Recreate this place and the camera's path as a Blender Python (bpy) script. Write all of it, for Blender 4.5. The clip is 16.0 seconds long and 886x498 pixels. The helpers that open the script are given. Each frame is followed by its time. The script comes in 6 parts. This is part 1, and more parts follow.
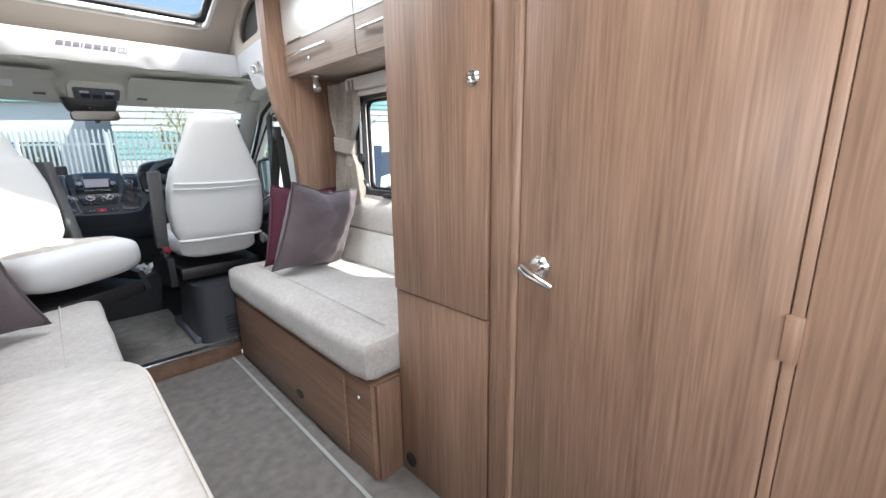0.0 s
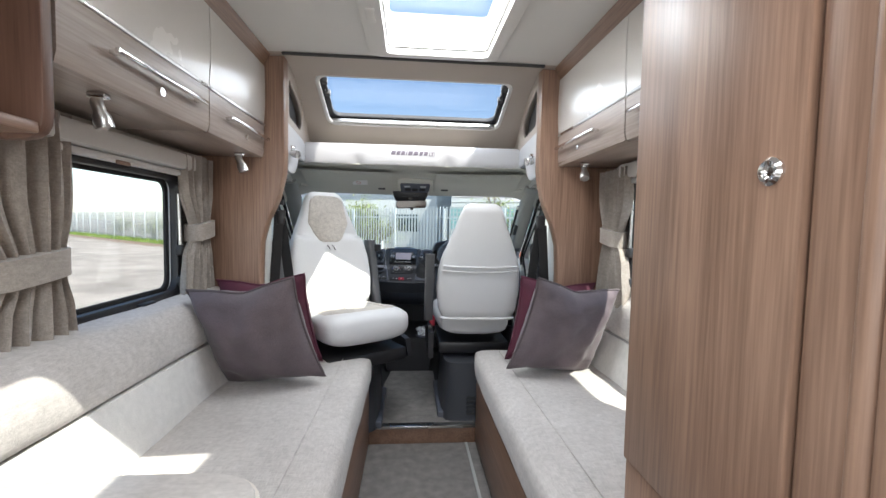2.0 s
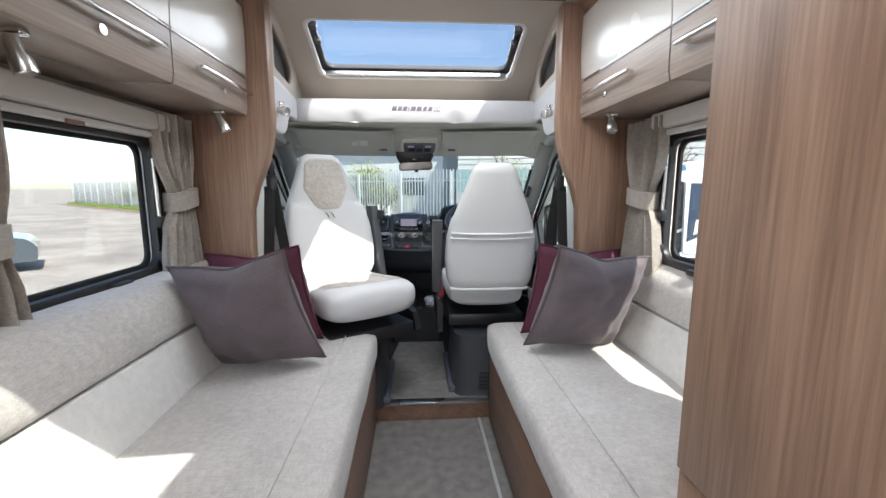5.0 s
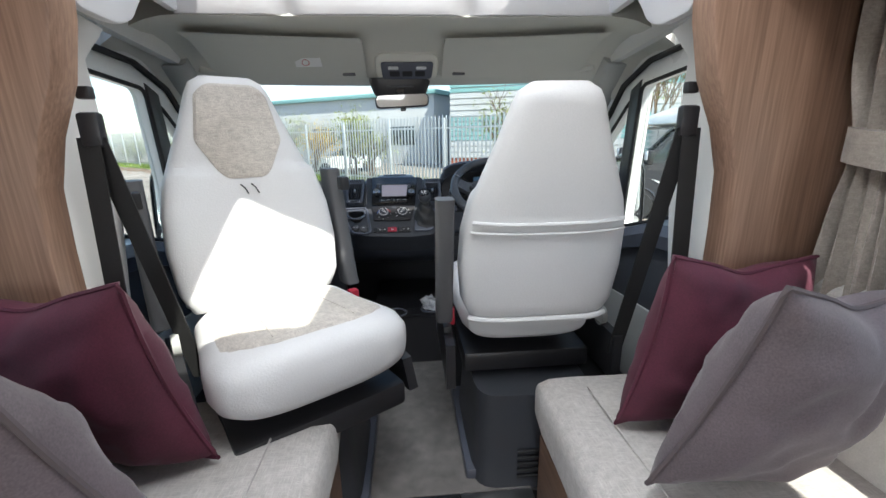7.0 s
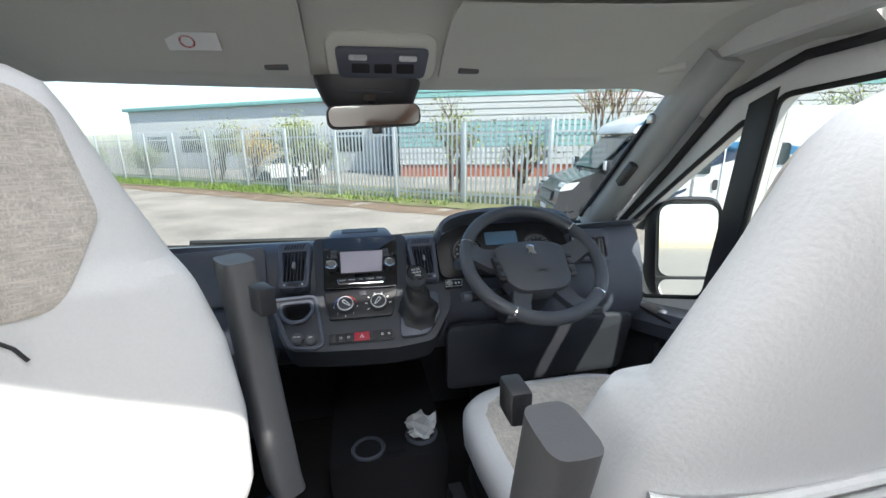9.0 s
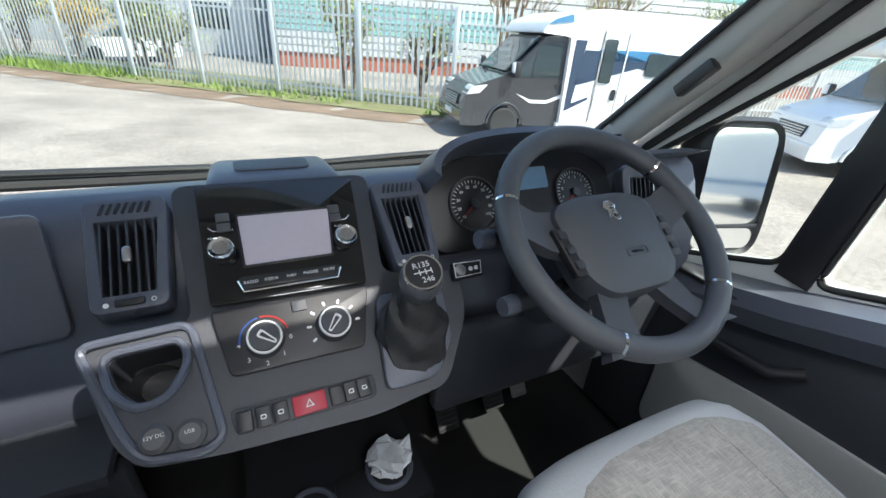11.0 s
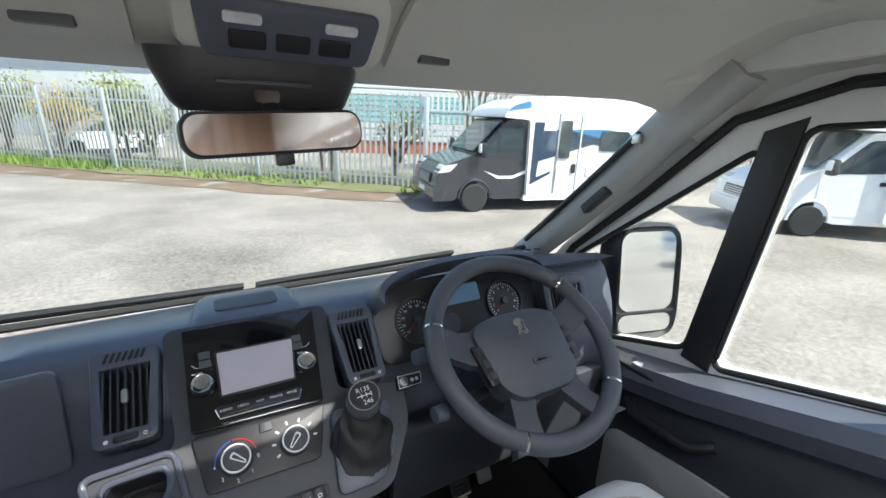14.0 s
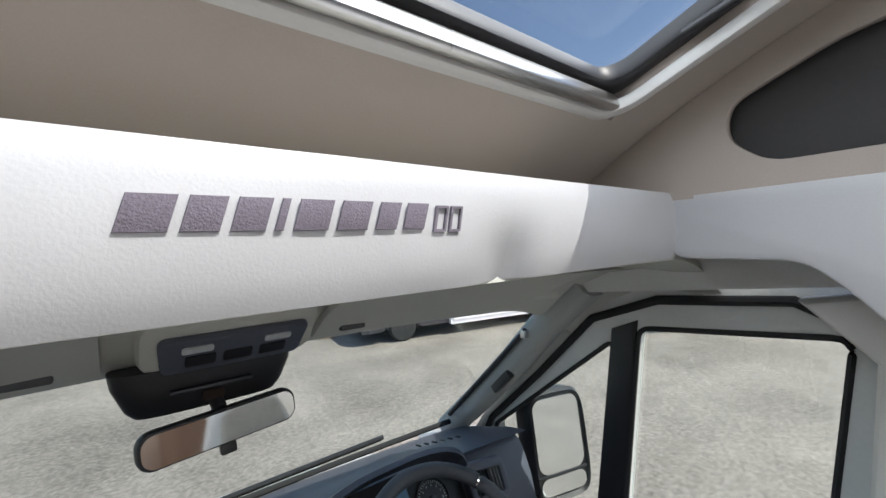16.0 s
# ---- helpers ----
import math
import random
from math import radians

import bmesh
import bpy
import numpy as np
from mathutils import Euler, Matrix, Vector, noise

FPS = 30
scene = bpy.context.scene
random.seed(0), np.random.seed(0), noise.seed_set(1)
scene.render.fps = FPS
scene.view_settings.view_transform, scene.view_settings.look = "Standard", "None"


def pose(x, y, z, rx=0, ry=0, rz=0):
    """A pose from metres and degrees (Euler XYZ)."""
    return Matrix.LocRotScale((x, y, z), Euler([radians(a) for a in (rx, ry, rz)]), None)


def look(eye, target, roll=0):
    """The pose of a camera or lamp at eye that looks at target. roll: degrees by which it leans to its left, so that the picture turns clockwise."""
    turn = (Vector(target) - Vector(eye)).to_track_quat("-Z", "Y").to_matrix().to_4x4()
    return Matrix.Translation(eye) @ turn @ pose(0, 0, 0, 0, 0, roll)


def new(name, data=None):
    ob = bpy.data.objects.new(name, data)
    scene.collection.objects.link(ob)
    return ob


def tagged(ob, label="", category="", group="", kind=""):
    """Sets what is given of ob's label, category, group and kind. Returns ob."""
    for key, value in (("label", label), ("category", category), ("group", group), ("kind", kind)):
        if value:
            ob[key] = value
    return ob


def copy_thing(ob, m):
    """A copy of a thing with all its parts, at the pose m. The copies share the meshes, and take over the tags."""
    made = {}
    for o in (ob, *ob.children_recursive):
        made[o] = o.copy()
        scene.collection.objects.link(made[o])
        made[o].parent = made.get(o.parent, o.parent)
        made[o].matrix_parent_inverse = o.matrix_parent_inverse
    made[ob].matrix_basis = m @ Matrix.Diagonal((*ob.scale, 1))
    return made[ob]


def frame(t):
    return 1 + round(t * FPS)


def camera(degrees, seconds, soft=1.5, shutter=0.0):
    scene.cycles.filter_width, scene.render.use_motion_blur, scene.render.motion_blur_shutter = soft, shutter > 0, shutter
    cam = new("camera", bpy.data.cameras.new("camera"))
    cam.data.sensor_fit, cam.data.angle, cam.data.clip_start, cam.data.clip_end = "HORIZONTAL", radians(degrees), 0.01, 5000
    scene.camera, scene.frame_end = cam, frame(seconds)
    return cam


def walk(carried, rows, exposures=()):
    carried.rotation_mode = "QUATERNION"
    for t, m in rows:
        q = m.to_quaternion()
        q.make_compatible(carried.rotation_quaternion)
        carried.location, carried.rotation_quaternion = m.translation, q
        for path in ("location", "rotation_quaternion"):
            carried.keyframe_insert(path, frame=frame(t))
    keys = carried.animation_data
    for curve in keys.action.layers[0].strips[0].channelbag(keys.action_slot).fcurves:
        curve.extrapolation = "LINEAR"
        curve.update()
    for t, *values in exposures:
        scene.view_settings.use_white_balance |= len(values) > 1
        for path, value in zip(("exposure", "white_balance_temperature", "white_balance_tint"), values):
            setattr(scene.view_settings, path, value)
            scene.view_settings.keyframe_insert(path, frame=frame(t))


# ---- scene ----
cam = camera(94.1, 16.0)
PATH = [
    (0, (-0.28, 0.165, 1.062), (1.061, 1.575, 0.6), -0.9),
    (0.5, (-0.142, 0.146, 1.092), (0.68, 1.935, 0.739), 1.3),
    (1, (-0.074, 0.192, 1.099), (0.429, 2.104, 0.799), 1.1),
    (1.5, (-0.053, 0.271, 1.118), (0.247, 2.237, 0.902), 1.2),
    (2, (-0.018, 0.321, 1.143), (0.142, 2.311, 1.026), 1.1),
    (2.5, (0.005, 0.321, 1.176), (0.101, 2.319, 1.206), 0.5),
    (3, (0.009, 0.313, 1.2), (0.091, 2.306, 1.348), 0.0),
    (3.5, (0.01, 0.32, 1.204), (0.1, 2.312, 1.361), -0.1),
    (4, (0.006, 0.35, 1.193), (0.115, 2.346, 1.258), -0.1),
    (4.5, (-0.024, 0.413, 1.166), (0.115, 2.404, 1.046), -0.1),
    (4.7, (-0.014, 0.441, 1.155), (0.108, 2.428, 0.96), -0.1),
    (6.8, (0.0, 1.335, 1.12), (0.166, 3.254, 0.582), -0.8),
    (7, (0.0, 1.445, 1.14), (0.154, 3.368, 0.614), -1.0),
    (7.5, (-0.005, 1.625, 1.19), (0.122, 3.551, 0.667), -1.6),
    (8, (-0.012, 1.79, 1.2), (0.138, 3.726, 0.723), -1.4),
    (8.2, (-0.02, 1.875, 1.205), (0.169, 3.815, 0.756), -1.2),
    (10.3, (-0.12, 2.65, 1.234), (0.608, 4.322, 0.412), 2.0),
    (10.5, (-0.116, 2.706, 1.207), (0.65, 4.331, 0.327), 3.0),
    (11, (-0.108, 2.766, 1.16), (0.723, 4.335, 0.239), 4.3),
    (11.5, (-0.101, 2.792, 1.148), (0.764, 4.298, 0.156), 5.6),
    (12, (-0.103, 2.792, 1.138), (0.775, 4.274, 0.122), 6.2),
    (12.5, (-0.105, 2.791, 1.14), (0.778, 4.286, 0.147), 6.2),
    (13, (-0.106, 2.779, 1.156), (0.791, 4.318, 0.248), 5.4),
    (13.5, (-0.102, 2.742, 1.212), (0.825, 4.323, 0.412), 4.4),
    (14, (-0.098, 2.645, 1.307), (0.857, 4.292, 0.694), 2.1),
    (14.5, (-0.134, 2.58, 1.418), (0.845, 4.268, 0.982), 0.2),
    (15, (-0.158, 2.543, 1.511), (0.856, 4.246, 1.24), -1.1),
    (15.5, (-0.165, 2.535, 1.545), (0.949, 4.191, 1.416), -1.8),
    (16, (-0.146, 2.528, 1.545), (1.138, 4.061, 1.498), -1.9),
]
walk(cam, [(t, look(eye, target, roll)) for t, eye, target, roll in PATH],
     [(0, 1.4), (1.5, 1.15), (4.5, 1.1), (7.0, 1.12), (8.2, 1.0), (10.3, 1.25), (11.0, 1.3), (12.0, 1.5), (13.0, 1.5), (13.5, 1.2), (14.0, 1.15), (14.6, 0.85), (15.0, 0.56), (16.0, 0.40)])

GROUND = -0.85
SUN_DIR = Vector((-0.41, 0.61, -1.0)).normalized()

# ---- world and sun
world = bpy.data.worlds.new("sky")
world.use_nodes = True
scene.world = world
wn = world.node_tree
sky = wn.nodes.new("ShaderNodeTexSky")
sky.sky_type, sky.sun_disc = "NISHITA", False
sky.sun_elevation = math.asin(-SUN_DIR.z)
sky.sun_rotation = math.atan2(-SUN_DIR.x, -SUN_DIR.y)
wn.links.new(sky.outputs[0], wn.nodes["Background"].inputs[0])
wn.nodes["Background"].inputs[1].default_value = 0.15
sun = new("sun", bpy.data.lights.new("sun", "SUN"))
sun.data.energy, sun.data.angle, sun.data.color = 4.6, radians(0.5), (1.0, 0.95, 0.87)
sun.matrix_basis = look((0, 0, 30), Vector((0, 0, 30)) + SUN_DIR)


# added fill lamps in the roof openings and at two unseen openings behind the walker
for nm, at, to, w, h, watts in (("sky_sunroof", (0, 2.71, 1.885), (0, 2.55, 1.4), 0.94, 0.36, 4.0), ("sky_hatch", (0.075, 1.84, 2.03), (0.075, 1.841, 0), 0.40, 0.54, 7.0), ("sky_rear_hatch", (-0.145, 0.38, 2.03), (-0.145, 0.381, 0), 0.44, 0.38, 4.0), ("sky_rear_window", (-0.25, -0.99, 1.2), (-0.25, 0.5, 1.15), 1.0, 0.5, 6.5), ("sky_kitchen_window", (-0.985, -0.25, 1.2), (0.5, -0.1, 1.0), 0.8, 0.4, 4.0)):
    lamp = new(nm, bpy.data.lights.new(nm, "AREA"))
    lamp.data.shape, lamp.data.size, lamp.data.size_y, lamp.data.energy = "RECTANGLE", w, h, watts
    lamp.data.color = (0.93, 0.97, 1.0)
    lamp.matrix_basis = look(at, to)

# ---- materials
def mat(name, color, rough=0.5, metal=0.0, vary=0.12, big=3.0, fine=120.0, bump=0.15, stretch=(1, 1, 1), coat=0.0, tint=None, sheen=0.0, island=0.0):
    """A surface with large soft variation, fine grain and a little relief."""
    m = bpy.data.materials.new(name)
    m.use_nodes = True
    n, l = m.node_tree.nodes, m.node_tree.links
    b = n["Principled BSDF"]
    tc, mp = n.new("ShaderNodeTexCoord"), n.new("ShaderNodeMapping")
    mp.inputs["Scale"].default_value = stretch
    l.new(tc.outputs["Object"], mp.inputs[0])
    n1, n2 = n.new("ShaderNodeTexNoise"), n.new("ShaderNodeTexNoise")
    n1.inputs["Scale"].default_value, n2.inputs["Scale"].default_value = big, fine
    n1.inputs["Detail"].default_value, n2.inputs["Detail"].default_value = 4, 3
    l.new(mp.outputs[0], n1.inputs[0]), l.new(mp.outputs[0], n2.inputs[0])
    add = n.new("ShaderNodeMath")
    add.operation = "ADD"
    l.new(n1.outputs[0], add.inputs[0]), l.new(n2.outputs[0], add.inputs[1])
    ramp = n.new("ShaderNodeValToRGB")
    c = Vector(color)
    t = Vector(tint) if tint else c
    ramp.color_ramp.elements[0].position, ramp.color_ramp.elements[1].position = 0.3, 0.7
    ramp.color_ramp.elements[0].color = (*(c * (1 - vary)), 1)
    ramp.color_ramp.elements[1].color = (*(t * (1 + vary)), 1)
    half = n.new("ShaderNodeMath")
    half.operation, half.inputs[1].default_value = "MULTIPLY", 0.5
    l.new(add.outputs[0], half.inputs[0]), l.new(half.outputs[0], ramp.inputs[0])
    out = ramp.outputs[0]
    if island:
        info, hsv, sc = n.new("ShaderNodeObjectInfo"), n.new("ShaderNodeHueSaturation"), n.new("ShaderNodeMapRange")
        sc.inputs[3].default_value, sc.inputs[4].default_value = 1 - island, 1 + island
        l.new(info.outputs["Random"], sc.inputs[0]), l.new(sc.outputs[0], hsv.inputs["Value"]), l.new(out, hsv.inputs["Color"])
        out = hsv.outputs[0]
    l.new(out, b.inputs["Base Color"])
    rr = n.new("ShaderNodeMapRange")
    rr.inputs[3].default_value, rr.inputs[4].default_value = max(0.02, rough - 0.08), min(1, rough + 0.08)
    l.new(n1.outputs[0], rr.inputs[0]), l.new(rr.outputs[0], b.inputs["Roughness"])
    b.inputs["Metallic"].default_value = metal
    b.inputs["Coat Weight"].default_value, b.inputs["Sheen Weight"].default_value = coat, sheen
    if bump:
        bp = n.new("ShaderNodeBump")
        bp.inputs["Strength"].default_value, bp.inputs["Distance"].default_value = bump, 0.002
        l.new(n2.outputs[0], bp.inputs["Height"]), l.new(bp.outputs[0], b.inputs["Normal"])
    return m


def wood(name, axis, dark, light, rough=0.42):
    """Laminate with straight grain along an axis: broad streaks and fine pores."""
    s = [1.0, 1.0, 1.0]
    s[axis] = 0.035
    m = mat(name, dark, rough, 0, 0.16, 14, 170, 0.10, s, tint=light)
    return m


def weave(name, color, scale=900.0, rough=0.9, contrast=0.25, tint=None):
    """Woven cloth: two crossing bands of threads with slubs."""
    m = mat(name, color, rough, 0, 0.08, 6, 60, 0, tint=tint, sheen=0.3)
    n, l = m.node_tree.nodes, m.node_tree.links
    b = n["Principled BSDF"]
    tc = n.new("ShaderNodeTexCoord")
    hs = []
    for s in ((1, 0.12, 0.5), (0.12, 1, 1)):
        mp, ns = n.new("ShaderNodeMapping"), n.new("ShaderNodeTexNoise")
        mp.inputs["Scale"].default_value = s
        ns.inputs["Scale"].default_value, ns.inputs["Detail"].default_value = scale / 3, 2
        l.new(tc.outputs["Object"], mp.inputs[0]), l.new(mp.outputs[0], ns.inputs[0])
        hs.append(ns)
    mx = n.new("ShaderNodeMath")
    mx.operation = "MAXIMUM"
    l.new(hs[0].outputs[0], mx.inputs[0]), l.new(hs[1].outputs[0], mx.inputs[1])
    old = b.inputs["Base Color"].links[0].from_socket
    mul, mr = n.new("ShaderNodeMixRGB"), n.new("ShaderNodeMapRange")
    mr.inputs[1].default_value, mr.inputs[2].default_value = 0.4, 0.75
    mr.inputs[3].default_value, mr.inputs[4].default_value = 1 - contrast, 1 + contrast
    mul.blend_type, mul.inputs[0].default_value = "MULTIPLY", 1
    l.new(mx.outputs[0], mr.inputs[0]), l.new(old, mul.inputs[1]), l.new(mr.outputs[0], mul.inputs[2])
    l.new(mul.outputs[0], b.inputs["Base Color"])
    bp = n.new("ShaderNodeBump")
    bp.inputs["Strength"].default_value, bp.inputs["Distance"].default_value = 0.35, 0.002
    l.new(mx.outputs[0], bp.inputs["Height"]), l.new(bp.outputs[0], b.inputs["Normal"])
    return m


def glass(name, tint=(1, 1, 1), gloss=0.06):
    m = bpy.data.materials.new(name)
    m.use_nodes = True
    n, l = m.node_tree.nodes, m.node_tree.links
    n.remove(n["Principled BSDF"])
    tr, gl, mx = n.new("ShaderNodeBsdfTransparent"), n.new("ShaderNodeBsdfGlossy"), n.new("ShaderNodeMixShader")
    tr.inputs[0].default_value = (*tint, 1)
    gl.inputs["Roughness"].default_value = 0.01
    mx.inputs[0].default_value = gloss
    l.new(tr.outputs[0], mx.inputs[1]), l.new(gl.outputs[0], mx.inputs[2])
    l.new(mx.outputs[0], n["Material Output"].inputs[0])
    return m


WOOD_V = wood("walnut_upright", 2, (0.175, 0.097, 0.064), (0.315, 0.195, 0.135))
WOOD_H = wood("walnut_lengthwise", 1, (0.175, 0.097, 0.064), (0.315, 0.195, 0.135))
WOOD_DK = wood("walnut_dark", 2, (0.10, 0.048, 0.032), (0.17, 0.09, 0.06))
LOCKER_LOW = wood("taupe_laminate", 1, (0.27, 0.215, 0.185), (0.37, 0.305, 0.265), 0.3)
LOCKER_UP = mat("cream_gloss", (0.64, 0.61, 0.575), 0.25, vary=0.02, bump=0.02, coat=0.3)
CEIL = mat("ceiling_lining", (0.70, 0.685, 0.66), 0.6, vary=0.03, fine=300, bump=0.1)
WALLPAPER = mat("wall_lining", (0.62, 0.58, 0.53), 0.75, vary=0.05, fine=200, bump=0.2)
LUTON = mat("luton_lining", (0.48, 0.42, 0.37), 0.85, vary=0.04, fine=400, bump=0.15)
HEADLINER = mat("cab_headliner", (0.58, 0.58, 0.535), 0.85, vary=0.05, fine=350, bump=0.2)
CABTRIM = mat("cab_pillar_trim", (0.40, 0.41, 0.40), 0.6, vary=0.05, fine=300, bump=0.1)
DOORPAINT = mat("white_paint", (0.72, 0.73, 0.72), 0.3, vary=0.04, bump=0.02, coat=0.4)
LEATHER = mat("white_leather", (0.58, 0.58, 0.595), 0.45, vary=0.03, fine=420, bump=0.12)
CARPET = mat("grey_carpet", (0.20, 0.187, 0.178), 0.95, vary=0.4, big=22, fine=420, bump=1.0)
SOFA = weave("sofa_cloth", (0.42, 0.395, 0.375), 1100, contrast=0.14, tint=(0.51, 0.485, 0.465))
SOFA_BAND = mat("patterned_band", (0.66, 0.65, 0.63), 0.8, vary=0.12, big=38, fine=300, bump=0.25)
SEAT_WHITE = mat("seat_leatherette", (0.62, 0.62, 0.625), 0.5, vary=0.04, fine=240, bump=0.3)
SEAT_CLOTH = weave("seat_cloth", (0.42, 0.385, 0.345), 1300, contrast=0.2, tint=(0.55, 0.51, 0.46))
VELVET = mat("grey_velvet", (0.115, 0.090, 0.100), 0.8, vary=0.35, big=7, fine=300, bump=0.1, sheen=0.15)
BURGUNDY = mat("burgundy_velvet", (0.085, 0.014, 0.032), 0.75, vary=0.3, big=9, fine=300, bump=0.1, sheen=0.04)
PIPING = mat("cushion_piping", (0.10, 0.08, 0.085), 0.8, vary=0.1)
CURTAIN = weave("curtain_cloth", (0.30, 0.265, 0.235), 900, contrast=0.15, tint=(0.37, 0.33, 0.295))
DASH = mat("dash_plastic", (0.100, 0.110, 0.140), 0.31, vary=0.12, big=5, fine=700, bump=0.22)
DASH_LOW = mat("dash_plastic_lower", (0.046, 0.050, 0.060), 0.46, vary=0.12, big=5, fine=700, bump=0.25)
BLACK = mat("black_plastic", (0.020, 0.020, 0.023), 0.42, vary=0.2, fine=500, bump=0.1)
RUBBER = mat("black_rubber", (0.02, 0.02, 0.021), 0.75, vary=0.2, fine=300, bump=0.2)
PIANO = mat("piano_black", (0.008, 0.008, 0.010), 0.07, vary=0.05, bump=0.0, coat=0.5)
GREYPLASTIC = mat("armrest_plastic", (0.085, 0.085, 0.09), 0.5, vary=0.1, fine=500, bump=0.15)
CHROME = mat("chrome", (0.78, 0.78, 0.79), 0.09, 1.0, vary=0.03, bump=0.0)
SATIN = mat("satin_metal", (0.62, 0.61, 0.60), 0.28, 1.0, vary=0.06, bump=0.03)
WHITE_INK = mat("white_print", (0.8, 0.8, 0.8), 0.5, vary=0.02, bump=0)
BLUE_INK = mat("blue_print", (0.03, 0.09, 0.35), 0.5, vary=0.02, bump=0)
RED_INK = mat("red_print", (0.5, 0.03, 0.03), 0.5, vary=0.02, bump=0)
RED_BTN = mat("red_button", (0.42, 0.022, 0.045), 0.4, vary=0.04, bump=0.05)
# switched-off screen: the pale reflection on it is put into the base colour
SCREEN_REFLECT = mat("touch_screen", (0.56, 0.51, 0.57), 0.2, vary=0.03, big=8, bump=0)
LCD = mat("lcd_panel", (0.16, 0.28, 0.42), 0.2, vary=0.03, bump=0)
STEER = mat("steering_leather", (0.080, 0.086, 0.100), 0.40, vary=0.15, fine=900, bump=0.35)
SUEDE = mat("gaiter_leather", (0.022, 0.022, 0.024), 0.6, vary=0.2, fine=300, bump=0.3)
EMBROID = mat("embroidery", (0.20, 0.175, 0.215), 0.8, vary=0.2, fine=600, bump=0.6)
DARKPOCKET = mat("pocket_lining", (0.062, 0.060, 0.060), 0.8, vary=0.08, bump=0.1)
TABLE = mat("speckled_laminate", (0.42, 0.395, 0.375), 0.35, vary=0.12, big=30, fine=160, bump=0.05, stretch=(0.5, 1, 1), tint=(0.52, 0.495, 0.47))
PEDAL = mat("pedal_metal", (0.42, 0.42, 0.42), 0.35, 0.8, vary=0.1)
MIRROR = mat("mirror_glass", (0.86, 0.88, 0.88), 0.015, 1.0, vary=0.01, bump=0)
CLEAR = mat("clear_bag", (0.7, 0.72, 0.74), 0.15, vary=0.15, big=40, bump=0.4)
PANE = glass("clear_pane", (0.96, 0.98, 0.97), 0.04)
PANE_CAB = glass("cab_pane", (0.93, 0.97, 0.95), 0.05)
PANE_ROOF = glass("roof_pane", (0.80, 0.81, 0.82), 0.05)
GRAVEL = mat("gravel_yard", (0.198, 0.171, 0.150), 0.95, vary=0.45, big=0.6, fine=22, bump=1.0, tint=(0.27, 0.242, 0.216))
DIRT = mat("moss_and_dirt", (0.17, 0.12, 0.085), 0.95, vary=0.4, big=1.5, fine=30, bump=1.0)
SOIL = mat("verge_soil", (0.15, 0.15, 0.07), 0.95, vary=0.4, big=1.2, fine=25, bump=1.0)
GRASS = mat("grass", (0.10, 0.17, 0.035), 0.8, vary=0.4, big=1.1, fine=40, bump=0, tint=(0.17, 0.24, 0.05))
GALV = mat("galvanised_steel", (0.50, 0.53, 0.55), 0.45, 0.35, vary=0.12, big=6, fine=90, bump=0.1, island=0.12)
TEAL = mat("teal_cladding", (0.22, 0.42, 0.42), 0.5, vary=0.08, big=0.6, fine=20, bump=0.1)
WHITECLAD = mat("white_cladding", (0.52, 0.53, 0.54), 0.5, vary=0.08, big=0.6, fine=20, bump=0.1)
BRICKISH = mat("red_plinth", (0.38, 0.12, 0.07), 0.85, vary=0.2, big=2, fine=30)
VAN_DARK = mat("dark_van_paint", (0.030, 0.032, 0.038), 0.25, vary=0.1, big=2, bump=0, coat=0.8)
VAN_WHITE = mat("white_van_paint", (0.78, 0.79, 0.80), 0.3, vary=0.03, big=2, bump=0, coat=0.5)
VAN_BLUE = mat("blue_stripe", (0.05, 0.19, 0.36), 0.3, vary=0.05, bump=0, coat=0.4)
VAN_NAVY = mat("navy_stripe", (0.03, 0.05, 0.09), 0.3, vary=0.05, bump=0, coat=0.4)
VAN_GLASS = mat("tinted_van_glass", (0.04, 0.055, 0.06), 0.05, vary=0.1, bump=0, coat=0.5)
SLATE = mat("slate_car_paint", (0.06, 0.075, 0.09), 0.25, vary=0.06, bump=0, coat=0.8)
TYRE = mat("tyre", (0.03, 0.03, 0.03), 0.85, vary=0.15, fine=60, bump=0.4)
ALLOY = mat("alloy", (0.55, 0.55, 0.56), 0.3, 0.9, vary=0.05)
LENSMAT = mat("lamp_lens", (0.6, 0.62, 0.64), 0.1, vary=0.2, big=20, bump=0, coat=0.5)
BARK = mat("bark", (0.14, 0.10, 0.075), 0.9, vary=0.3, big=6, fine=50, bump=0.8)
TWIG = mat("bare_twigs", (0.26, 0.18, 0.12), 0.9, vary=0.3, big=3, bump=0.3)
LEAF = mat("spring_leaves", (0.20, 0.25, 0.08), 0.7, vary=0.35, big=2.5, fine=30, bump=0, tint=(0.30, 0.34, 0.11))
YELLOW = mat("yellow_blossom", (0.55, 0.36, 0.03), 0.7, vary=0.2, big=3, bump=0)


# ---- mesh helpers
def obj(name, bm, m, smooth=True):
    me = bpy.data.meshes.new(name)
    bmesh.ops.recalc_face_normals(bm, faces=bm.faces[:])
    bm.to_mesh(me)
    bm.free()
    me.materials.append(m)
    if smooth:
        me.polygons.foreach_set("use_smooth", [True] * len(me.polygons))
        me.set_sharp_from_angle(angle=radians(38))
    return new(name, me)


def part(name, bm, m, parent, label="", smooth=True):
    ob = obj(name, bm, m, smooth) if isinstance(bm, bmesh.types.BMesh) else bm
    ob.parent = parent
    ob.matrix_parent_inverse = Matrix.Translation(-parent.location)
    return tagged(ob, label)


def thing(name, at, label, category, group="", kind=""):
    ob = new(name)
    ob.empty_display_size = 0.1
    ob.location = at
    return tagged(ob, label, category, group, kind)


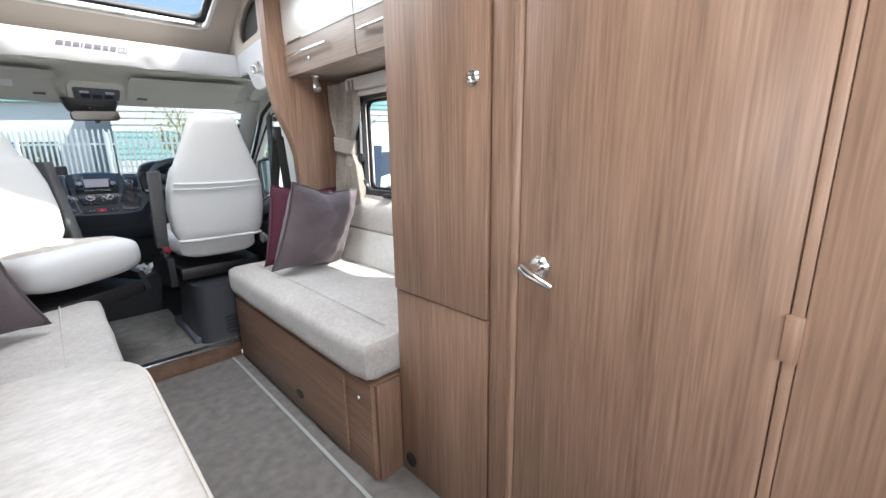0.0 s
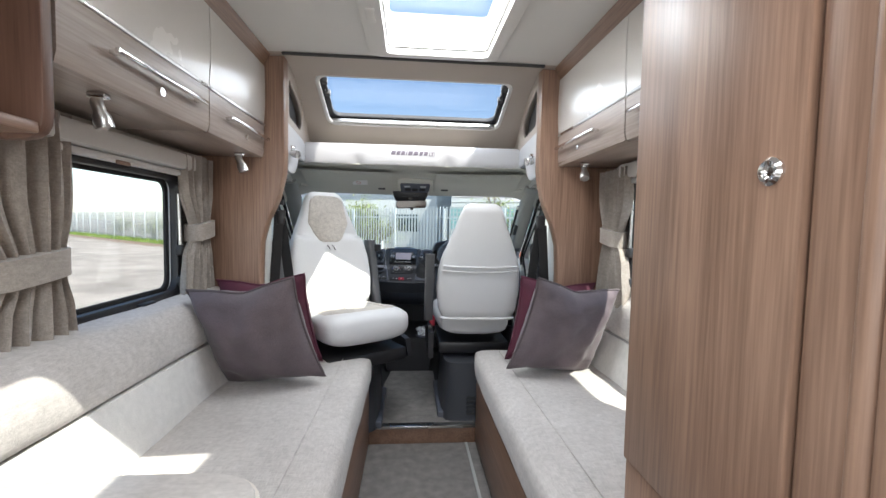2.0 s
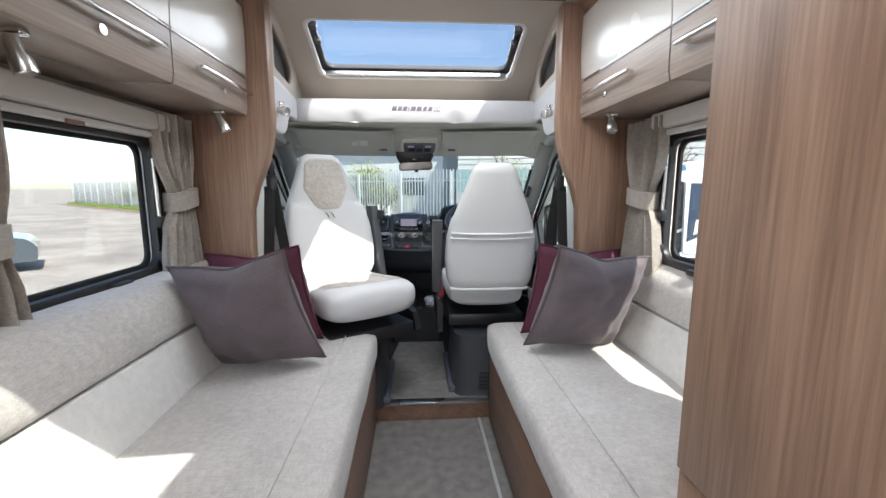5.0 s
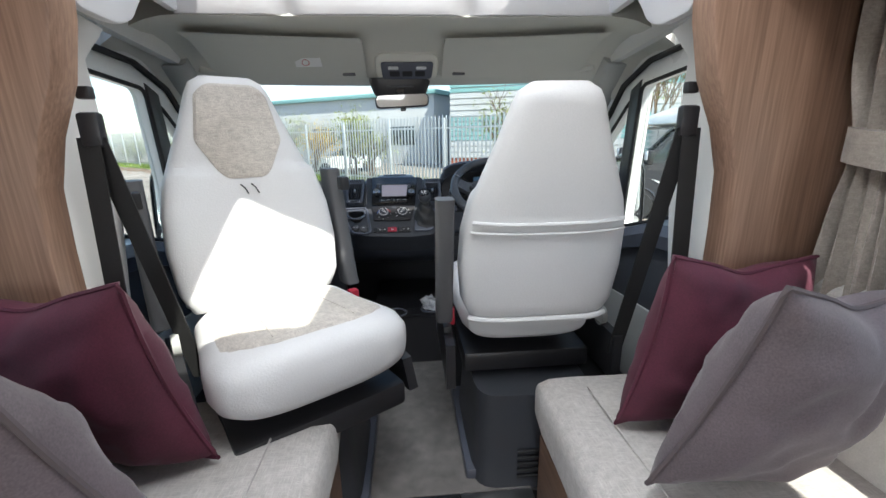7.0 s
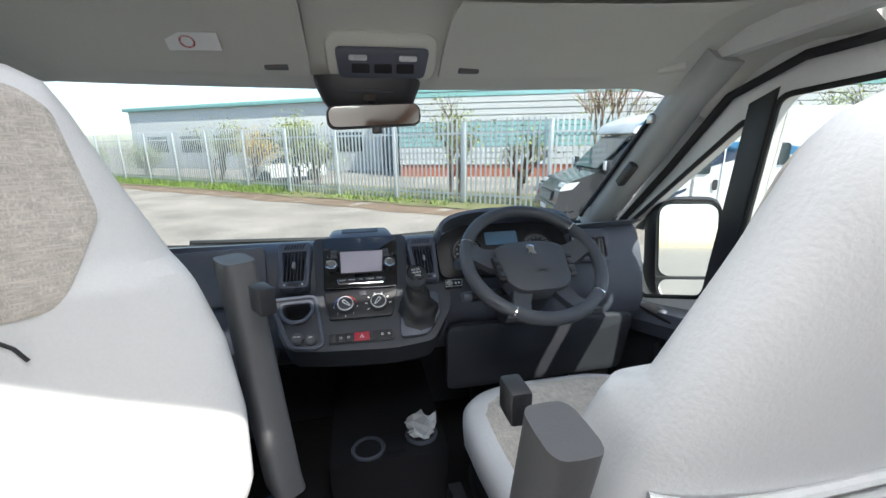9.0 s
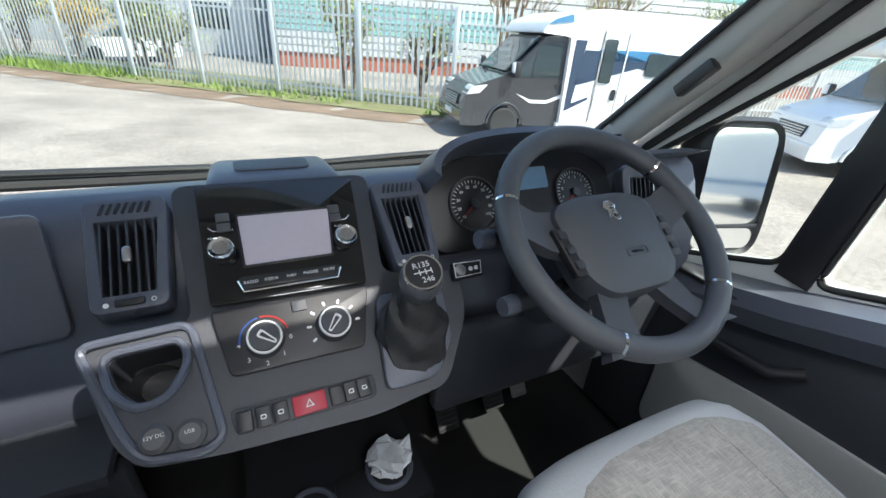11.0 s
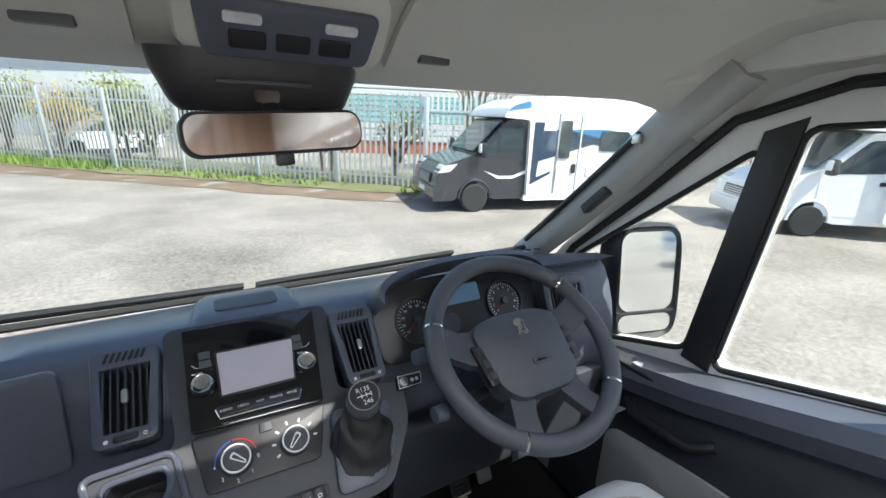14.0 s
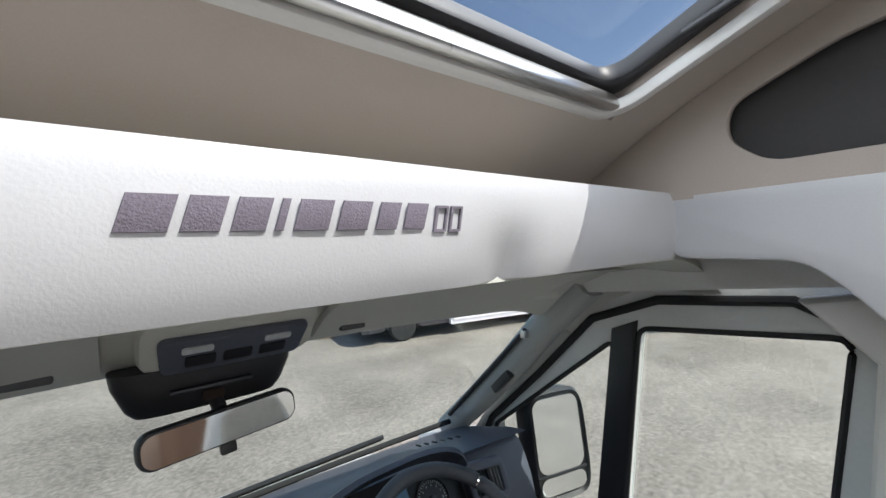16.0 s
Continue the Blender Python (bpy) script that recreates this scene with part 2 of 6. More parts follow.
def setting(name, bm, m, label, category, smooth=True):
    return tagged(obj(name, bm, m, smooth), label, category, kind="structure")


def box(x0, x1, y0, y1, z0, z1, r=0.004, seg=2, bm=None, mx=None):
    bm = bm or bmesh.new()
    vs = [bm.verts.new((x, y, z)) for x in (x0, x1) for y in (y0, y1) for z in (z0, z1)]
    fs = [bm.faces.new([vs[i] for i in q]) for q in ((0, 1, 3, 2), (4, 6, 7, 5), (0, 4, 5, 1), (2, 3, 7, 6), (0, 2, 6, 4), (1, 5, 7, 3))]
    geom = vs
    if r:
        es = list({e for f in fs for e in f.edges})
        res = bmesh.ops.bevel(bm, geom=es, offset=min(r, 0.49 * min(x1 - x0, y1 - y0, z1 - z0)), segments=seg, affect="EDGES", profile=0.5)
        geom = list({v for f in res["faces"] for v in f.verts})
    if mx:
        bmesh.ops.transform(bm, matrix=mx, verts=geom)
    return bm


def join(*bms):
    out = bmesh.new()
    for b in bms:
        me = bpy.data.meshes.new("tmp")
        b.to_mesh(me)
        b.free()
        out.from_mesh(me)
        bpy.data.meshes.remove(me)
    return out


def moved(bm, mx):
    bmesh.ops.transform(bm, matrix=mx, verts=bm.verts[:])
    return bm


def axes(o, x, y):
    x, y = Vector(x).normalized(), Vector(y).normalized()
    z = x.cross(y)
    m = Matrix((x, y, z)).transposed().to_4x4()
    m.translation = o
    return m


def at_x(x):
    return axes((x, 0, 0), (0, 1, 0), (0, 0, 1))


def at_y(y):
    return axes((0, y, 0), (1, 0, 0), (0, 0, 1))


def at_z(z):
    return Matrix.Translation((0, 0, z))


def plate(outer, holes=(), depth=0.01, mx=None, bevel=0.0):
    """A flat plate of any outline with holes, depth thick about its plane."""
    cu = bpy.data.curves.new("outline", "CURVE")
    cu.dimensions, cu.fill_mode = "2D", "BOTH"
    cu.extrude, cu.bevel_depth, cu.bevel_resolution = depth / 2 - bevel, bevel, 1
    cu.offset = -bevel
    for ring in (outer, *holes):
        sp = cu.splines.new("POLY")
        sp.points.add(len(ring) - 1)
        for p, q in zip(sp.points, ring):
            p.co = (q[0], q[1], 0, 1)
        sp.use_cyclic_u = True
    ob = bpy.data.objects.new("outline", cu)
    me = bpy.data.meshes.new_from_object(ob)
    bm = bmesh.new()
    bm.from_mesh(me)
    bmesh.ops.remove_doubles(bm, verts=bm.verts[:], dist=1e-5)
    bpy.data.objects.remove(ob), bpy.data.curves.remove(cu), bpy.data.meshes.remove(me)
    return moved(bm, mx) if mx else bm


def words(text, size, mx, depth=0.0004, shear=0.0, spacing=1.0):
    cu = bpy.data.curves.new("words", "FONT")
    cu.body, cu.size, cu.extrude, cu.shear, cu.align_x, cu.align_y = text, size, depth, shear, "CENTER", "CENTER"
    cu.space_character, cu.resolution_u = spacing, 3
    ob = bpy.data.objects.new("words", cu)
    me = bpy.data.meshes.new_from_object(ob)
    bm = bmesh.new()
    bm.from_mesh(me)
    bpy.data.objects.remove(ob), bpy.data.curves.remove(cu), bpy.data.meshes.remove(me)
    return moved(bm, mx)


def rrect(a0, a1, b0, b1, r=0.02, n=5):
    pts = []
    for cx, cy, s in ((a1 - r, b1 - r, 0), (a0 + r, b1 - r, 90), (a0 + r, b0 + r, 180), (a1 - r, b0 + r, 270)):
        for i in range(n + 1):
            a = radians(s + 90 * i / n)
            pts.append((cx + r * math.cos(a), cy + r * math.sin(a)))
    return pts


def rounded(poly, r=0.02, n=4):
    """The polygon with its corners rounded."""
    out = []
    k = len(poly)
    for i in range(k):
        p, a, b = Vector(poly[i]), Vector(poly[i - 1]), Vector(poly[(i + 1) % k])
        d = min(r, 0.45 * (a - p).length, 0.45 * (b - p).length)
        s, e = p + (a - p).normalized() * d, p + (b - p).normalized() * d
        for j in range(n + 1):
            t = j / n
            out.append(tuple(s * (1 - t) ** 2 + p * 2 * t * (1 - t) + e * t * t))
    return out


def ring(c, r, n=32, rb=None):
    return [(c[0] + r * math.cos(2 * math.pi * i / n), c[1] + (rb or r) * math.sin(2 * math.pi * i / n)) for i in range(n)]


def loft(rings, cap=True, bm=None):
    bm = bm or bmesh.new()
    vr = [[bm.verts.new(p) for p in r] for r in rings]
    for a, b in zip(vr, vr[1:]):
        for i in range(len(a)):
            bm.faces.new((a[i], a[i - 1], b[i - 1], b[i]))
    if cap:
        bm.faces.new(vr[0]), bm.faces.new(vr[-1])
    return bm


def prism(poly, x0, x1, bevel=0.0, seg=2):
    """A (y, z) outline run along x."""
    bm = loft([[(x, p[0], p[1]) for p in poly] for x in (x0, x1)])
    if bevel:
        bmesh.ops.bevel(bm, geom=bm.edges[:], offset=bevel, segments=seg, affect="EDGES", profile=0.5)
    return bm


def tube(pts, r, n=10, closed=False, bm=None):
    pts = [Vector(p) for p in pts]
    rings, k = [], len(pts)
    up = Vector((0, 0, 1))
    for i, p in enumerate(pts):
        a = pts[i - 1] if (i or closed) else p
        b = pts[(i + 1) % k] if (i < k - 1 or closed) else p
        d = (b - a).normalized()
        s = d.cross(up)
        if s.length < 0.05:
            s = d.cross(Vector((1, 0, 0)))
        s.normalize()
        t = s.cross(d)
        rr = r[i] if isinstance(r, (list, tuple)) else r
        rings.append([p + (s * math.cos(2 * math.pi * j / n) + t * math.sin(2 * math.pi * j / n)) * rr for j in range(n)])
    if closed:
        rings.append(rings[0])
        bm2 = loft(rings, False, bm)
        bmesh.ops.remove_doubles(bm2, verts=bm2.verts[:], dist=1e-6)
        return bm2
    return loft(rings, True, bm)


def lathe(prof, mx, n=28):
    """(radius, height) outline turned about z, then placed."""
    return moved(loft([[(r * math.cos(2 * math.pi * i / n), r * math.sin(2 * math.pi * i / n), h) for i in range(n)] for r, h in prof]), mx)


def squircle(hx, hy, p=3.5, n=36):
    out = []
    for i in range(n):
        a = 2 * math.pi * i / n
        c, s = math.cos(a), math.sin(a)
        out.append((hx * math.copysign(abs(c) ** (2 / p), c), hy * math.copysign(abs(s) ** (2 / p), s)))
    return out


def pad(x0, x1, y0, y1, z0, z1, r=0.05, crown=0.01, dent=0.004, seed=1):
    """A stuffed cushion with rounded edges, a slight crown and soft dents."""
    bm = box(x0, x1, y0, y1, z0, z1, 0)
    cuts = 12
    bmesh.ops.subdivide_edges(bm, edges=bm.edges[:], cuts=cuts, use_grid_fill=True)
    c = Vector(((x0 + x1) / 2, (y0 + y1) / 2, (z0 + z1) / 2))
    h = Vector(((x1 - x0) / 2, (y1 - y0) / 2, (z1 - z0) / 2))
    for v in bm.verts:
        q = v.co - c
        inner = Vector([max(-(h[i] - r), min(h[i] - r, q[i])) for i in range(3)])
        d = q - inner
        # pull cube edges onto the rounded ones
        if d.length > r:
            d = d.normalized() * r
        v.co = c + inner + d
        w = (1 - (q.x / h.x) ** 2) * (1 - (q.y / h.y) ** 2) if abs(q.z) > h.z * 0.9 else 0
        v.co.z += math.copysign(crown * w, q.z)
        v.co += noise.noise_vector(v.co * 6 + Vector((seed, 0, 0))) * dent
    return bm


# ---- lounge shell
setting("floor", box(-1.0, 1.0, -1.0, 2.44, -0.06, 0.0, 0), CARPET, "grey flecked carpet on the lounge floor", "floor")
WIN_L, WIN_R = (1.14, 2.10, 0.83, 1.33), (1.20, 2.09, 0.84, 1.35)
# second hole in the west wall is unseen, added for a fill lamp
setting("wall_west", plate([(-1.0, -0.06), (2.36, -0.06), (2.36, 1.98), (-1.0, 1.98)], [rrect(*WIN_L, 0.05), rrect(-0.65, 0.15, 1.0, 1.4, 0.04)], 0.035, at_x(-1.005)), WALLPAPER, "beige lined motorhome wall with a window", "wall", False)
setting("wall_east", plate([(-1.0, -0.06), (2.36, -0.06), (2.36, 1.98), (-1.0, 1.98)], [rrect(*WIN_R, 0.05)], 0.035, at_x(1.005)), WALLPAPER, "beige lined motorhome wall with a window", "wall", False)
# the rear opening is unseen too, added only to admit fill light
setting("wall_south", plate([(-1.02, -0.06), (1.02, -0.06), (1.02, 1.98), (-1.02, 1.98)], [rrect(-0.75, 0.25, 0.95, 1.45, 0.04)], 0.04, at_y(-1.03)), WALLPAPER, "plain beige rear wall with an unseen opening added for a fill lamp", "wall")
HATCH = (-0.13, 0.31, 1.51, 2.15)
REAR_HATCH = (-0.38, 0.09, 0.05, 0.62)
setting("ceiling", plate([(-1.02, -1.05), (1.02, -1.05), (1.02, 2.26), (-1.02, 2.26)], [rrect(*HATCH, 0.03), rrect(*REAR_HATCH, 0.03)], 0.05, at_z(1.925)), CEIL, "smooth off-white motorhome ceiling", "ceiling", False)


def rooflight(rect, label):
    a0, a1, b0, b1 = rect
    t = thing("rooflight", ((a0 + a1) / 2, (b0 + b1) / 2, 1.9), label, "rooflight", kind="")
    w = 0.075
    part("frame", plate(rounded([(a0 - w, b0 - w), (a1 + w * 0.7, b0 - w), (a1 + w * 0.6, b1 + 0.035), (a0 - w, b1 + 0.035)], 0.05, 6), [rrect(a0 + 0.004, a1 - 0.004, b0 + 0.004, b1 - 0.004, 0.03)], 0.03, at_z(1.8835), 0.006), CEIL, t)
    part("liner", plate(rrect(a0, a1, b0, b1, 0.03), [rrect(a0 + 0.012, a1 - 0.012, b0 + 0.012, b1 - 0.012, 0.025)], 0.14, at_z(1.97)), CEIL, t)
    part("catch", box(a0 - 0.055, a0 - 0.02, b0 + 0.26, b0 + 0.36, 1.862, 1.874, 0.006), CEIL, t)
    part("blind_rail", box(a0 + 0.013, a1 - 0.013, b0 + 0.013, b0 + 0.035, 1.90, 1.93, 0.004), CEIL, t)
    part("pane", plate(rrect(a0 + 0.006, a1 - 0.006, b0 + 0.006, b1 - 0.006, 0.02), (), 0.006, at_z(2.045)), PANE, t)
    return t


rooflight(HATCH, "cream framed ceiling rooflight with a clear pane")
rooflight(REAR_HATCH, "cream framed ceiling rooflight with a clear pane")
for s, nm in ((-1, "trim_west"), (1, "trim_east")):
    setting(nm, loft([[(s * 0.695, y, 1.845), (s * 0.66, y, 1.899), (s * 0.72, y, 1.899), (s * 0.72, y, 1.845)] for y in (-0.9 if s < 0 else 1.15, 2.29)]), WOOD_H, "walnut cornice between lockers and ceiling", "cornice")

# step up to the cab
setting("step", box(-0.30, 0.34, 2.415, 2.445, 0.0, 0.082, 0.002), WOOD_H, "walnut faced step up to the cab", "step")
setting("step_trim", box(-0.30, 0.34, 2.405, 2.45, 0.083, 0.097, 0.004), SATIN, "satin metal nosing on the cab step", "trim")
setting("carpet_binding", box(0.283, 0.297, -0.4, 2.41, 0.001, 0.006, 0.002), CABTRIM, "pale binding along the carpet edge", "trim")


# ---- lounge windows
def side_window(s, win, label):
    y0, y1, z0, z1 = win
    t = thing("window_1" if s < 0 else "window_2", (s * 0.99, (y0 + y1) / 2, z0), label, "window", kind="structure")
    part("window_frame", plate(rrect(y0 - 0.015, y1 + 0.015, z0 - 0.015, z1 + 0.015, 0.06), [rrect(y0 + 0.03, y1 - 0.03, z0 + 0.03, z1 - 0.03, 0.05)], 0.03, at_x(s * 0.972), 0.006), BLACK, t)
    part("inner_rim", plate(rrect(y0 + 0.02, y1 - 0.02, z0 + 0.02, z1 - 0.02, 0.05), [rrect(y0 + 0.042, y1 - 0.042, z0 + 0.042, z1 - 0.042, 0.04)], 0.012, at_x(s * 1.0), 0.003), RUBBER, t)
    part("pane", plate(rrect(y0 + 0.025, y1 - 0.025, z0 + 0.025, z1 - 0.025, 0.05), (), 0.004, at_x(s * 1.012)), PANE, t)
    st = part("stay", tube([(s * 0.955, y1 - 0.02, z1 - 0.07), (s * 0.95, y1 - 0.022, (z0 + z1) / 2 - 0.05)], 0.007), SATIN, t)
    for zz in (z1 - 0.06, (z0 + z1) / 2 - 0.06, z0 + 0.06):
        part("catch", box(min(s * 0.94, s * 0.965), max(s * 0.94, s * 0.965), y1 - 0.035, y1 - 0.005, zz - 0.022, zz + 0.022, 0.006), BLACK, t)
    for yy in (y0 + 0.25, y1 - 0.25):
        part("latch", box(min(s * 0.935, s * 0.96), max(s * 0.935, s * 0.96), yy - 0.04, yy + 0.04, z0 - 0.004, z0 + 0.018, 0.006), BLACK, t)
    return t


side_window(-1, WIN_L, "black framed hinged motorhome window with clear glass")
side_window(1, WIN_R, "black framed hinged motorhome window with clear glass")
for s, (y0, y1, z0, z1) in ((-1, WIN_L), (1, WIN_R)):
    t = thing("roller_blind", (s * 0.96, (y0 + y1) / 2, z1), "cream cassette blind rolled up above the window", "blind")
    part("cassette", box(min(s * 0.905, s * 0.985), max(s * 0.905, s * 0.985), y0 - 0.02, y1 + 0.03, z1 + 0.012, z1 + 0.075, 0.012), CEIL, t)
    part("bottom_rail", box(min(s * 0.925, s * 0.955), max(s * 0.925, s * 0.955), y0 + 0.01, y1, z1 - 0.012, z1 + 0.008, 0.004), CEIL, t)
    part("pull_tab", box(min(s * 0.918, s * 0.926), max(s * 0.918, s * 0.926), (y0 + y1) / 2 + 0.06, (y0 + y1) / 2 + 0.12, z1 - 0.018, z1 - 0.006, 0.002), WOOD_H, t)


def curtain(s, y0, y1, z0, z1, tie, pinch, seed, label):
    """A gathered curtain held by a band at height tie."""
    t = thing("curtain", (s * 0.93, (y0 + y1) / 2, z0), label, "curtain")
    rnd = random.Random(seed)
    ph = rnd.random() * 6
    nz, ny = 40, 60

    def surf(u, v, off):
        z = z0 + (z1 - z0) * v
        k = math.exp(-((z - tie) / 0.11) ** 2)
        if z < tie:
            k = max(k, 0.55 * math.exp(-((z - tie) / 0.22) ** 2))
        wid = 1 - pinch * k
        mid = (y0 + y1) / 2 + (y1 - y0) * (0.5 if seed % 2 else -0.5) * 0.5 * pinch * k
        y = mid + (u - 0.5) * (y1 - y0) * wid
        a = 2 * math.pi * 6 * u + ph + 0.8 * math.sin(3 * v + seed)
        d = (0.020 + 0.008 * math.sin(7 * u + seed)) * math.sin(a) * (1 - 0.45 * k) + 0.006 * math.sin(2.3 * a + 4 * v)
        return (s * (0.925 - d - off), y, z - 0.012 * math.sin(a) * (1 - v) ** 4)
    bm = bmesh.new()
    for off in (0.0, 0.004):
        g = [[bm.verts.new(surf(i / ny, j / nz, off)) for i in range(ny + 1)] for j in range(nz + 1)]
        for j in range(nz):
            for i in range(ny):
                bm.faces.new((g[j][i], g[j][i + 1], g[j + 1][i + 1], g[j + 1][i]))
    part("drape", bm, CURTAIN, t)
    w = (y1 - y0) * (1 - pinch) / 2 + 0.012
    mid = (y0 + y1) / 2 + (y1 - y0) * (0.5 if seed % 2 else -0.5) * 0.5 * pinch
    band = [[(s * 0.925 - s * p[0], mid + p[1], tie + h + 0.012 * (p[1] / w)) for p in squircle(0.042, w, 3, 28)] for h in (-0.034, -0.03, 0.03, 0.034)]
    part("tieback", loft(band), CURTAIN, t)
    return t


CL = "beige herringbone curtain gathered by a tieback beside the window"
curtain(-1, 1.17, 1.50, 0.66, 1.41, 1.02, 0.42, 3, CL)
curtain(-1, 2.03, 2.285, 0.80, 1.41, 1.10, 0.45, 5, CL)
curtain(1, 2.03, 2.27, 0.80, 1.41, 1.10, 0.40, 7, CL)
curtain(1, 1.17, 1.40, 0.80, 1.41, 1.10, 0.40, 8, CL)


# ---- overhead lockers
def bar_handle(parent, x, y0, y1, z, s):
    h = part("handle", join(box(min(x, x - s * 0.012), max(x, x - s * 0.012), y0, y1, z - 0.006, z + 0.006, 0.003)), CHROME, parent, "long chrome bar handle")
    for yy in (y0 + 0.02, y1 - 0.02):
        part("post", box(min(x - s * 0.002, x + s * 0.02), max(x - s * 0.002, x + s * 0.02), yy - 0.008, yy + 0.008, z - 0.005, z + 0.005, 0.002), CHROME, h)


def locker(s, y0, y1, handle, label):
    t = thing("overhead_locker", (s * 0.85, (y0 + y1) / 2, 1.44), label, "locker", "overhead lockers")
    part("body", box(min(s * 0.71, s * 0.985), max(s * 0.71, s * 0.985), y0 + 0.001, y1 - 0.001, 1.435, 1.895, 0.003), LOCKER_LOW, t)
    face = [(0.708, 1.432), (0.694, 1.436), (0.688, 1.46), (0.687, 1.575), (0.708, 1.575)]
    d = part("door", loft([[(s * a, y, z) for a, z in face] for y in (y0 + 0.003, y1 - 0.003)]), LOCKER_LOW, t)
    face = [(0.708, 1.588), (0.687, 1.588), (0.682, 1.66), (0.681, 1.76), (0.684, 1.842), (0.708, 1.842)]
    part("upper_panel", loft([[(s * a, y, z) for a, z in face] for y in (y0 + 0.003, y1 - 0.003)]), LOCKER_UP, t)
    part("trim_strip", box(min(s * 0.684, s * 0.708), max(s * 0.684, s * 0.708), y0 + 0.003, y1 - 0.003, 1.576, 1.587, 0.003), SATIN, t)
    bar_handle(d, s * 0.668, handle[0], handle[1], 1.512, s)
    part("lock", lathe([(0.0001, 0.004), (0.006, 0.004), (0.011, 0.002), (0.011, -0.004), (0.0001, -0.004)], axes((s * 0.684, (handle[0] + handle[1]) / 2, 1.482), (0, 1, 0), (0, 0, 1)) @ (Matrix.Rotation(math.pi, 4, "X") if s < 0 else Matrix.Identity(4)) if s < 0 else axes((s * 0.684, (handle[0] + handle[1]) / 2, 1.482), (0, -1, 0), (0, 0, 1)), 18), CHROME, d)
    return t


LL = "overhead locker with glossy cream top and taupe lower band"
locker(-1, 1.172, 1.77, (1.30, 1.70), LL)
locker(-1, 1.77, 2.288, (1.88, 2.27), LL)
locker(1, 1.146, 1.66, (1.28, 1.60), LL)
locker(1, 1.66, 2.288, (1.84, 2.25), LL)

# open shelf unit
t = thing("shelf_unit", (-0.84, 0.9, 1.28), "dark walnut open shelf unit hung under the ceiling", "shelf")
side = rounded([(-0.985, 1.285), (-0.685, 1.285), (-0.685, 1.895), (-0.985, 1.895)], 0.05)
for yy in (1.152, 0.56):
    part("side_panel", plate(side, (), 0.026, at_y(yy), 0.004), WOOD_DK, t)
part("back_panel", box(-0.985, -0.97, 0.58, 1.138, 1.29, 1.895, 0), WOOD_DK, t)
for zz in (1.305, 1.585):
    part("shelf", box(-0.969, -0.692, 0.574, 1.1385, zz - 0.011, zz + 0.011, 0.004), WOOD_H, t)

# wardrobe and washroom door
t = thing("wardrobe", (0.71, 0.96, 0), "tall walnut wardrobe beside the bench sofa", "wardrobe")
part("body", box(0.462, 0.985, 0.775, 1.143, 0.001, 1.898, 0.003), WOOD_V, t)
d = part("upper_door", box(0.444, 0.461, 0.779, 1.144, 0.655, 1.892, 0.003), WOOD_V, t)
lk = axes((0.444, 0.82, 1.219), (0, -1, 0), (0, 0, 1))
part("lock", lathe([(0.0001, 0.003), (0.006, 0.003), (0.009, 0.007), (0.014, 0.008), (0.0185, 0.004), (0.0185, -0.002), (0.0001, -0.002)], lk), CHROME, d, "round chrome push lock")
part("lower_panel", box(0.450, 0.461, 0.779, 1.144, 0.004, 0.650, 0.003), WOOD_V, t)
part("vent", lathe([(0.0001, 0.001), (0.020, 0.001), (0.024, 0.003), (0.024, -0.002), (0.0001, -0.002)], axes((0.449, 1.10, 0.06), (0, -1, 0), (0, 0, 1))), BLACK, t)
t = thing("door_frame", (0.46, 0.73, 0), "walnut door post with a rounded pale edge", "door frame", kind="structure")
part("post", box(0.452, 0.50, 0.716, 0.774, 0.001, 1.898, 0.006), WOOD_V, t)
part("edge_bead", tube([(0.455, 0.702, 0.002), (0.455, 0.702, 1.898)], 0.013, 12), WOOD_V, t)
t = thing("door_1", (0.46, 0.45, 0), "closed walnut washroom door with a chrome lever handle", "door", kind="structure")
part("leaf", box(0.447, 0.475, 0.222, 0.688, 0.004, 1.893, 0.005), WOOD_V, t)
hd = part("door_handle", lathe([(0.0001, 0.012), (0.018, 0.011), (0.024, 0.004), (0.024, -0.001), (0.0001, -0.001)], axes((0.446, 0.632, 0.822), (0, -1, 0), (0, 0, 1))), CHROME, t, "chrome lever handle")
part("lever", join(tube([(0.436, 0.632, 0.822), (0.402, 0.634, 0.820)], 0.010, 12), tube([(0.402, 0.648, 0.826), (0.398, 0.625, 0.815), (0.402, 0.575, 0.797)], [0.011, 0.011, 0.008], 12)), CHROME, hd)
hg = part("hinge_strip", box(0.446, 0.462, 0.206, 0.221, 0.004, 1.893, 0.003), WOOD_V, t)
part("hinge", box(0.440, 0.452, 0.204, 0.226, 0.76, 0.83, 0.003), WOOD_V, t)
setting("wall_washroom", box(0.449, 0.50, -1.0, 0.205, 0.0, 1.899, 0.002), WOOD_V, "walnut panelled washroom wall", "wall")


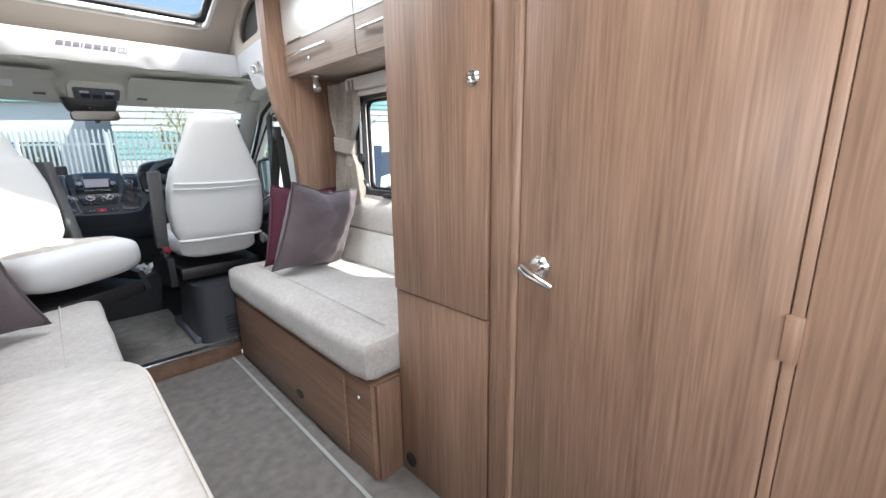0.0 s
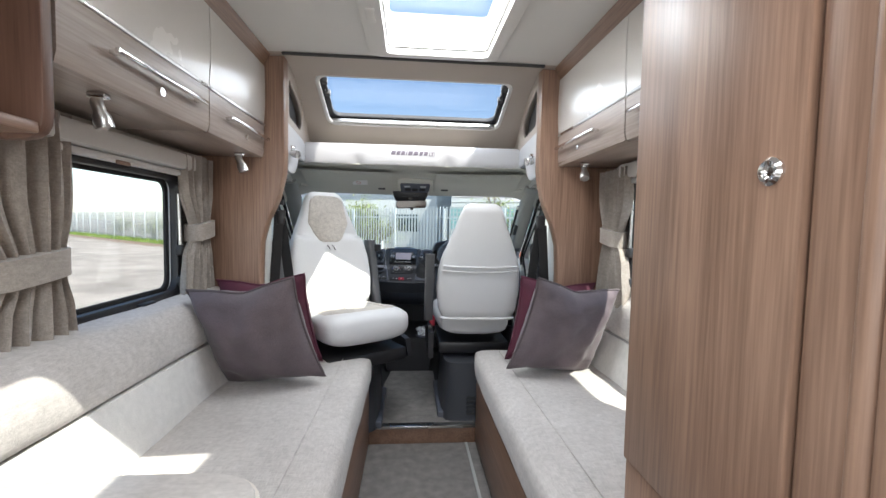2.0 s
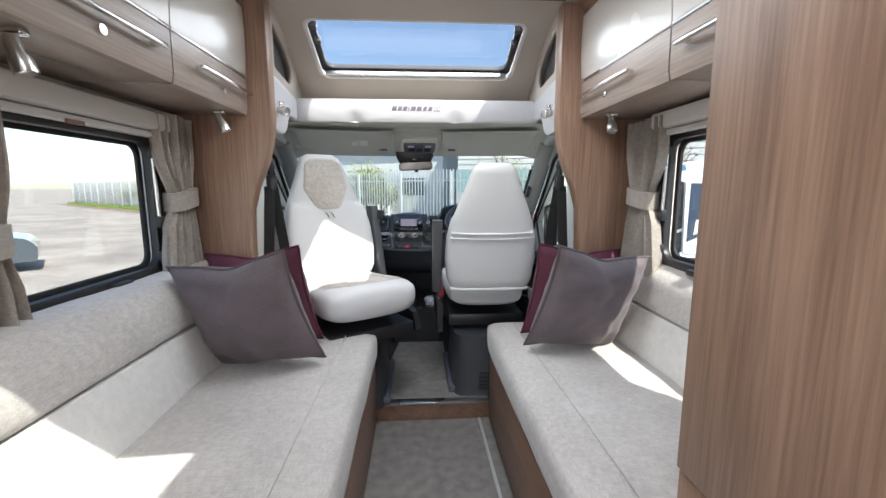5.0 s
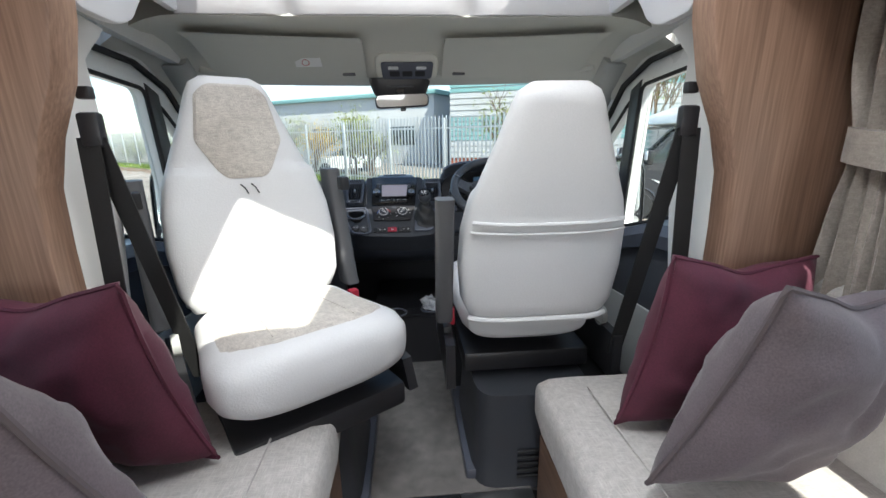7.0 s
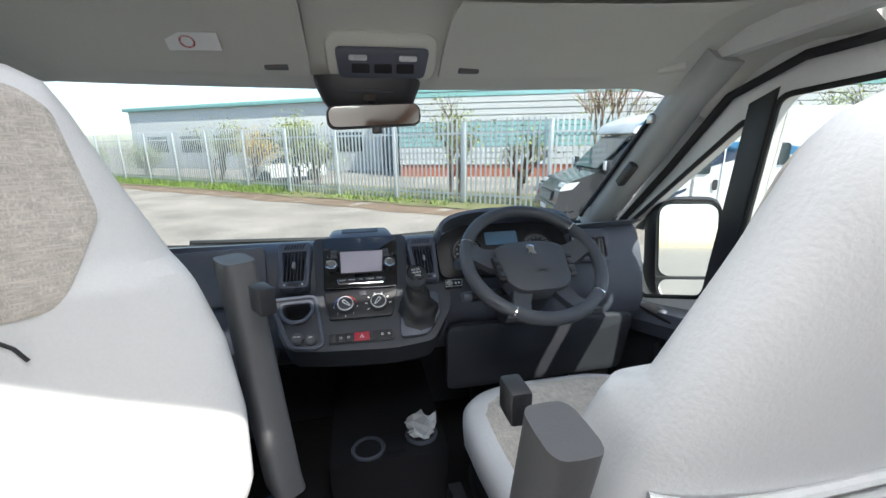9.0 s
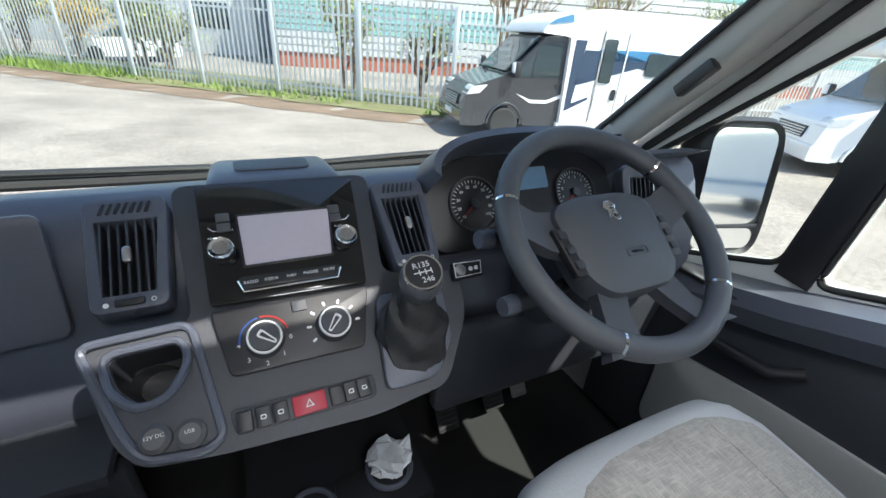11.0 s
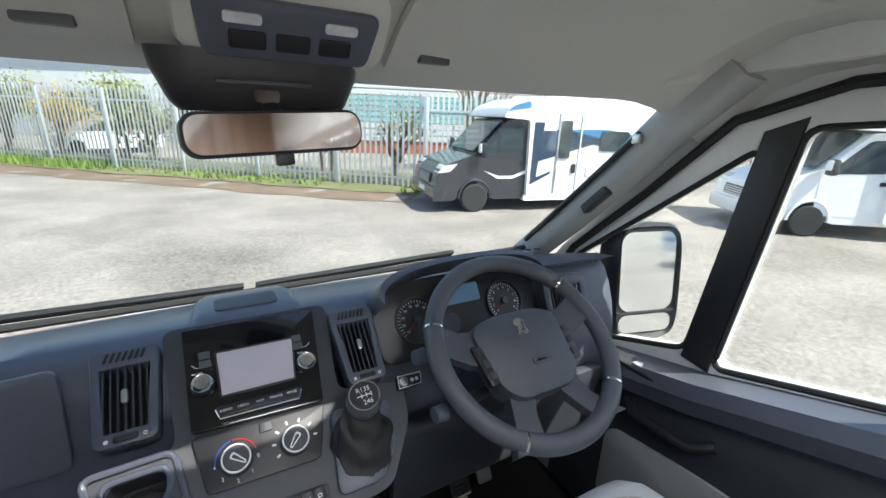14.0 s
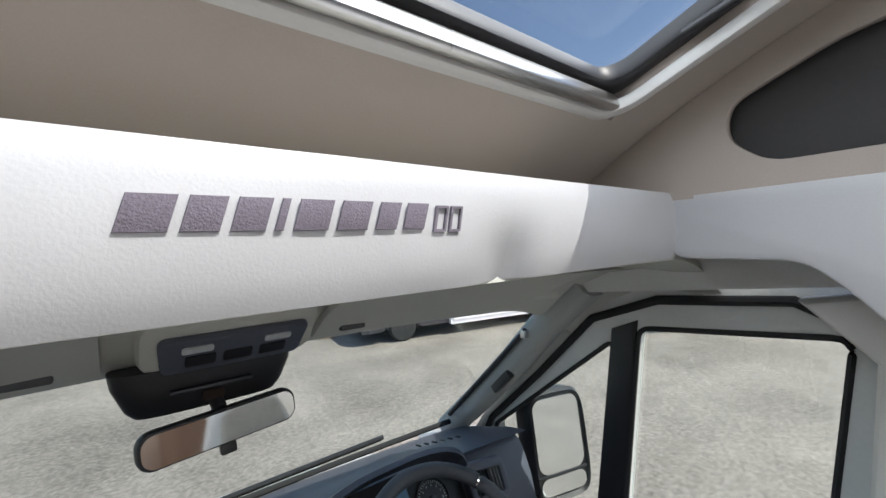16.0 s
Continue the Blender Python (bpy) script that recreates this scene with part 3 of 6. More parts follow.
# ---- bench sofas
def sofa(s, front, y0, y1, back, label):
    t = thing("bench_sofa", (s * 0.65, (y0 + y1) / 2, 0), label, "sofa", "bench sofas")
    lo = lambda a, b: (min(s * a, s * b), max(s * a, s * b))
    part("base", box(*lo(front + 0.03, 0.985), y0 + 0.012, y1 - 0.001, 0.001, 0.352, 0.003), WOOD_H, t)
    fp = part("front_panel", box(*lo(front + 0.018, front + 0.029), y0 + 0.16, y1 - 0.02, 0.03, 0.345, 0.003), WOOD_H, t)
    part("finger_notch", plate(ring((0, 0), 0.03, 24, 0.018), (), 0.003, axes((s * (front + 0.0165), (y0 + y1) / 2 - 0.1, 0.10), (0, 1, 0), (0, 0, 1))), BLACK, fp)
    part("seat_cushion", pad(*lo(front, back + 0.10), y0, y1 + 0.03, 0.355, 0.505, 0.045, 0.008, 0.007, 1 + s), SOFA, t)
    part("seam", tube([(s * (front + 0.13), y0 + 0.06, 0.512), (s * (front + 0.125), y1 - 0.06, 0.512)], 0.0025, 6), SOFA, t)
    lower = [(back - 0.005, 0.507), (back + 0.05, 0.665), (back + 0.20, 0.665), (back + 0.20, 0.507)]
    bb = part("back_band", loft([[(s * min(p[0], 0.975), y, p[1]) for p in lower] for y in (y0 + 0.01, y1 - 0.004)]), SOFA_BAND, t, "pale patterned fabric band")
    n = 30
    prof = [(back + 0.048, 0.667), (back + 0.05, 0.74), (back + 0.075, 0.80), (back + 0.115, 0.835), (0.955, 0.845), (0.978, 0.80), (0.978, 0.667)]
    prof = rounded(prof, 0.03, 4)
    rows = []
    for i in range(n + 1):
        y = y0 + 0.008 + (y1 - y0 - 0.014) * i / n
        e = min(i, n - i)
        k = 0.012 if e == 0 else 0.0
        rows.append([(s * (min(p[0], 0.980) + (0.004 * noise.noise(Vector((y * 5, p[1] * 7, s))) if p[0] < 0.97 else 0)), y, p[1] - k + 0.005 * noise.noise(Vector((y * 4, p[0] * 6, 3)))) for p in prof])
    part("backrest", loft(rows), SOFA, t)
    return t


sofa(-1, 0.195, 0.70, 2.40, 0.735, "pale grey woven bench sofa on a walnut base")
sofa(1, 0.315, 1.15, 2.40, 0.835, "pale grey woven bench sofa on a walnut base")
t = thing("sofa_end_panel", (0.6, 1.15, 0), "walnut end panel under the sofa edge", "panel")
part("panel", box(0.36, 0.45, 1.146, 1.160, 0.001, 0.35, 0.002), WOOD_V, t)
part("button", lathe([(0.0001, 0.003), (0.008, 0.002), (0.009, -0.001), (0.0001, -0.001)], axes((0.334, 1.22, 0.29), (0, -1, 0), (0, 0, 1)), 14), CHROME, t, "small round chrome button")


# ---- cushions
def cushion(c, size, yaw, lean, turn, m, seed, label, thick=0.092):
    """A scatter cushion: a pinched, puffed square with piping, standing upright on its edge."""
    t = thing("scatter_cushion", (c[0], c[1], c[2] - size * 0.5), label, "cushion", "scatter cushions")
    n = 26
    h = size / 2
    mx = Matrix.Translation(c) @ Matrix.Rotation(radians(yaw), 4, "Z") @ Matrix.Rotation(radians(lean), 4, "X") @ Matrix.Rotation(radians(turn), 4, "Y")

    def shape(u, v, sgn):
        w = max(0.0, (1 - u * u) * (1 - v * v))
        e = 1 - 0.10 * (1 - u * u) * v * v - 0.0
        f = 1 - 0.10 * (1 - v * v) * u * u
        p = Vector((h * u * f, 0, h * v * e))
        wr = 0.018 * noise.noise(Vector((u * 2.2, v * 2.2, seed))) + 0.010 * noise.noise(Vector((u * 4, v * 5, seed + 9)))
        p.y = sgn * (thick * w ** 0.45) + wr * min(1, w * 3)
        p.z -= 0.018 * max(0, v) * math.exp(-(u / 0.35) ** 2)
        return mx @ p
    bm = bmesh.new()
    for sgn in (1, -1):
        g = [[bm.verts.new(shape(-1 + 2 * i / n, -1 + 2 * j / n, sgn)) for i in range(n + 1)] for j in range(n + 1)]
        for j in range(n):
            for i in range(n):
                bm.faces.new((g[j][i], g[j][i + 1], g[j + 1][i + 1], g[j + 1][i]))
    bmesh.ops.remove_doubles(bm, verts=bm.verts[:], dist=1e-5)
    part("cover", bm, m, t)
    edge = [shape(-1 + 2 * i / n, -1, 1) for i in range(n)] + [shape(1, -1 + 2 * i / n, 1) for i in range(n)] + [shape(1 - 2 * i / n, 1, 1) for i in range(n)] + [shape(-1, 1 - 2 * i / n, 1) for i in range(n)]
    part("piping", tube(edge, 0.005, 6, True), PIPING if m is VELVET else BURGUNDY, t)
    return t


GC, BC = "plump grey velvet scatter cushion with dark piping on the sofa", "burgundy velvet scatter cushion leaning behind the grey one"
cushion((-0.595, 1.93, 0.712), 0.43, -10, 18, -9, VELVET, 2, GC)
cushion((-0.63, 2.18, 0.705), 0.41, -12, 12, -6, BURGUNDY, 6, BC)
cushion((0.645, 2.02, 0.71), 0.42, 14, 16, 9, VELVET, 4, GC)
cushion((0.655, 2.21, 0.70), 0.40, 12, 8, 6, BURGUNDY, 8, BC)

# ---- table
t = thing("dining_table", (-0.5, 0.6, 0), "pale speckled lounge table with a rounded corner", "table")
out = rounded([(-0.86, 0.28), (-0.22, 0.28), (-0.22, 0.955), (-0.86, 0.955)], 0.11, 8)
part("tabletop", plate(out, (), 0.024, at_z(0.748), 0.004), TABLE, t)
part("edging", plate(rounded([(-0.862, 0.278), (-0.216, 0.278), (-0.216, 0.959), (-0.862, 0.959)], 0.11, 8), [rounded([(-0.858, 0.282), (-0.2235, 0.282), (-0.2235, 0.9515), (-0.858, 0.9515)], 0.11, 8)], 0.016, at_z(0.746), 0.002), WALLPAPER, t)
part("leg", tube([(-0.52, 0.5, 0.001), (-0.52, 0.5, 0.735)], 0.03, 20), SATIN, t)
part("foot", lathe([(0.0001, 0.02), (0.05, 0.018), (0.12, 0.006), (0.12, 0.001), (0.0001, 0.001)], Matrix.Translation((-0.52, 0.5, 0))), SATIN, t)

# ---- wooden pillars towards the cab
for s, nm in ((-1, "pillar_west"), (1, "pillar_east")):
    prof = [(0.602, 1.895), (0.600, 1.42), (0.606, 1.36), (0.632, 1.25), (0.678, 1.15), (0.706, 1.05), (0.712, 0.92), (0.712, 0.06), (0.99, 0.06), (0.99, 1.895)]
    setting(nm, plate([(s * a, b) for a, b in prof], (), 0.07, at_y(2.327), 0.006), WOOD_V, "walnut pillar with a curved inner edge", "pillar")


# ---- reading lamps
def spot(c, aim, label):
    t = thing("reading_lamp", c, label, "lamp", "reading lamps")
    c = Vector(c)
    aim = Vector(aim).normalized()
    side = aim.cross(Vector((0, 0, 1))).normalized()
    m = axes(c, side, side.cross(aim) * -1)
    part("bracket", box(c.x - 0.02, c.x + 0.02, c.y - 0.012, c.y + 0.012, c.z - 0.002, c.z + 0.012, 0.003), CHROME, t)
    part("stem", tube([c, c + Vector((0, 0, -0.02))], 0.006), CHROME, t)
    k = c + Vector((0, 0, -0.024))
    q = aim.to_track_quat("Z", "Y").to_matrix().to_4x4()
    q.translation = k - aim * 0.012
    part("head", lathe([(0.0001, -0.012), (0.010, -0.012), (0.013, -0.004), (0.0135, 0.02), (0.019, 0.03), (0.020, 0.056), (0.018, 0.058), (0.016, 0.045), (0.0001, 0.044)], q), SATIN, t)


SL = "small brushed metal spot lamp on a bracket"
spot((-0.745, 1.36, 1.422), (0.2, 0.15, -1), SL)
spot((-0.745, 2.16, 1.422), (0.35, 0.1, -1), SL)
spot((0.755, 2.13, 1.422), (-0.1, -0.4, -0.75), SL)
for s in (-1, 1):
    spot((s * 0.60, 2.40, 1.50), (-s * 0.75, -0.35, -0.15), "small chrome lamp beside the padded cab surround")

# ---- luton: curved lining, sunroof, padded surround
prof = [(2.26, 1.90), (2.40, 1.898), (2.50, 1.882), (2.60, 1.852), (2.70, 1.812), (2.80, 1.765), (2.868, 1.73), (2.95, 1.683), (3.05, 1.62), (3.16, 1.53)]


def shell(pts, x0, x1, t=0.05):
    return prism(pts + [(p[0] + 0.4 * t, p[1] + t) for p in reversed(pts)], x0, x1)


SR = 0.505
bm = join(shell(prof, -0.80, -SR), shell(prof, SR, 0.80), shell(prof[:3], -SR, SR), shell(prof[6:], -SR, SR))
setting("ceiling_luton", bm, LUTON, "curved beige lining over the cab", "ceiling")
setting("ceiling_joint", box(-0.60, 0.60, 2.252, 2.268, 1.888, 1.899, 0.003), DARKPOCKET, "dark joint line in the ceiling", "trim")
t = thing("sunroof", (0, 2.7, 1.8), "wide tilting sunroof with a black frame over the cab", "sunroof")
sd = (Vector((0, 2.868, 1.73)) - Vector((0, 2.50, 1.882))).normalized()
sm = axes((0, 2.684, 1.818), (1, 0, 0), sd)
hl = 0.2
part("frame", plate(rrect(-SR - 0.004, SR + 0.004, -hl - 0.004, hl + 0.004, 0.05), [rrect(-SR + 0.03, SR - 0.03, -hl + 0.02, hl - 0.035, 0.04)], 0.028, sm @ at_z(0.034), 0.005), BLACK, t)
part("liner", plate(rrect(-SR - 0.012, SR + 0.012, -hl - 0.012, hl + 0.012, 0.06), [rrect(-SR + 0.008, SR - 0.008, -hl + 0.006, hl - 0.006, 0.05)], 0.020, sm @ at_z(-0.004), 0.005), CEIL, t)
part("lower_rail", box(-SR + 0.02, SR - 0.02, hl - 0.028, hl - 0.008, -0.012, 0.012, 0.005, mx=sm), SATIN, t)
part("pane", plate(rrect(-SR, SR, -hl, hl, 0.05), (), 0.005, sm @ at_z(0.062)), PANE_ROOF, t)
for s in (-1, 1):
    part("strut", tube([sm @ Vector((s * (SR - 0.035), -0.12, 0.0)), sm @ Vector((s * (SR - 0.03), 0.06, 0.02))], 0.006), BLACK, t)
    for b in (-0.15, -0.06):
        part("clip", box(s * (SR - 0.035) - 0.014, s * (SR - 0.035) + 0.014, b - 0.012, b + 0.012, -0.015, 0.016, 0.004, mx=sm), GREYPLASTIC, t)

# side linings with dark pockets
for s, nm in ((-1, "wall_luton_west"), (1, "wall_luton_east")):
    top = [(p[0], p[1] - 0.001) for p in prof[:9]]
    sm2 = axes((s * 0.607, 2.29, 0), (s * 0.075, 1, 0), (0, 0, 1))
    out = [(p[0] - 2.29, p[1]) for p in top if p[0] > 2.33] + [(0.60, 1.60), (0.05, 1.60), (0.05, 1.897)]
    pocket = rounded([(0.10, 1.65), (0.40, 1.645), (0.455, 1.69), (0.45, 1.745), (0.32, 1.80), (0.10, 1.835)], 0.03)
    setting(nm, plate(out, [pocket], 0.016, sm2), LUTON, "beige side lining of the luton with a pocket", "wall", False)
    t = thing("pocket", tuple(sm2 @ Vector((0.25, 1.65, 0))), "dark recessed pocket in the luton side", "pocket")
    part("lining", plate([(p[0] * 1.0, p[1]) for p in rounded([(0.09, 1.64), (0.41, 1.635), (0.465, 1.685), (0.46, 1.75), (0.33, 1.81), (0.09, 1.845)], 0.03)], (), 0.006, sm2 @ at_z(s * 0.03 if s > 0 else -0.03)), DARKPOCKET, t)

t = thing("padded_surround", (0, 2.83, 1.5), "white quilted leather surround over the cab with an embroidered emblem", "surround")
bm = box(-0.655, 0.655, 2.832, 2.872, 1.497, 1.614, 0)
bmesh.ops.subdivide_edges(bm, edges=[e for e in bm.edges if abs(e.verts[0].co.x - e.verts[1].co.x) > 1], cuts=60)
bmesh.ops.subdivide_edges(bm, edges=[e for e in bm.edges if abs(e.verts[0].co.z - e.verts[1].co.z) > 0.1], cuts=8)
for v in bm.verts:
    if v.co.y < 2.84:
        f = (v.co.z - 1.497) / 0.117
        v.co.y -= 0.010 * math.sin(math.pi * min(1, max(0, f))) ** 0.6
        for bx in (-0.34, 0.20):
            v.co.y += 0.020 * math.exp(-((v.co.x - bx) / 0.032) ** 2 - ((f - 0.05) / 0.4) ** 2)
        v.co.y += 0.002 * noise.noise(v.co * 12)
part("front_pad", bm, LEATHER, t)
for s in (-1, 1):
    sm2 = axes((s * 0.607, 2.29, 0), (s * 0.085, 1, 0), (0, 0, 1))
    sc = rounded([(0.062, 1.385), (0.20, 1.385), (0.27, 1.41), (0.31, 1.455), (0.36, 1.497), (0.545, 1.497), (0.545, 1.614), (0.062, 1.614)], 0.03, 6)
    part("side_pad", plate(sc, (), 0.026, sm2, 0.008), LEATHER, t)
bars = [(-0.140, 0.030, 1.0), (-0.108, 0.026, 1.0), (-0.080, 0.026, 1.0), (-0.052, 0.010, 1.0), (-0.039, 0.030, 1.0), (-0.006, 0.030, 1.0), (0.028, 0.024, 1.0), (0.055, 0.026, 1.0)]
for x, w, k in bars:
    hz = 0.0115 * k
    part("embroidery", plate([(x, -hz), (x + w - 0.004, -hz), (x + w + 0.003, hz), (x + 0.007, hz)], (), 0.003, at_y(2.8205) @ Matrix.Translation((0, 1.566, 0)), 0.001), EMBROID, t, "purple grey stitched bar")
for x in (0.088, 0.106):
    o = [(x, -0.012), (x + 0.014, -0.012), (x + 0.019, 0.012), (x + 0.005, 0.012)]
    i = [(x + 0.003, -0.0095), (x + 0.0125, -0.0095), (x + 0.0165, 0.0095), (x + 0.007, 0.0095)]
    part("embroidery", plate(o, [i], 0.003, at_y(2.8205) @ Matrix.Translation((0, 1.564, 0))), EMBROID, t)


# ---- cab shell
setting("cab_floor", box(-0.86, 0.86, 2.446, 3.9, 0.02, 0.088, 0), RUBBER, "black rubber cab floor", "floor")
t = thing("cab_carpet", (0, 3.0, 0.089), "grey flecked carpet runner between the cab seats", "carpet")
part("runner", plate([(-0.19, 2.45), (0.165, 2.45), (0.16, 3.22), (-0.14, 3.22), (-0.19, 2.85)], (), 0.008, at_z(0.0935), 0.002), CARPET, t)
part("threshold", plate([(-0.32, 2.45), (0.34, 2.45), (0.34, 2.66), (-0.32, 2.66)], (), 0.006, at_z(0.0925), 0.002), CARPET, t)
part("binding", tube([(-0.19, 2.62, 0.098), (-0.19, 2.86, 0.098)], 0.003, 6), CABTRIM, t)
part("care_label", box(-0.225, -0.195, 2.80, 2.84, 0.096, 0.0985, 0.0005), WHITE_INK, t, "small white label")

MAIN = rounded([(2.62, 1.345), (3.0, 1.31), (3.05, 0.77), (2.74, 0.865), (2.66, 0.90)], 0.03)
QUARTER = rounded([(3.065, 1.27), (3.118, 0.785), (3.36, 0.70), (3.395, 0.73), (3.50, 0.905)], 0.03)
SIDE = [(2.36, -0.12), (3.95, -0.12), (3.95, 0.72), (3.60, 0.86), (3.56, 0.92), (3.14, 1.40), (2.98, 1.47), (2.36, 1.50)]
for s, nm in ((-1, "wall_cab_west"), (1, "wall_cab_east")):
    setting(nm, plate(SIDE, [MAIN, QUARTER], 0.05, at_x(s * 0.895), 0.008), DOORPAINT, "white painted cab side with door windows", "wall")
    t = thing("window_3" if s < 0 else "window_4", (s * 0.9, 2.95, 0.75), "cab door window with a black divider and quarter light", "window", kind="structure")
    part("pane", plate(MAIN, (), 0.004, at_x(s * 0.905)), PANE_CAB, t)
    part("quarter_pane", plate(QUARTER, (), 0.004, at_x(s * 0.905)), PANE_CAB, t)
    part("divider", plate([(3.0, 1.33), (3.068, 1.30), (3.122, 0.765), (3.055, 0.755)], (), 0.03, at_x(s * 0.878), 0.006), BLACK, t)
    for ringp in (MAIN, QUARTER):
        part("seal", tube([(s * 0.872, a, b) for a, b in ringp], 0.007, 6, True), RUBBER, t)
    # soft trim round the door opening, with the dark door seal
    arch = [(2.48, 0.55), (2.50, 1.10), (2.56, 1.34), (2.70, 1.405), (2.95, 1.385), (3.12, 1.32), (3.30, 1.13), (3.50, 0.935), (3.55, 0.84)]
    setting("door_seal", tube([(s * 0.862, a, b) for a, b in arch], 0.011, 8), RUBBER, "black rubber door seal", "seal")
    ap = [(3.66, 0.87), (3.50, 1.02), (3.34, 1.18), (3.22, 1.31), (3.10, 1.42)]
    rings = []
    for a, b in ap:
        rings.append([(s * (0.815 + p[0]), a + p[1] * 0.72, b + p[1] * 0.72) for p in squircle(0.052, 0.040, 3, 20)])
    setting("pillar_a_west" if s < 0 else "pillar_a_east", loft(rings), CABTRIM, "grey trimmed windscreen pillar", "pillar")
    t = thing("grab_handle", (s * 0.765, 3.36, 1.12), "black grip clipped to the windscreen pillar", "handle")
    part("strip", tube([(s * 0.757, 3.60, 0.945), (s * 0.757, 3.26, 1.285)], 0.008, 8), BLACK, t)
    part("clip", box(s * 0.757 - 0.008, s * 0.757 + 0.008, 3.255, 3.275, 1.262, 1.285, 0.003), SATIN, t)
    part("block", box(s * 0.765 - 0.012, s * 0.765 + 0.012, -0.045, 0.045, -0.013, 0.013, 0.004, mx=Matrix.Translation((0, 3.36, 1.115)) @ Matrix.Rotation(radians(-45), 4, "X")), BLACK, t)
    t = thing("tweeter", (s * 0.76, 3.56, 0.96), "round speaker grille low on the windscreen pillar", "speaker")
    part("grille", lathe([(0.0001, 0.004), (0.022, 0.003), (0.026, 0.0), (0.026, -0.01), (0.0001, -0.01)], axes((s * 0.762, 3.56, 0.965), (0.2, s * -0.7, -0.7), (0, -0.7, 0.7))), CABTRIM, t)
    # door card
    t = thing("door_card", (s * 0.84, 3.0, 0.1), "black and grey plastic door lining with an armrest", "door")
    sill = [(2.50, 0.87), (2.74, 0.845), (3.05, 0.745), (3.30, 0.685), (3.45, 0.66), (3.45, 0.12), (2.50, 0.12)]
    part("panel", plate(sill, (), 0.04, at_x(s * 0.846), 0.010), DASH_LOW, t)
    part("top_rail", loft([[(s * 0.868, a, b + 0.012), (s * 0.80, a, b + 0.004), (s * 0.785, a, b - 0.03), (s * 0.80, a, b - 0.075), (s * 0.868, a, b - 0.075)] for a, b in sill[:5]]), DASH, t)
    part("pull", tube([(s * 0.822, 3.20, 0.60), (s * 0.795, 3.17, 0.585), (s * 0.795, 3.02, 0.595), (s * 0.822, 2.98, 0.62)], 0.014, 10), BLACK, t)
    part("pocket_panel", plate(rounded([(2.55, 0.55), (3.0, 0.52), (3.25, 0.48), (3.25, 0.22), (2.55, 0.22)], 0.05), (), 0.012, at_x(s * 0.822), 0.004), CABTRIM, t, "pale grey cloth insert")
    sw = part("switch_pod", box(min(s * 0.79, s * 0.84), max(s * 0.79, s * 0.84), 3.10, 3.28, 0.700, 0.712, 0.005, mx=Matrix.Identity(4)), BLACK, t)
    for a in (3.13, 3.17):
        part("switch", box(min(s * 0.80, s * 0.825), max(s * 0.80, s * 0.825), a, a + 0.03, 0.7125, 0.720, 0.003), SATIN, sw)
    # seat belt
    t = thing("seat_belt", (s * 0.65, 2.42, 0.5), "black seat belt hanging from a pillar anchor", "seat belt")
    an = part("anchor", box(s * 0.645 - 0.022, s * 0.645 + 0.022, 2.375, 2.40, 1.13, 1.20, 0.008), BLACK, t)
    part("bolt", box(s * 0.645 - 0.014, s * 0.645 + 0.014, 2.38, 2.40, 1.225, 1.25, 0.004), BLACK, t)
    for (x0, z0, y0), (x1, z1, y1) in (((0.652, 1.15, 2.375), (0.715, 0.48, 2.42)), ((0.642, 1.15, 2.38), (0.60, 0.50, 2.52))):
        bm = loft([[(s * (x + dx), y + dy, z) for dx, dy in ((-0.024, 0), (0.024, 0.006), (0.024, 0.009), (-0.024, 0.003))] for x, z, y in ((x0, z0, y0), ((x0 + x1) / 2, (z0 + z1) / 2, (y0 + y1) / 2), (x1, z1, y1))])
        part("webbing", bm, RUBBER, t)
    setting("pillar_b_west" if s < 0 else "pillar_b_east", plate([(2.365, 0.09), (2.52, 0.09), (2.53, 0.60), (2.60, 1.0), (2.585, 1.33), (2.68, 1.42), (2.365, 1.48)], (), 0.10, at_x(s * 0.80), 0.02), CEIL, "cream moulded trim behind the cab door", "pillar")

# headliner
hp = [(2.85, 1.494), (2.92, 1.492), (3.00, 1.497), (3.10, 1.485), (3.18, 1.455), (3.25, 1.405), (3.30, 1.365), (3.335, 1.352)]
nx = 40
rows = []
for i in range(nx + 1):
    x = -0.87 + 1.74 * i / nx
    e = abs(x) / 0.87
    drop, back = 0.085 * max(0, (e - 0.75) / 0.25) ** 2, 0.19 * x * x
    lower = [(x, y - back * (0.2 + 0.8 * (y - 2.85) / 0.48), z - drop) for y, z in hp]
    rows.append(lower + [(x, 3.36 - back, 1.40 - drop), (x, 3.16 - back, 1.56 - drop * 0.5), (x, 2.88, 1.585 - drop * 0.5)])
setting("ceiling_cab", loft(rows), HEADLINER, "grey cloth cab headliner", "ceiling")


def visor(s):
    t = thing("sun_visor", (s * 0.45, 3.2, 1.42), "grey sun visor folded up above the windscreen", "visor", "sun visors")
    rows = []
    for i in range(17):
        x = 0.15 + 0.56 * i / 16
        b = 0.19 * x * x
        k = 0.02 * max(0, (i - 12) / 4) ** 2
        c = [(3.03, 1.478), (3.12, 1.468), (3.21, 1.422 + k * 0.3), (3.27, 1.378 + k), (3.28, 1.392 + k), (3.20, 1.44), (3.10, 1.482)]
        rows.append([(s * x, y - b, z - 0.006) for y, z in c])
    part("blade", loft(rows), HEADLINER, t)
    part("finger_slot", box(s * 0.22 - 0.025, s * 0.22 + 0.025, 3.235, 3.25, 1.380, 1.392, 0.003), GREYPLASTIC, t)
    part("hinge", tube([(s * 0.705, 3.19, 1.39), (s * 0.75, 3.15, 1.395)], 0.012), HEADLINER, t)
    return t


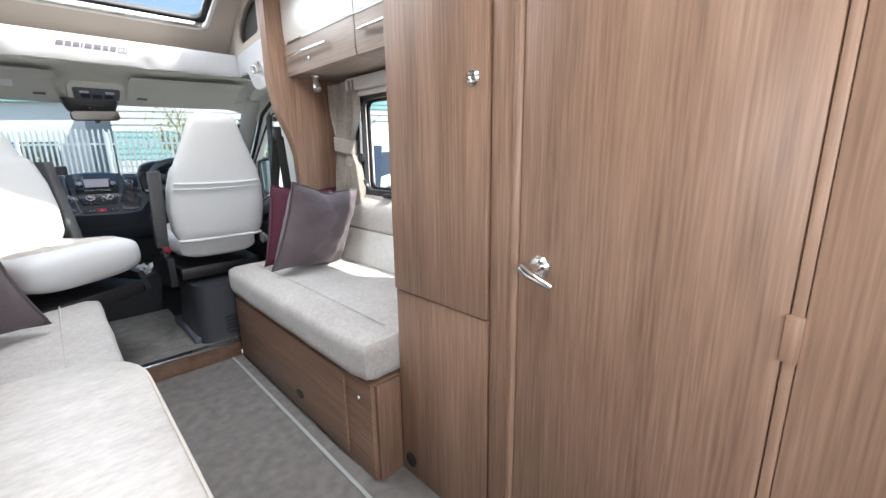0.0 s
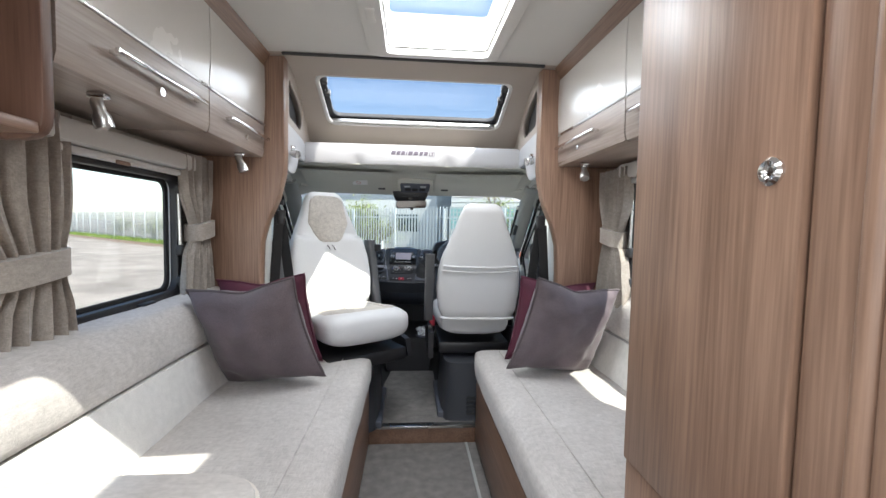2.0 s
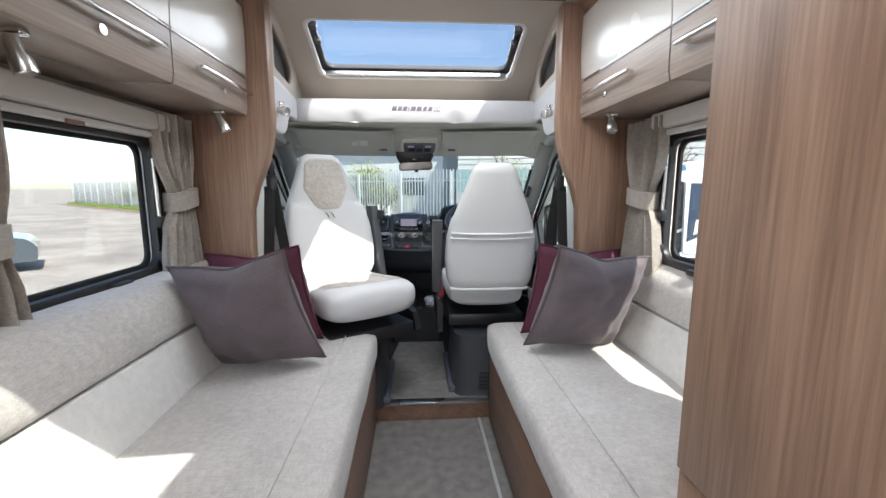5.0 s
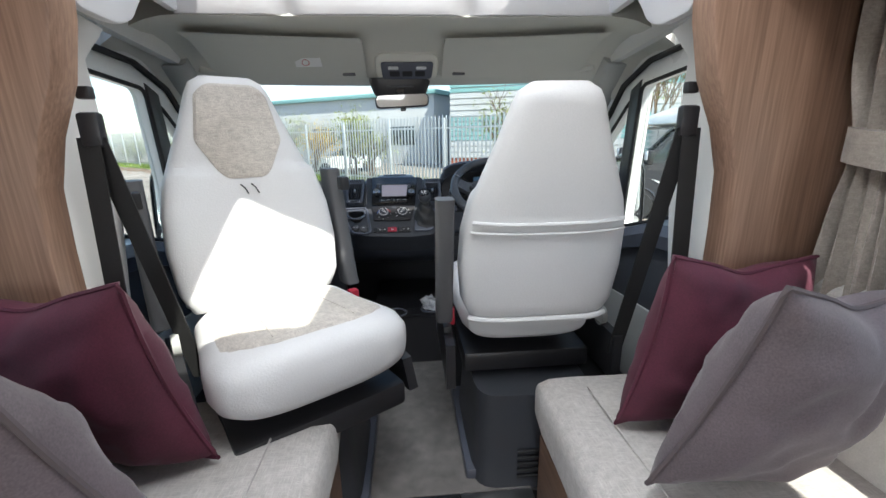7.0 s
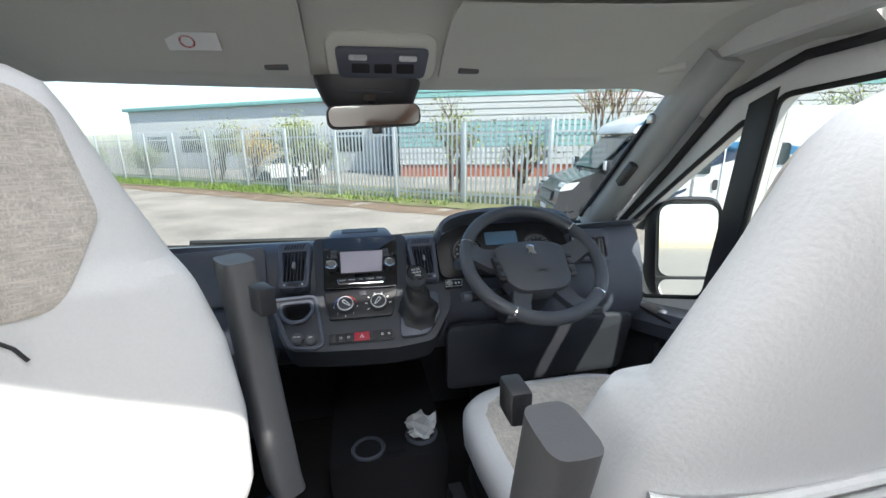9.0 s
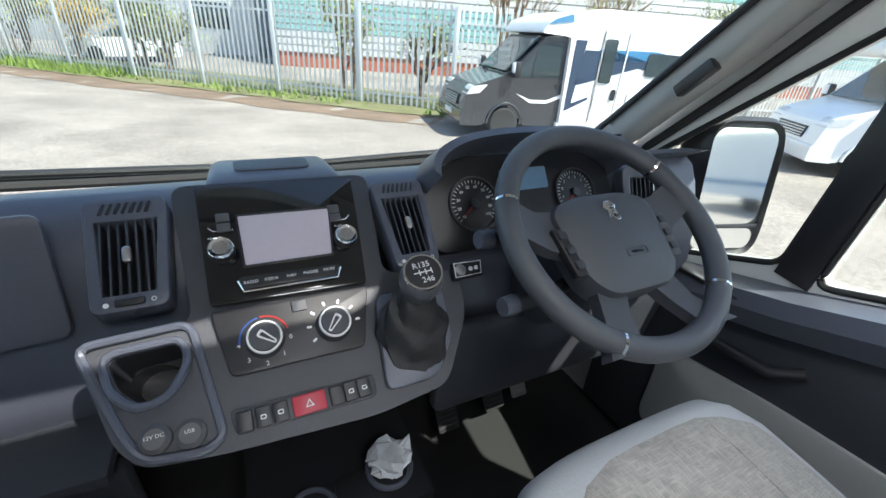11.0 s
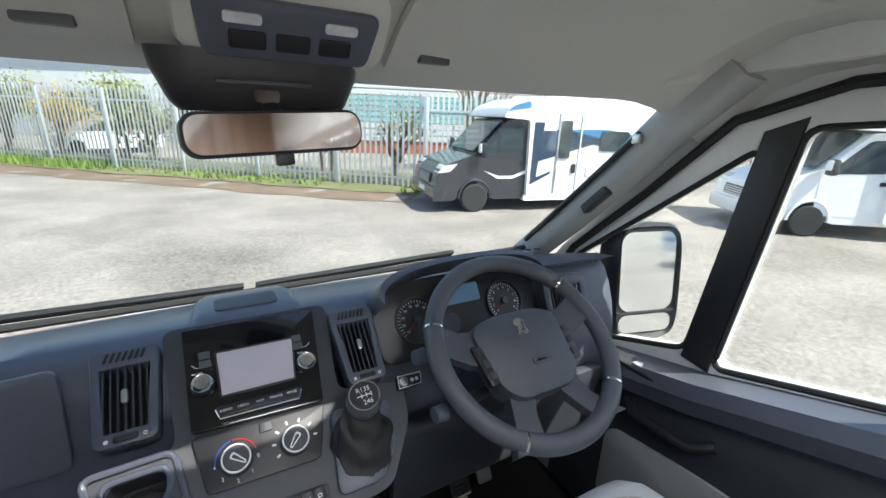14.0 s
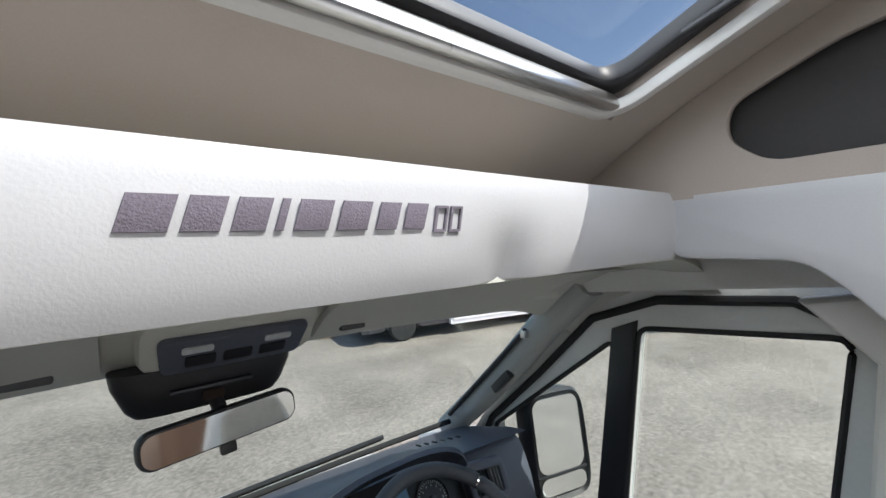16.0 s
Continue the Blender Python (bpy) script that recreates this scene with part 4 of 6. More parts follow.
visor(-1), visor(1)
t = thing("warning_label", (-0.35, 3.12, 1.43), "white warning sticker on the visor", "sticker")
lm = axes((-0.36, 3.168, 1.418), (1, -0.1, 0), (0, 0.66, -0.55))
part("sheet", plate([(-0.05, -0.02), (0.05, -0.02), (0.05, 0.02), (-0.05, 0.02)], (), 0.001, lm), WHITE_INK, t)
part("sign", plate(ring((-0.01, 0), 0.015), [ring((-0.01, 0), 0.011)], 0.002, lm @ at_z(0.0005)), RED_INK, t)
t = thing("overhead_console", (0.01, 3.2, 1.37), "dark overhead lamp console in the headliner", "console")
om = axes((0.012, 3.215, 1.400), (1, 0, 0), (0, -0.50, 0.62))
part("shroud", plate(rrect(-0.125, 0.125, -0.055, 0.065, 0.035), (), 0.05, om @ at_z(-0.022), 0.015), HEADLINER, t)
part("panel", plate(rounded([(-0.098, -0.036), (0.096, -0.036), (0.104, 0.034), (-0.104, 0.034)], 0.014), (), 0.012, om @ at_z(0.008), 0.004), DASH, t)
for x in (-0.055, 0.055):
    part("lens", plate(rrect(x - 0.02, x + 0.02, 0.008, 0.020, 0.004), (), 0.003, om @ at_z(0.0150)), LENSMAT, t)
for x in (-0.05, 0.0, 0.05):
    part("button", plate(rrect(x - 0.02, x + 0.02, -0.022, 0.0, 0.004), (), 0.003, om @ at_z(0.0145), 0.001), BLACK, t)
t = thing("sensor_housing", (-0.02, 3.27, 1.31), "black housing behind the interior mirror", "housing")
part("shell", loft([[(-0.02 + p[0] * w, 3.265 + p[1] + dy, z) for p in squircle(1, 0.035, 4, 28)] for z, w, dy in ((1.372, 0.125, 0.0), (1.35, 0.122, 0.002), (1.315, 0.108, 0.01), (1.303, 0.098, 0.015))]), BLACK, t)
part("cover_seam", box(-0.075, 0.035, 3.226, 3.232, 1.335, 1.340, 0.001), DASH_LOW, t)
part("camera_window", plate(rrect(-0.035, -0.005, 1.315, 1.33, 0.005), (), 0.004, at_y(3.232)), PIANO, t)
t = thing("interior_mirror", (-0.012, 3.20, 1.28), "black framed interior mirror on a stalk", "mirror")
mm = axes((-0.012, 3.200, 1.281), (1, 0.10, 0.045), (-0.045, 0.12, 1)) 
part("shell", plate(rrect(-0.108, 0.108, -0.026, 0.026, 0.020, 7), (), 0.022, mm @ at_z(-0.008), 0.006), BLACK, t)
part("mirror_glass", plate(rrect(-0.103, 0.103, -0.022, 0.022, 0.017, 7), (), 0.003, mm @ at_z(0.0035)), MIRROR, t)
part("tab", box(-0.010, 0.012, -0.040, -0.024, -0.008, 0.004, 0.003, mx=mm), BLACK, t)
part("stalk", tube([(-0.012, 3.215, 1.29), (-0.016, 3.245, 1.315)], 0.011), BLACK, t)

# windscreen
t = thing("windscreen", (0, 3.55, 0.86), "wide raked clear windscreen", "windscreen", kind="structure")
rows = []
for i in range(33):
    x = -0.80 + 1.6 * i / 32
    b, lift = 0.20 * x * x, 0.09 * x * x
    rows.append([(x, 3.335 - 0.9 * b, 1.352 - 0.06 * x * x), (x, 3.735 - b, 0.862 + lift), (x, 3.739 - b, 0.865 + lift), (x, 3.339 - 0.9 * b, 1.355 - 0.06 * x * x)])
part("pane", loft(rows), PANE_CAB, t)
part("lower_seal", tube([(-0.80 + 1.6 * i / 24, 3.728 - 0.2 * (-0.80 + 1.6 * i / 24) ** 2, 0.862 + 0.09 * (-0.8 + 1.6 * i / 24) ** 2) for i in range(25)], 0.009, 8), RUBBER, t)
t = thing("bonnet", (0, 4.0, 0.6), "white painted short bonnet outside the windscreen", "bonnet")
part("lid", loft([[(x, y - 0.2 * x * x, z - 0.05 * x * x) for y, z in ((3.77, 0.815), (3.95, 0.775), (4.25, 0.60), (4.32, 0.30), (4.20, 0.28), (3.77, 0.70))] for x in [-0.9 + 0.1 * i for i in range(19)]]), DOORPAINT, t)
for (a, b), nm in ((((-0.62, 3.69, 0.905), (-0.05, 3.75, 0.872)), "w"), (((-0.02, 3.755, 0.868), (0.55, 3.70, 0.90)), "w")):
    t = thing("wiper", a, "black windscreen wiper resting along the glass", "wiper")
    part("arm", tube([a, b], 0.008, 8), BLACK, t)
    part("blade", tube([(a[0], a[1] + 0.012, a[2] - 0.012), (b[0], b[1] + 0.012, b[2] - 0.012)], 0.005, 6), RUBBER, t)
setting("cab_front", box(-0.9, 0.9, 3.80, 3.86, -0.15, 0.70, 0), DASH_LOW, "dark bulkhead in front of the footwells", "wall")

# ---- dashboard
t = thing("dashboard", (0, 3.45, 0.6), "black textured plastic dashboard", "dashboard")
nx = 48
body = [(3.735, 0.850), (3.62, 0.890), (3.48, 0.934), (3.42, 0.944), (3.385, 0.938), (3.365, 0.925), (3.345, 0.89), (3.335, 0.865), (3.325, 0.84), (3.315, 0.80), (3.30, 0.72), (3.32, 0.66), (3.36, 0.60), (3.50, 0.52), (3.76, 0.50)]
rows = []
for i in range(nx + 1):
    x = -0.79 + 1.58 * i / nx
    b = 0.20 * x * x
    rows.append([(x, y - b * (0.35 if j > 3 else 1.0) , z + (0.06 * x * x if j < 4 else 0.03 * x * x)) for j, (y, z) in enumerate(body)])
part("body", loft(rows), DASH, t)
part("glovebox_lid", plate(rounded([(-0.74, 0.02), (-0.31, 0.02), (-0.31, 0.165), (-0.74, 0.165)], 0.015), (), 0.010, axes((0, 3.312, 0.80), (1, 0.09, 0), (0, 0.22, 0.97)), 0.003), DASH, t)
part("shelf", box(-0.78, -0.30, 3.20, 3.40, 0.655, 0.675, 0.006), DASH_LOW, t)
part("lower_glovebox", plate(rounded([(-0.76, 0.44), (-0.30, 0.44), (-0.30, 0.63), (-0.76, 0.63)], 0.02), (), 0.03, axes((0, 3.29, 0.0), (1, 0, 0), (0, -0.05, 1)), 0.008), DASH_LOW, t)
part("knee_panel", plate(rounded([(0.16, 0.50), (0.74, 0.50), (0.76, 0.70), (0.16, 0.72)], 0.03), (), 0.03, axes((0, 3.33, 0.0), (1, 0, 0), (0, -0.10, 1)), 0.01), DASH_LOW, t)

FM = axes((0, 3.194, 0.823), (1, 0, 0), (0, 0.766, 0.643))


def on(h, u=0.0, v=0.0):
    return FM @ Matrix.Translation((u, v, h))


CUP_HOLE = rounded([(-0.264, 0.018), (-0.196, 0.020), (-0.192, -0.005), (-0.208, -0.036), (-0.232, -0.040), (-0.254, -0.018)], 0.02)
t = thing("centre_console", (-0.06, 3.2, 0.7), "black centre console with radio, heater controls and switches", "console")
part("body", plate(rounded([(-0.192, 0.225), (0.066, 0.222), (0.052, 0.060), (0.165, 0.045), (0.158, -0.02), (0.10, -0.108), (0.0, -0.118), (-0.165, -0.108), (-0.24, -0.098), (-0.262, -0.07), (-0.292, 0.035), (-0.182, 0.042)], 0.02), [CUP_HOLE], 0.10, on(-0.056)), DASH_LOW, t)
part("hump", loft([[(-0.062 + u * w, y, z) for u, z in ((-1, 0.90), (-1, top - 0.022), (-0.93, top - 0.006), (-0.80, top), (0.80, top), (0.93, top - 0.006), (1, top - 0.022), (1, 0.90))] for y, w, top in ((3.340, 0.100, 0.938), (3.362, 0.100, 0.957), (3.376, 0.097, 0.964), (3.40, 0.094, 0.968), (3.47, 0.090, 0.966), (3.53, 0.084, 0.948), (3.57, 0.076, 0.920))]), DASH, t, "raised lid on the dashboard top")
part("lid_recess", plate(rrect(-0.115, -0.01, 3.40, 3.455, 0.012), (), 0.003, at_z(0.9685), 0.001), DASH_LOW, t)
rad = part("radio", plate(rounded([(-0.164, 0.217), (0.040, 0.212), (0.024, 0.047), (-0.162, 0.053)], 0.006), (), 0.010, on(0.001), 0.002), PIANO, t, "glossy black radio panel")
part("screen", plate(rounded([(-0.119, 0.165), (-0.005, 0.163), (-0.013, 0.096), (-0.118, 0.097)], 0.002), (), 0.003, on(0.0065)), SCREEN_REFLECT, rad, "blank touch screen with a pale reflection painted in")
part("screen_bezel", plate(rounded([(-0.122, 0.168), (-0.002, 0.166), (-0.010, 0.093), (-0.121, 0.094)], 0.003), [rounded([(-0.119, 0.165), (-0.005, 0.163), (-0.013, 0.096), (-0.118, 0.097)], 0.002)], 0.005, on(0.0065), 0.001), BLACK, rad)
part("button_strip", plate(rounded([(-0.127, 0.082), (-0.008, 0.079), (-0.011, 0.064), (-0.125, 0.066)], 0.003), (), 0.005, on(0.007), 0.001), BLACK, rad)
part("chrome_lip", tube([FM @ Vector(p) for p in ((-0.129, 0.078, 0.008), (-0.124, 0.063, 0.009), (-0.012, 0.061, 0.009), (-0.006, 0.075, 0.008))], 0.0012, 6), CHROME, rad)
for i, wd in enumerate(("RADIO", "MEDIA", "NAV", "PHONE", "MORE")):
    part("lettering", words(wd, 0.0055, on(0.0100, -0.115 + 0.0235 * i, 0.0735)), WHITE_INK, rad)
for u, v, nm in ((-0.142, 0.120, "VOLUME"), (0.010, 0.116, "TUNE")):
    k = part("knob", lathe([(0.0001, 0.014), (0.009, 0.0135), (0.0105, 0.0125), (0.0135, 0.012), (0.0150, 0.009), (0.0158, 0.0), (0.0001, 0.0)], on(0.006, u, v)), BLACK, rad, "round black knob with chrome rings")
    part("knob_ring", lathe([(0.0128, 0.0132), (0.0136, 0.0136), (0.0144, 0.0128), (0.0128, 0.0122)], on(0.006, u, v)), CHROME, k)
    part("knob_ring", lathe([(0.0085, 0.0142), (0.0090, 0.0146), (0.0095, 0.0140), (0.0085, 0.0136)], on(0.006, u, v)), SATIN, k)
    part("lettering", words(nm, 0.004, on(0.0068, u - 0.006, v + 0.019)), WHITE_INK, rad)
    for dv in (0.032, 0.046):
        part("button", plate(rrect(-0.008, 0.008, -0.006, 0.006, 0.002), (), 0.004, on(0.007, u + (0.006 if u < 0 else -0.008), v + dv), 0.001), GREYPLASTIC, rad)
    part("bracket_line", tube([FM @ Vector(p) for p in ((u - 0.012 if u < 0 else u + 0.012, v + 0.034, 0.0068), (u - 0.006 if u < 0 else u + 0.006, v + 0.028, 0.0068), (u + 0.016 if u < 0 else u - 0.016, v + 0.028, 0.0068))], 0.0009, 6), CHROME, rad)
clim = part("heater_panel", plate(rounded([(-0.163, 0.049), (0.024, 0.044), (0.003, -0.034), (-0.150, -0.032)], 0.008), (), 0.008, on(0.0), 0.002), BLACK, t)
for u, v, ang in ((-0.110, 0.002, -40), (-0.029, 0.002, -130)):
    dl = part("dial", lathe([(0.0001, 0.020), (0.016, 0.019), (0.019, 0.012), (0.0215, 0.006), (0.0225, 0.0), (0.0001, 0.0)], on(0.0035, u, v)), DASH_LOW, clim, "black dial with a white ring")
    part("dial_ring", lathe([(0.0178, 0.0165), (0.0190, 0.0168), (0.0198, 0.0135), (0.0178, 0.0130)], on(0.0035, u, v)), WHITE_INK, dl)
    pm = on(0.0245, u, v) @ Matrix.Rotation(radians(ang), 4, "Z")
    part("pointer", plate(rounded([(-0.008, -0.005), (0.015, -0.002), (0.015, 0.002), (-0.008, 0.005)], 0.004), [rounded([(-0.0055, -0.0028), (0.013, -0.0008), (0.013, 0.0008), (-0.0055, 0.0028)], 0.0025)], 0.003, pm), WHITE_INK, dl)
for i, ch in enumerate(("0", "1", "2", "3", "4")):
    a = radians(-8 - 42 * i)
    part("lettering", words(ch, 0.0075, on(0.0048, -0.110 + 0.0285 * math.cos(a), 0.002 + 0.0285 * math.sin(a))), WHITE_INK, clim)
for m, a0, a1 in ((BLUE_INK, 182, 100), (RED_INK, 95, 15)):
    pts = [FM @ Vector((-0.110 + 0.0275 * math.cos(radians(a0 + (a1 - a0) * i / 12)), 0.002 + 0.0275 * math.sin(radians(a0 + (a1 - a0) * i / 12)), 0.0045)) for i in range(13)]
    part("colour_arc", tube(pts, 0.0011, 6), m, clim)
for i in range(7):
    a = radians(-150 - 35 * i)
    part("symbol", plate(rrect(-0.003, 0.003, -0.0015, 0.0015, 0.001, 2), (), 0.0006, on(0.0045, -0.029 + 0.030 * math.cos(a), 0.002 + 0.029 * math.sin(a)) @ Matrix.Rotation(a, 4, "Z")), WHITE_INK, clim)
part("button", plate(rrect(-0.009, 0.009, -0.007, 0.007, 0.002), (), 0.004, on(0.005, -0.066, 0.034), 0.001), DASH_LOW, clim)
sw = part("switch_panel", plate(rounded([(-0.157, -0.066), (0.006, -0.070), (0.004, -0.097), (-0.153, -0.094)], 0.008), (), 0.004, on(-0.003), 0.001), DASH_LOW, t)
for i, u in enumerate((-0.143, -0.124, -0.106, -0.0745, -0.043, -0.026, -0.010)):
    w = 0.0185 if i == 3 else 0.0082
    part("switch", plate(rrect(u - w, u + w, -0.0935, -0.071, 0.002), (), 0.006, on(0.001), 0.0015), RED_BTN if i == 3 else BLACK, sw, "red hazard switch" if i == 3 else "")
    if i not in (0, 4):
        sy = plate([(u - 0.005, -0.086), (u + 0.005, -0.086), (u, -0.077)], [[(u - 0.003, -0.0848), (u + 0.003, -0.0848), (u, -0.0795)]], 0.0006, on(0.0043)) if i == 3 else plate(rrect(u - 0.003, u + 0.003, -0.085, -0.080, 0.001, 2), [rrect(u - 0.002, u + 0.002, -0.084, -0.081, 0.0006, 2)], 0.0006, on(0.0043))
        part("symbol", sy, WHITE_INK, sw)
cup = part("cup_tray", plate(rounded([(-0.284, 0.030), (-0.186, 0.034), (-0.168, -0.085), (-0.182, -0.094), (-0.232, -0.086), (-0.248, -0.06)], 0.014), [CUP_HOLE], 0.004, on(-0.003)), DASH_LOW, t)
part("tray_rim", tube([FM @ Vector((a, b, 0.0)) for a, b in rounded([(-0.288, 0.036), (-0.184, 0.040), (-0.164, -0.090), (-0.182, -0.100), (-0.236, -0.092), (-0.252, -0.064)], 0.016)], 0.005, 8, True), DASH, cup)
part("cup_ring", tube([FM @ Vector((a, b, 0.004 + 0.03 * max(0, -b) / 0.05)) for a, b in rounded([(-0.268, 0.022), (-0.192, 0.024), (-0.188, -0.005), (-0.205, -0.040), (-0.232, -0.045), (-0.258, -0.020)], 0.02)], 0.0045, 8, True), DASH, cup)
part("cup_well", plate(ring((-0.228, -0.008), 0.045), (), 0.003, on(-0.085)), BLACK, cup)
part("cup_sleeve", loft([[FM @ Vector((-0.227 + 0.026 * math.cos(a), -0.012 + 0.020 * math.sin(a), h)) for a in [2 * math.pi * i / 24 for i in range(24)]] for h in (-0.08, -0.035)], False), GREYPLASTIC, cup)
for u, v, wd in ((-0.224, -0.074, "12V DC"), (-0.193, -0.078, "USB")):
    sk = part("socket", lathe([(0.0001, 0.012), (0.010, 0.012), (0.0145, 0.008), (0.0145, 0.0), (0.0001, 0.0)], on(0.0, u, v), 20), GREYPLASTIC, cup, "grey socket cap")
    part("lettering", words(wd, 0.0055, on(0.0126, u, v + 0.002)), WHITE_INK, sk)


def vent(u0, u1, v0, v1, skew, label):
    t = thing("air_vent", tuple(FM @ Vector(((u0 + u1) / 2, v0, 0))), label, "vent", "air vents")
    a, b = 0.012, 0.02
    part("housing", plate(rounded([(u0 - a, v1 + 0.03), (u1 + a, v1 + 0.03), (u1 + a - skew, v0 - b), (u0 - a + skew, v0 - b)], 0.012), [[(u0, v1), (u1, v1), (u1 - skew, v0), (u0 + skew, v0)]], 0.04, on(-0.012), 0.003), DASH, t)
    part("well", plate([(u0 - 0.004, v1 + 0.004), (u1 + 0.004, v1 + 0.004), (u1 + 0.004, v0 - 0.004), (u0 - 0.004, v0 - 0.004)], (), 0.004, on(-0.028)), BLACK, t)
    n = 7
    for i in range(n):
        f = (i + 0.5) / n
        part("slat", box(-0.0012, 0.0012, v0, v1, -0.010, 0.012, 0.0006, 1, mx=on(-0.006, u0 + (u1 - u0) * f, 0)), DASH_LOW, t)
    part("thumb_tab", plate(rrect(-0.0045, 0.0045, -0.010, 0.010, 0.004), (), 0.008, on(0.010, (u0 + u1) / 2, (v0 + v1) / 2), 0.002), SATIN, t)
    part("dial_wheel", plate(rrect(-0.014, 0.014, -0.004, 0.004, 0.002), (), 0.006, on(0.009, (u0 + u1) / 2, v0 - 0.011), 0.001), BLACK, t)
    for k, m in ((-0.022, WHITE_INK), (0.022, WHITE_INK)):
        part("symbol", plate(ring((0, 0), 0.0028, 14), [ring((0, 0), 0.0016, 14)] if k > 0 else (), 0.0006, on(0.0085, (u0 + u1) / 2 + k, v0 - 0.011)), m, t)
    for i in range(7):
        part("demister_slot", box(-0.0020, 0.0020, -0.008, 0.008, -0.002, 0.002, 0.001, 1, mx=on(0.0075, u0 + 0.008 + (u1 - u0 - 0.016) * i / 6, v1 + 0.016) @ Matrix.Rotation(-0.35, 4, "Z")), BLACK, t)


vent(-0.267, -0.206, 0.085, 0.176, 0.006, "black dashboard air vent with upright slats")
vent(0.075, 0.134, 0.078, 0.170, 0.008, "black dashboard air vent with upright slats")

# gear lever
t = thing("gear_lever", (0.07, 3.15, 0.8), "gear lever with a leather gaiter and a round knob", "gear lever")
part("gaiter_frame", plate(rounded([(0.030, 0.028), (0.128, 0.022), (0.122, -0.05), (0.085, -0.096), (0.016, -0.096)], 0.015), (), 0.012, on(0.0), 0.004), DASH, t)
rows = []
for k in range(13):
    f = k / 12
    c = Vector((0.070, -0.035, 0.006)).lerp(Vector((0.064, 0.012, 0.070)), f)
    w = 0.034 * (1 - f) ** 0.8 + 0.015
    rows.append([FM @ (c + Vector((math.cos(a) * w * (1 + 0.10 * math.sin(5 * a + 9 * f)), math.sin(a) * w * 1.05 * (1 + 0.08 * math.sin(4 * a - 11 * f)), 0.004 * math.sin(14 * f + 2 * a)))) for a in [2 * math.pi * i / 28 for i in range(28)]])
part("gaiter", loft(rows), SUEDE, t)
kc = Vector((0.063, 3.138, 0.905))
kd = (Vector((-0.10, -0.42, 0.72))).normalized()
km = kd.to_track_quat("Z", "Y").to_matrix().to_4x4()
km.translation = kc
part("collar", lathe([(0.0001, -0.055), (0.014, -0.055), (0.016, -0.03), (0.015, -0.02), (0.0001, -0.02)], km), GREYPLASTIC, t)
part("knob", lathe([(0.0001, -0.034), (0.012, -0.032), (0.022, -0.018), (0.026, 0.0), (0.025, 0.010), (0.021, 0.017), (0.0001, 0.019)], km), STEER, t)
up = (Vector((0, 0.9, 0.5)) - kd * Vector((0, 0.9, 0.5)).dot(kd)).normalized()
dm = axes(kc + kd * 0.0195, up.cross(kd), up)
part("cap", plate(ring((0, 0), 0.0215, 32), (), 0.002, dm), BLACK, t)
part("cap_ring", plate(ring((0, 0), 0.0225, 32), [ring((0, 0), 0.0205, 32)], 0.004, dm), CHROME, t)
part("lettering", words("R135", 0.0098, dm @ Matrix.Translation((0, 0.0085, 0.0016))), WHITE_INK, t)
part("lettering", words("246", 0.0098, dm @ Matrix.Translation((0.003, -0.0105, 0.0016))), WHITE_INK, t)
part("gate_lines", join(*[plate(rrect(x - 0.0007, x + 0.0007, -0.004, 0.003, 0.0003, 1), (), 0.0006, dm @ at_z(0.0016)) for x in (-0.004, 0.003, 0.010)], plate(rrect(-0.011, 0.010, -0.0012, 0.0002, 0.0003, 1), (), 0.0006, dm @ at_z(0.0017))), WHITE_INK, t)
t = thing("tow_plate", tuple(FM @ Vector((0.175, 0.03, 0))), "small black control plate with a round dial", "control")
part("plate", plate([(0.152, 0.050), (0.199, 0.048), (0.194, 0.026), (0.149, 0.026)], (), 0.012, on(0.006), 0.001), BLACK, t)
part("border", plate([(0.153, 0.049), (0.198, 0.047), (0.193, 0.027), (0.150, 0.027)], [[(0.154, 0.048), (0.197, 0.046), (0.192, 0.028), (0.151, 0.028)]], 0.001, on(0.0128)), WHITE_INK, t)
part("dial", lathe([(0.0001, 0.003), (0.0075, 0.002), (0.0085, 0.0), (0.0001, 0.0)], on(0.012, 0.162, 0.038), 20), SATIN, t)
for u in (0.178, 0.187):
    part("button", lathe([(0.0001, 0.002), (0.003, 0.0015), (0.0034, 0.0), (0.0001, 0.0)], on(0.012, u, 0.037), 14), WHITE_INK, t)

# instruments
t = thing("instrument_cluster", (0.35, 3.36, 0.85), "instrument cluster with two gauges under a hood", "instruments")
IM = axes((0.352, 3.318, 0.912), (1, 0, 0), (0, 0.55, 0.83))
part("binnacle", plate(rounded([(-0.20, -0.075), (0.20, -0.075), (0.205, 0.045), (0.13, 0.085), (-0.13, 0.085), (-0.205, 0.045)], 0.03), (), 0.03, IM @ at_z(-0.018), 0.004), BLACK, t)
rows = []
for i in range(25):
    a = math.pi * (1 - i / 24)
    rr = squircle(1, 1, 2.6, 48)[(24 - i) % 48]
    x, y = 0.205 * rr[0], 0.030 + 0.062 * abs(rr[1])
    rows.append([IM @ Vector(p) for p in ((x, y, -0.03), (x * 1.02, y + 0.016, 0.0), (x * 0.98, y + 0.018, 0.055), (x * 0.95, y + 0.006, 0.062), (x * 0.96, y - 0.004, 0.0))])
part("hood", loft(rows), DASH, t)
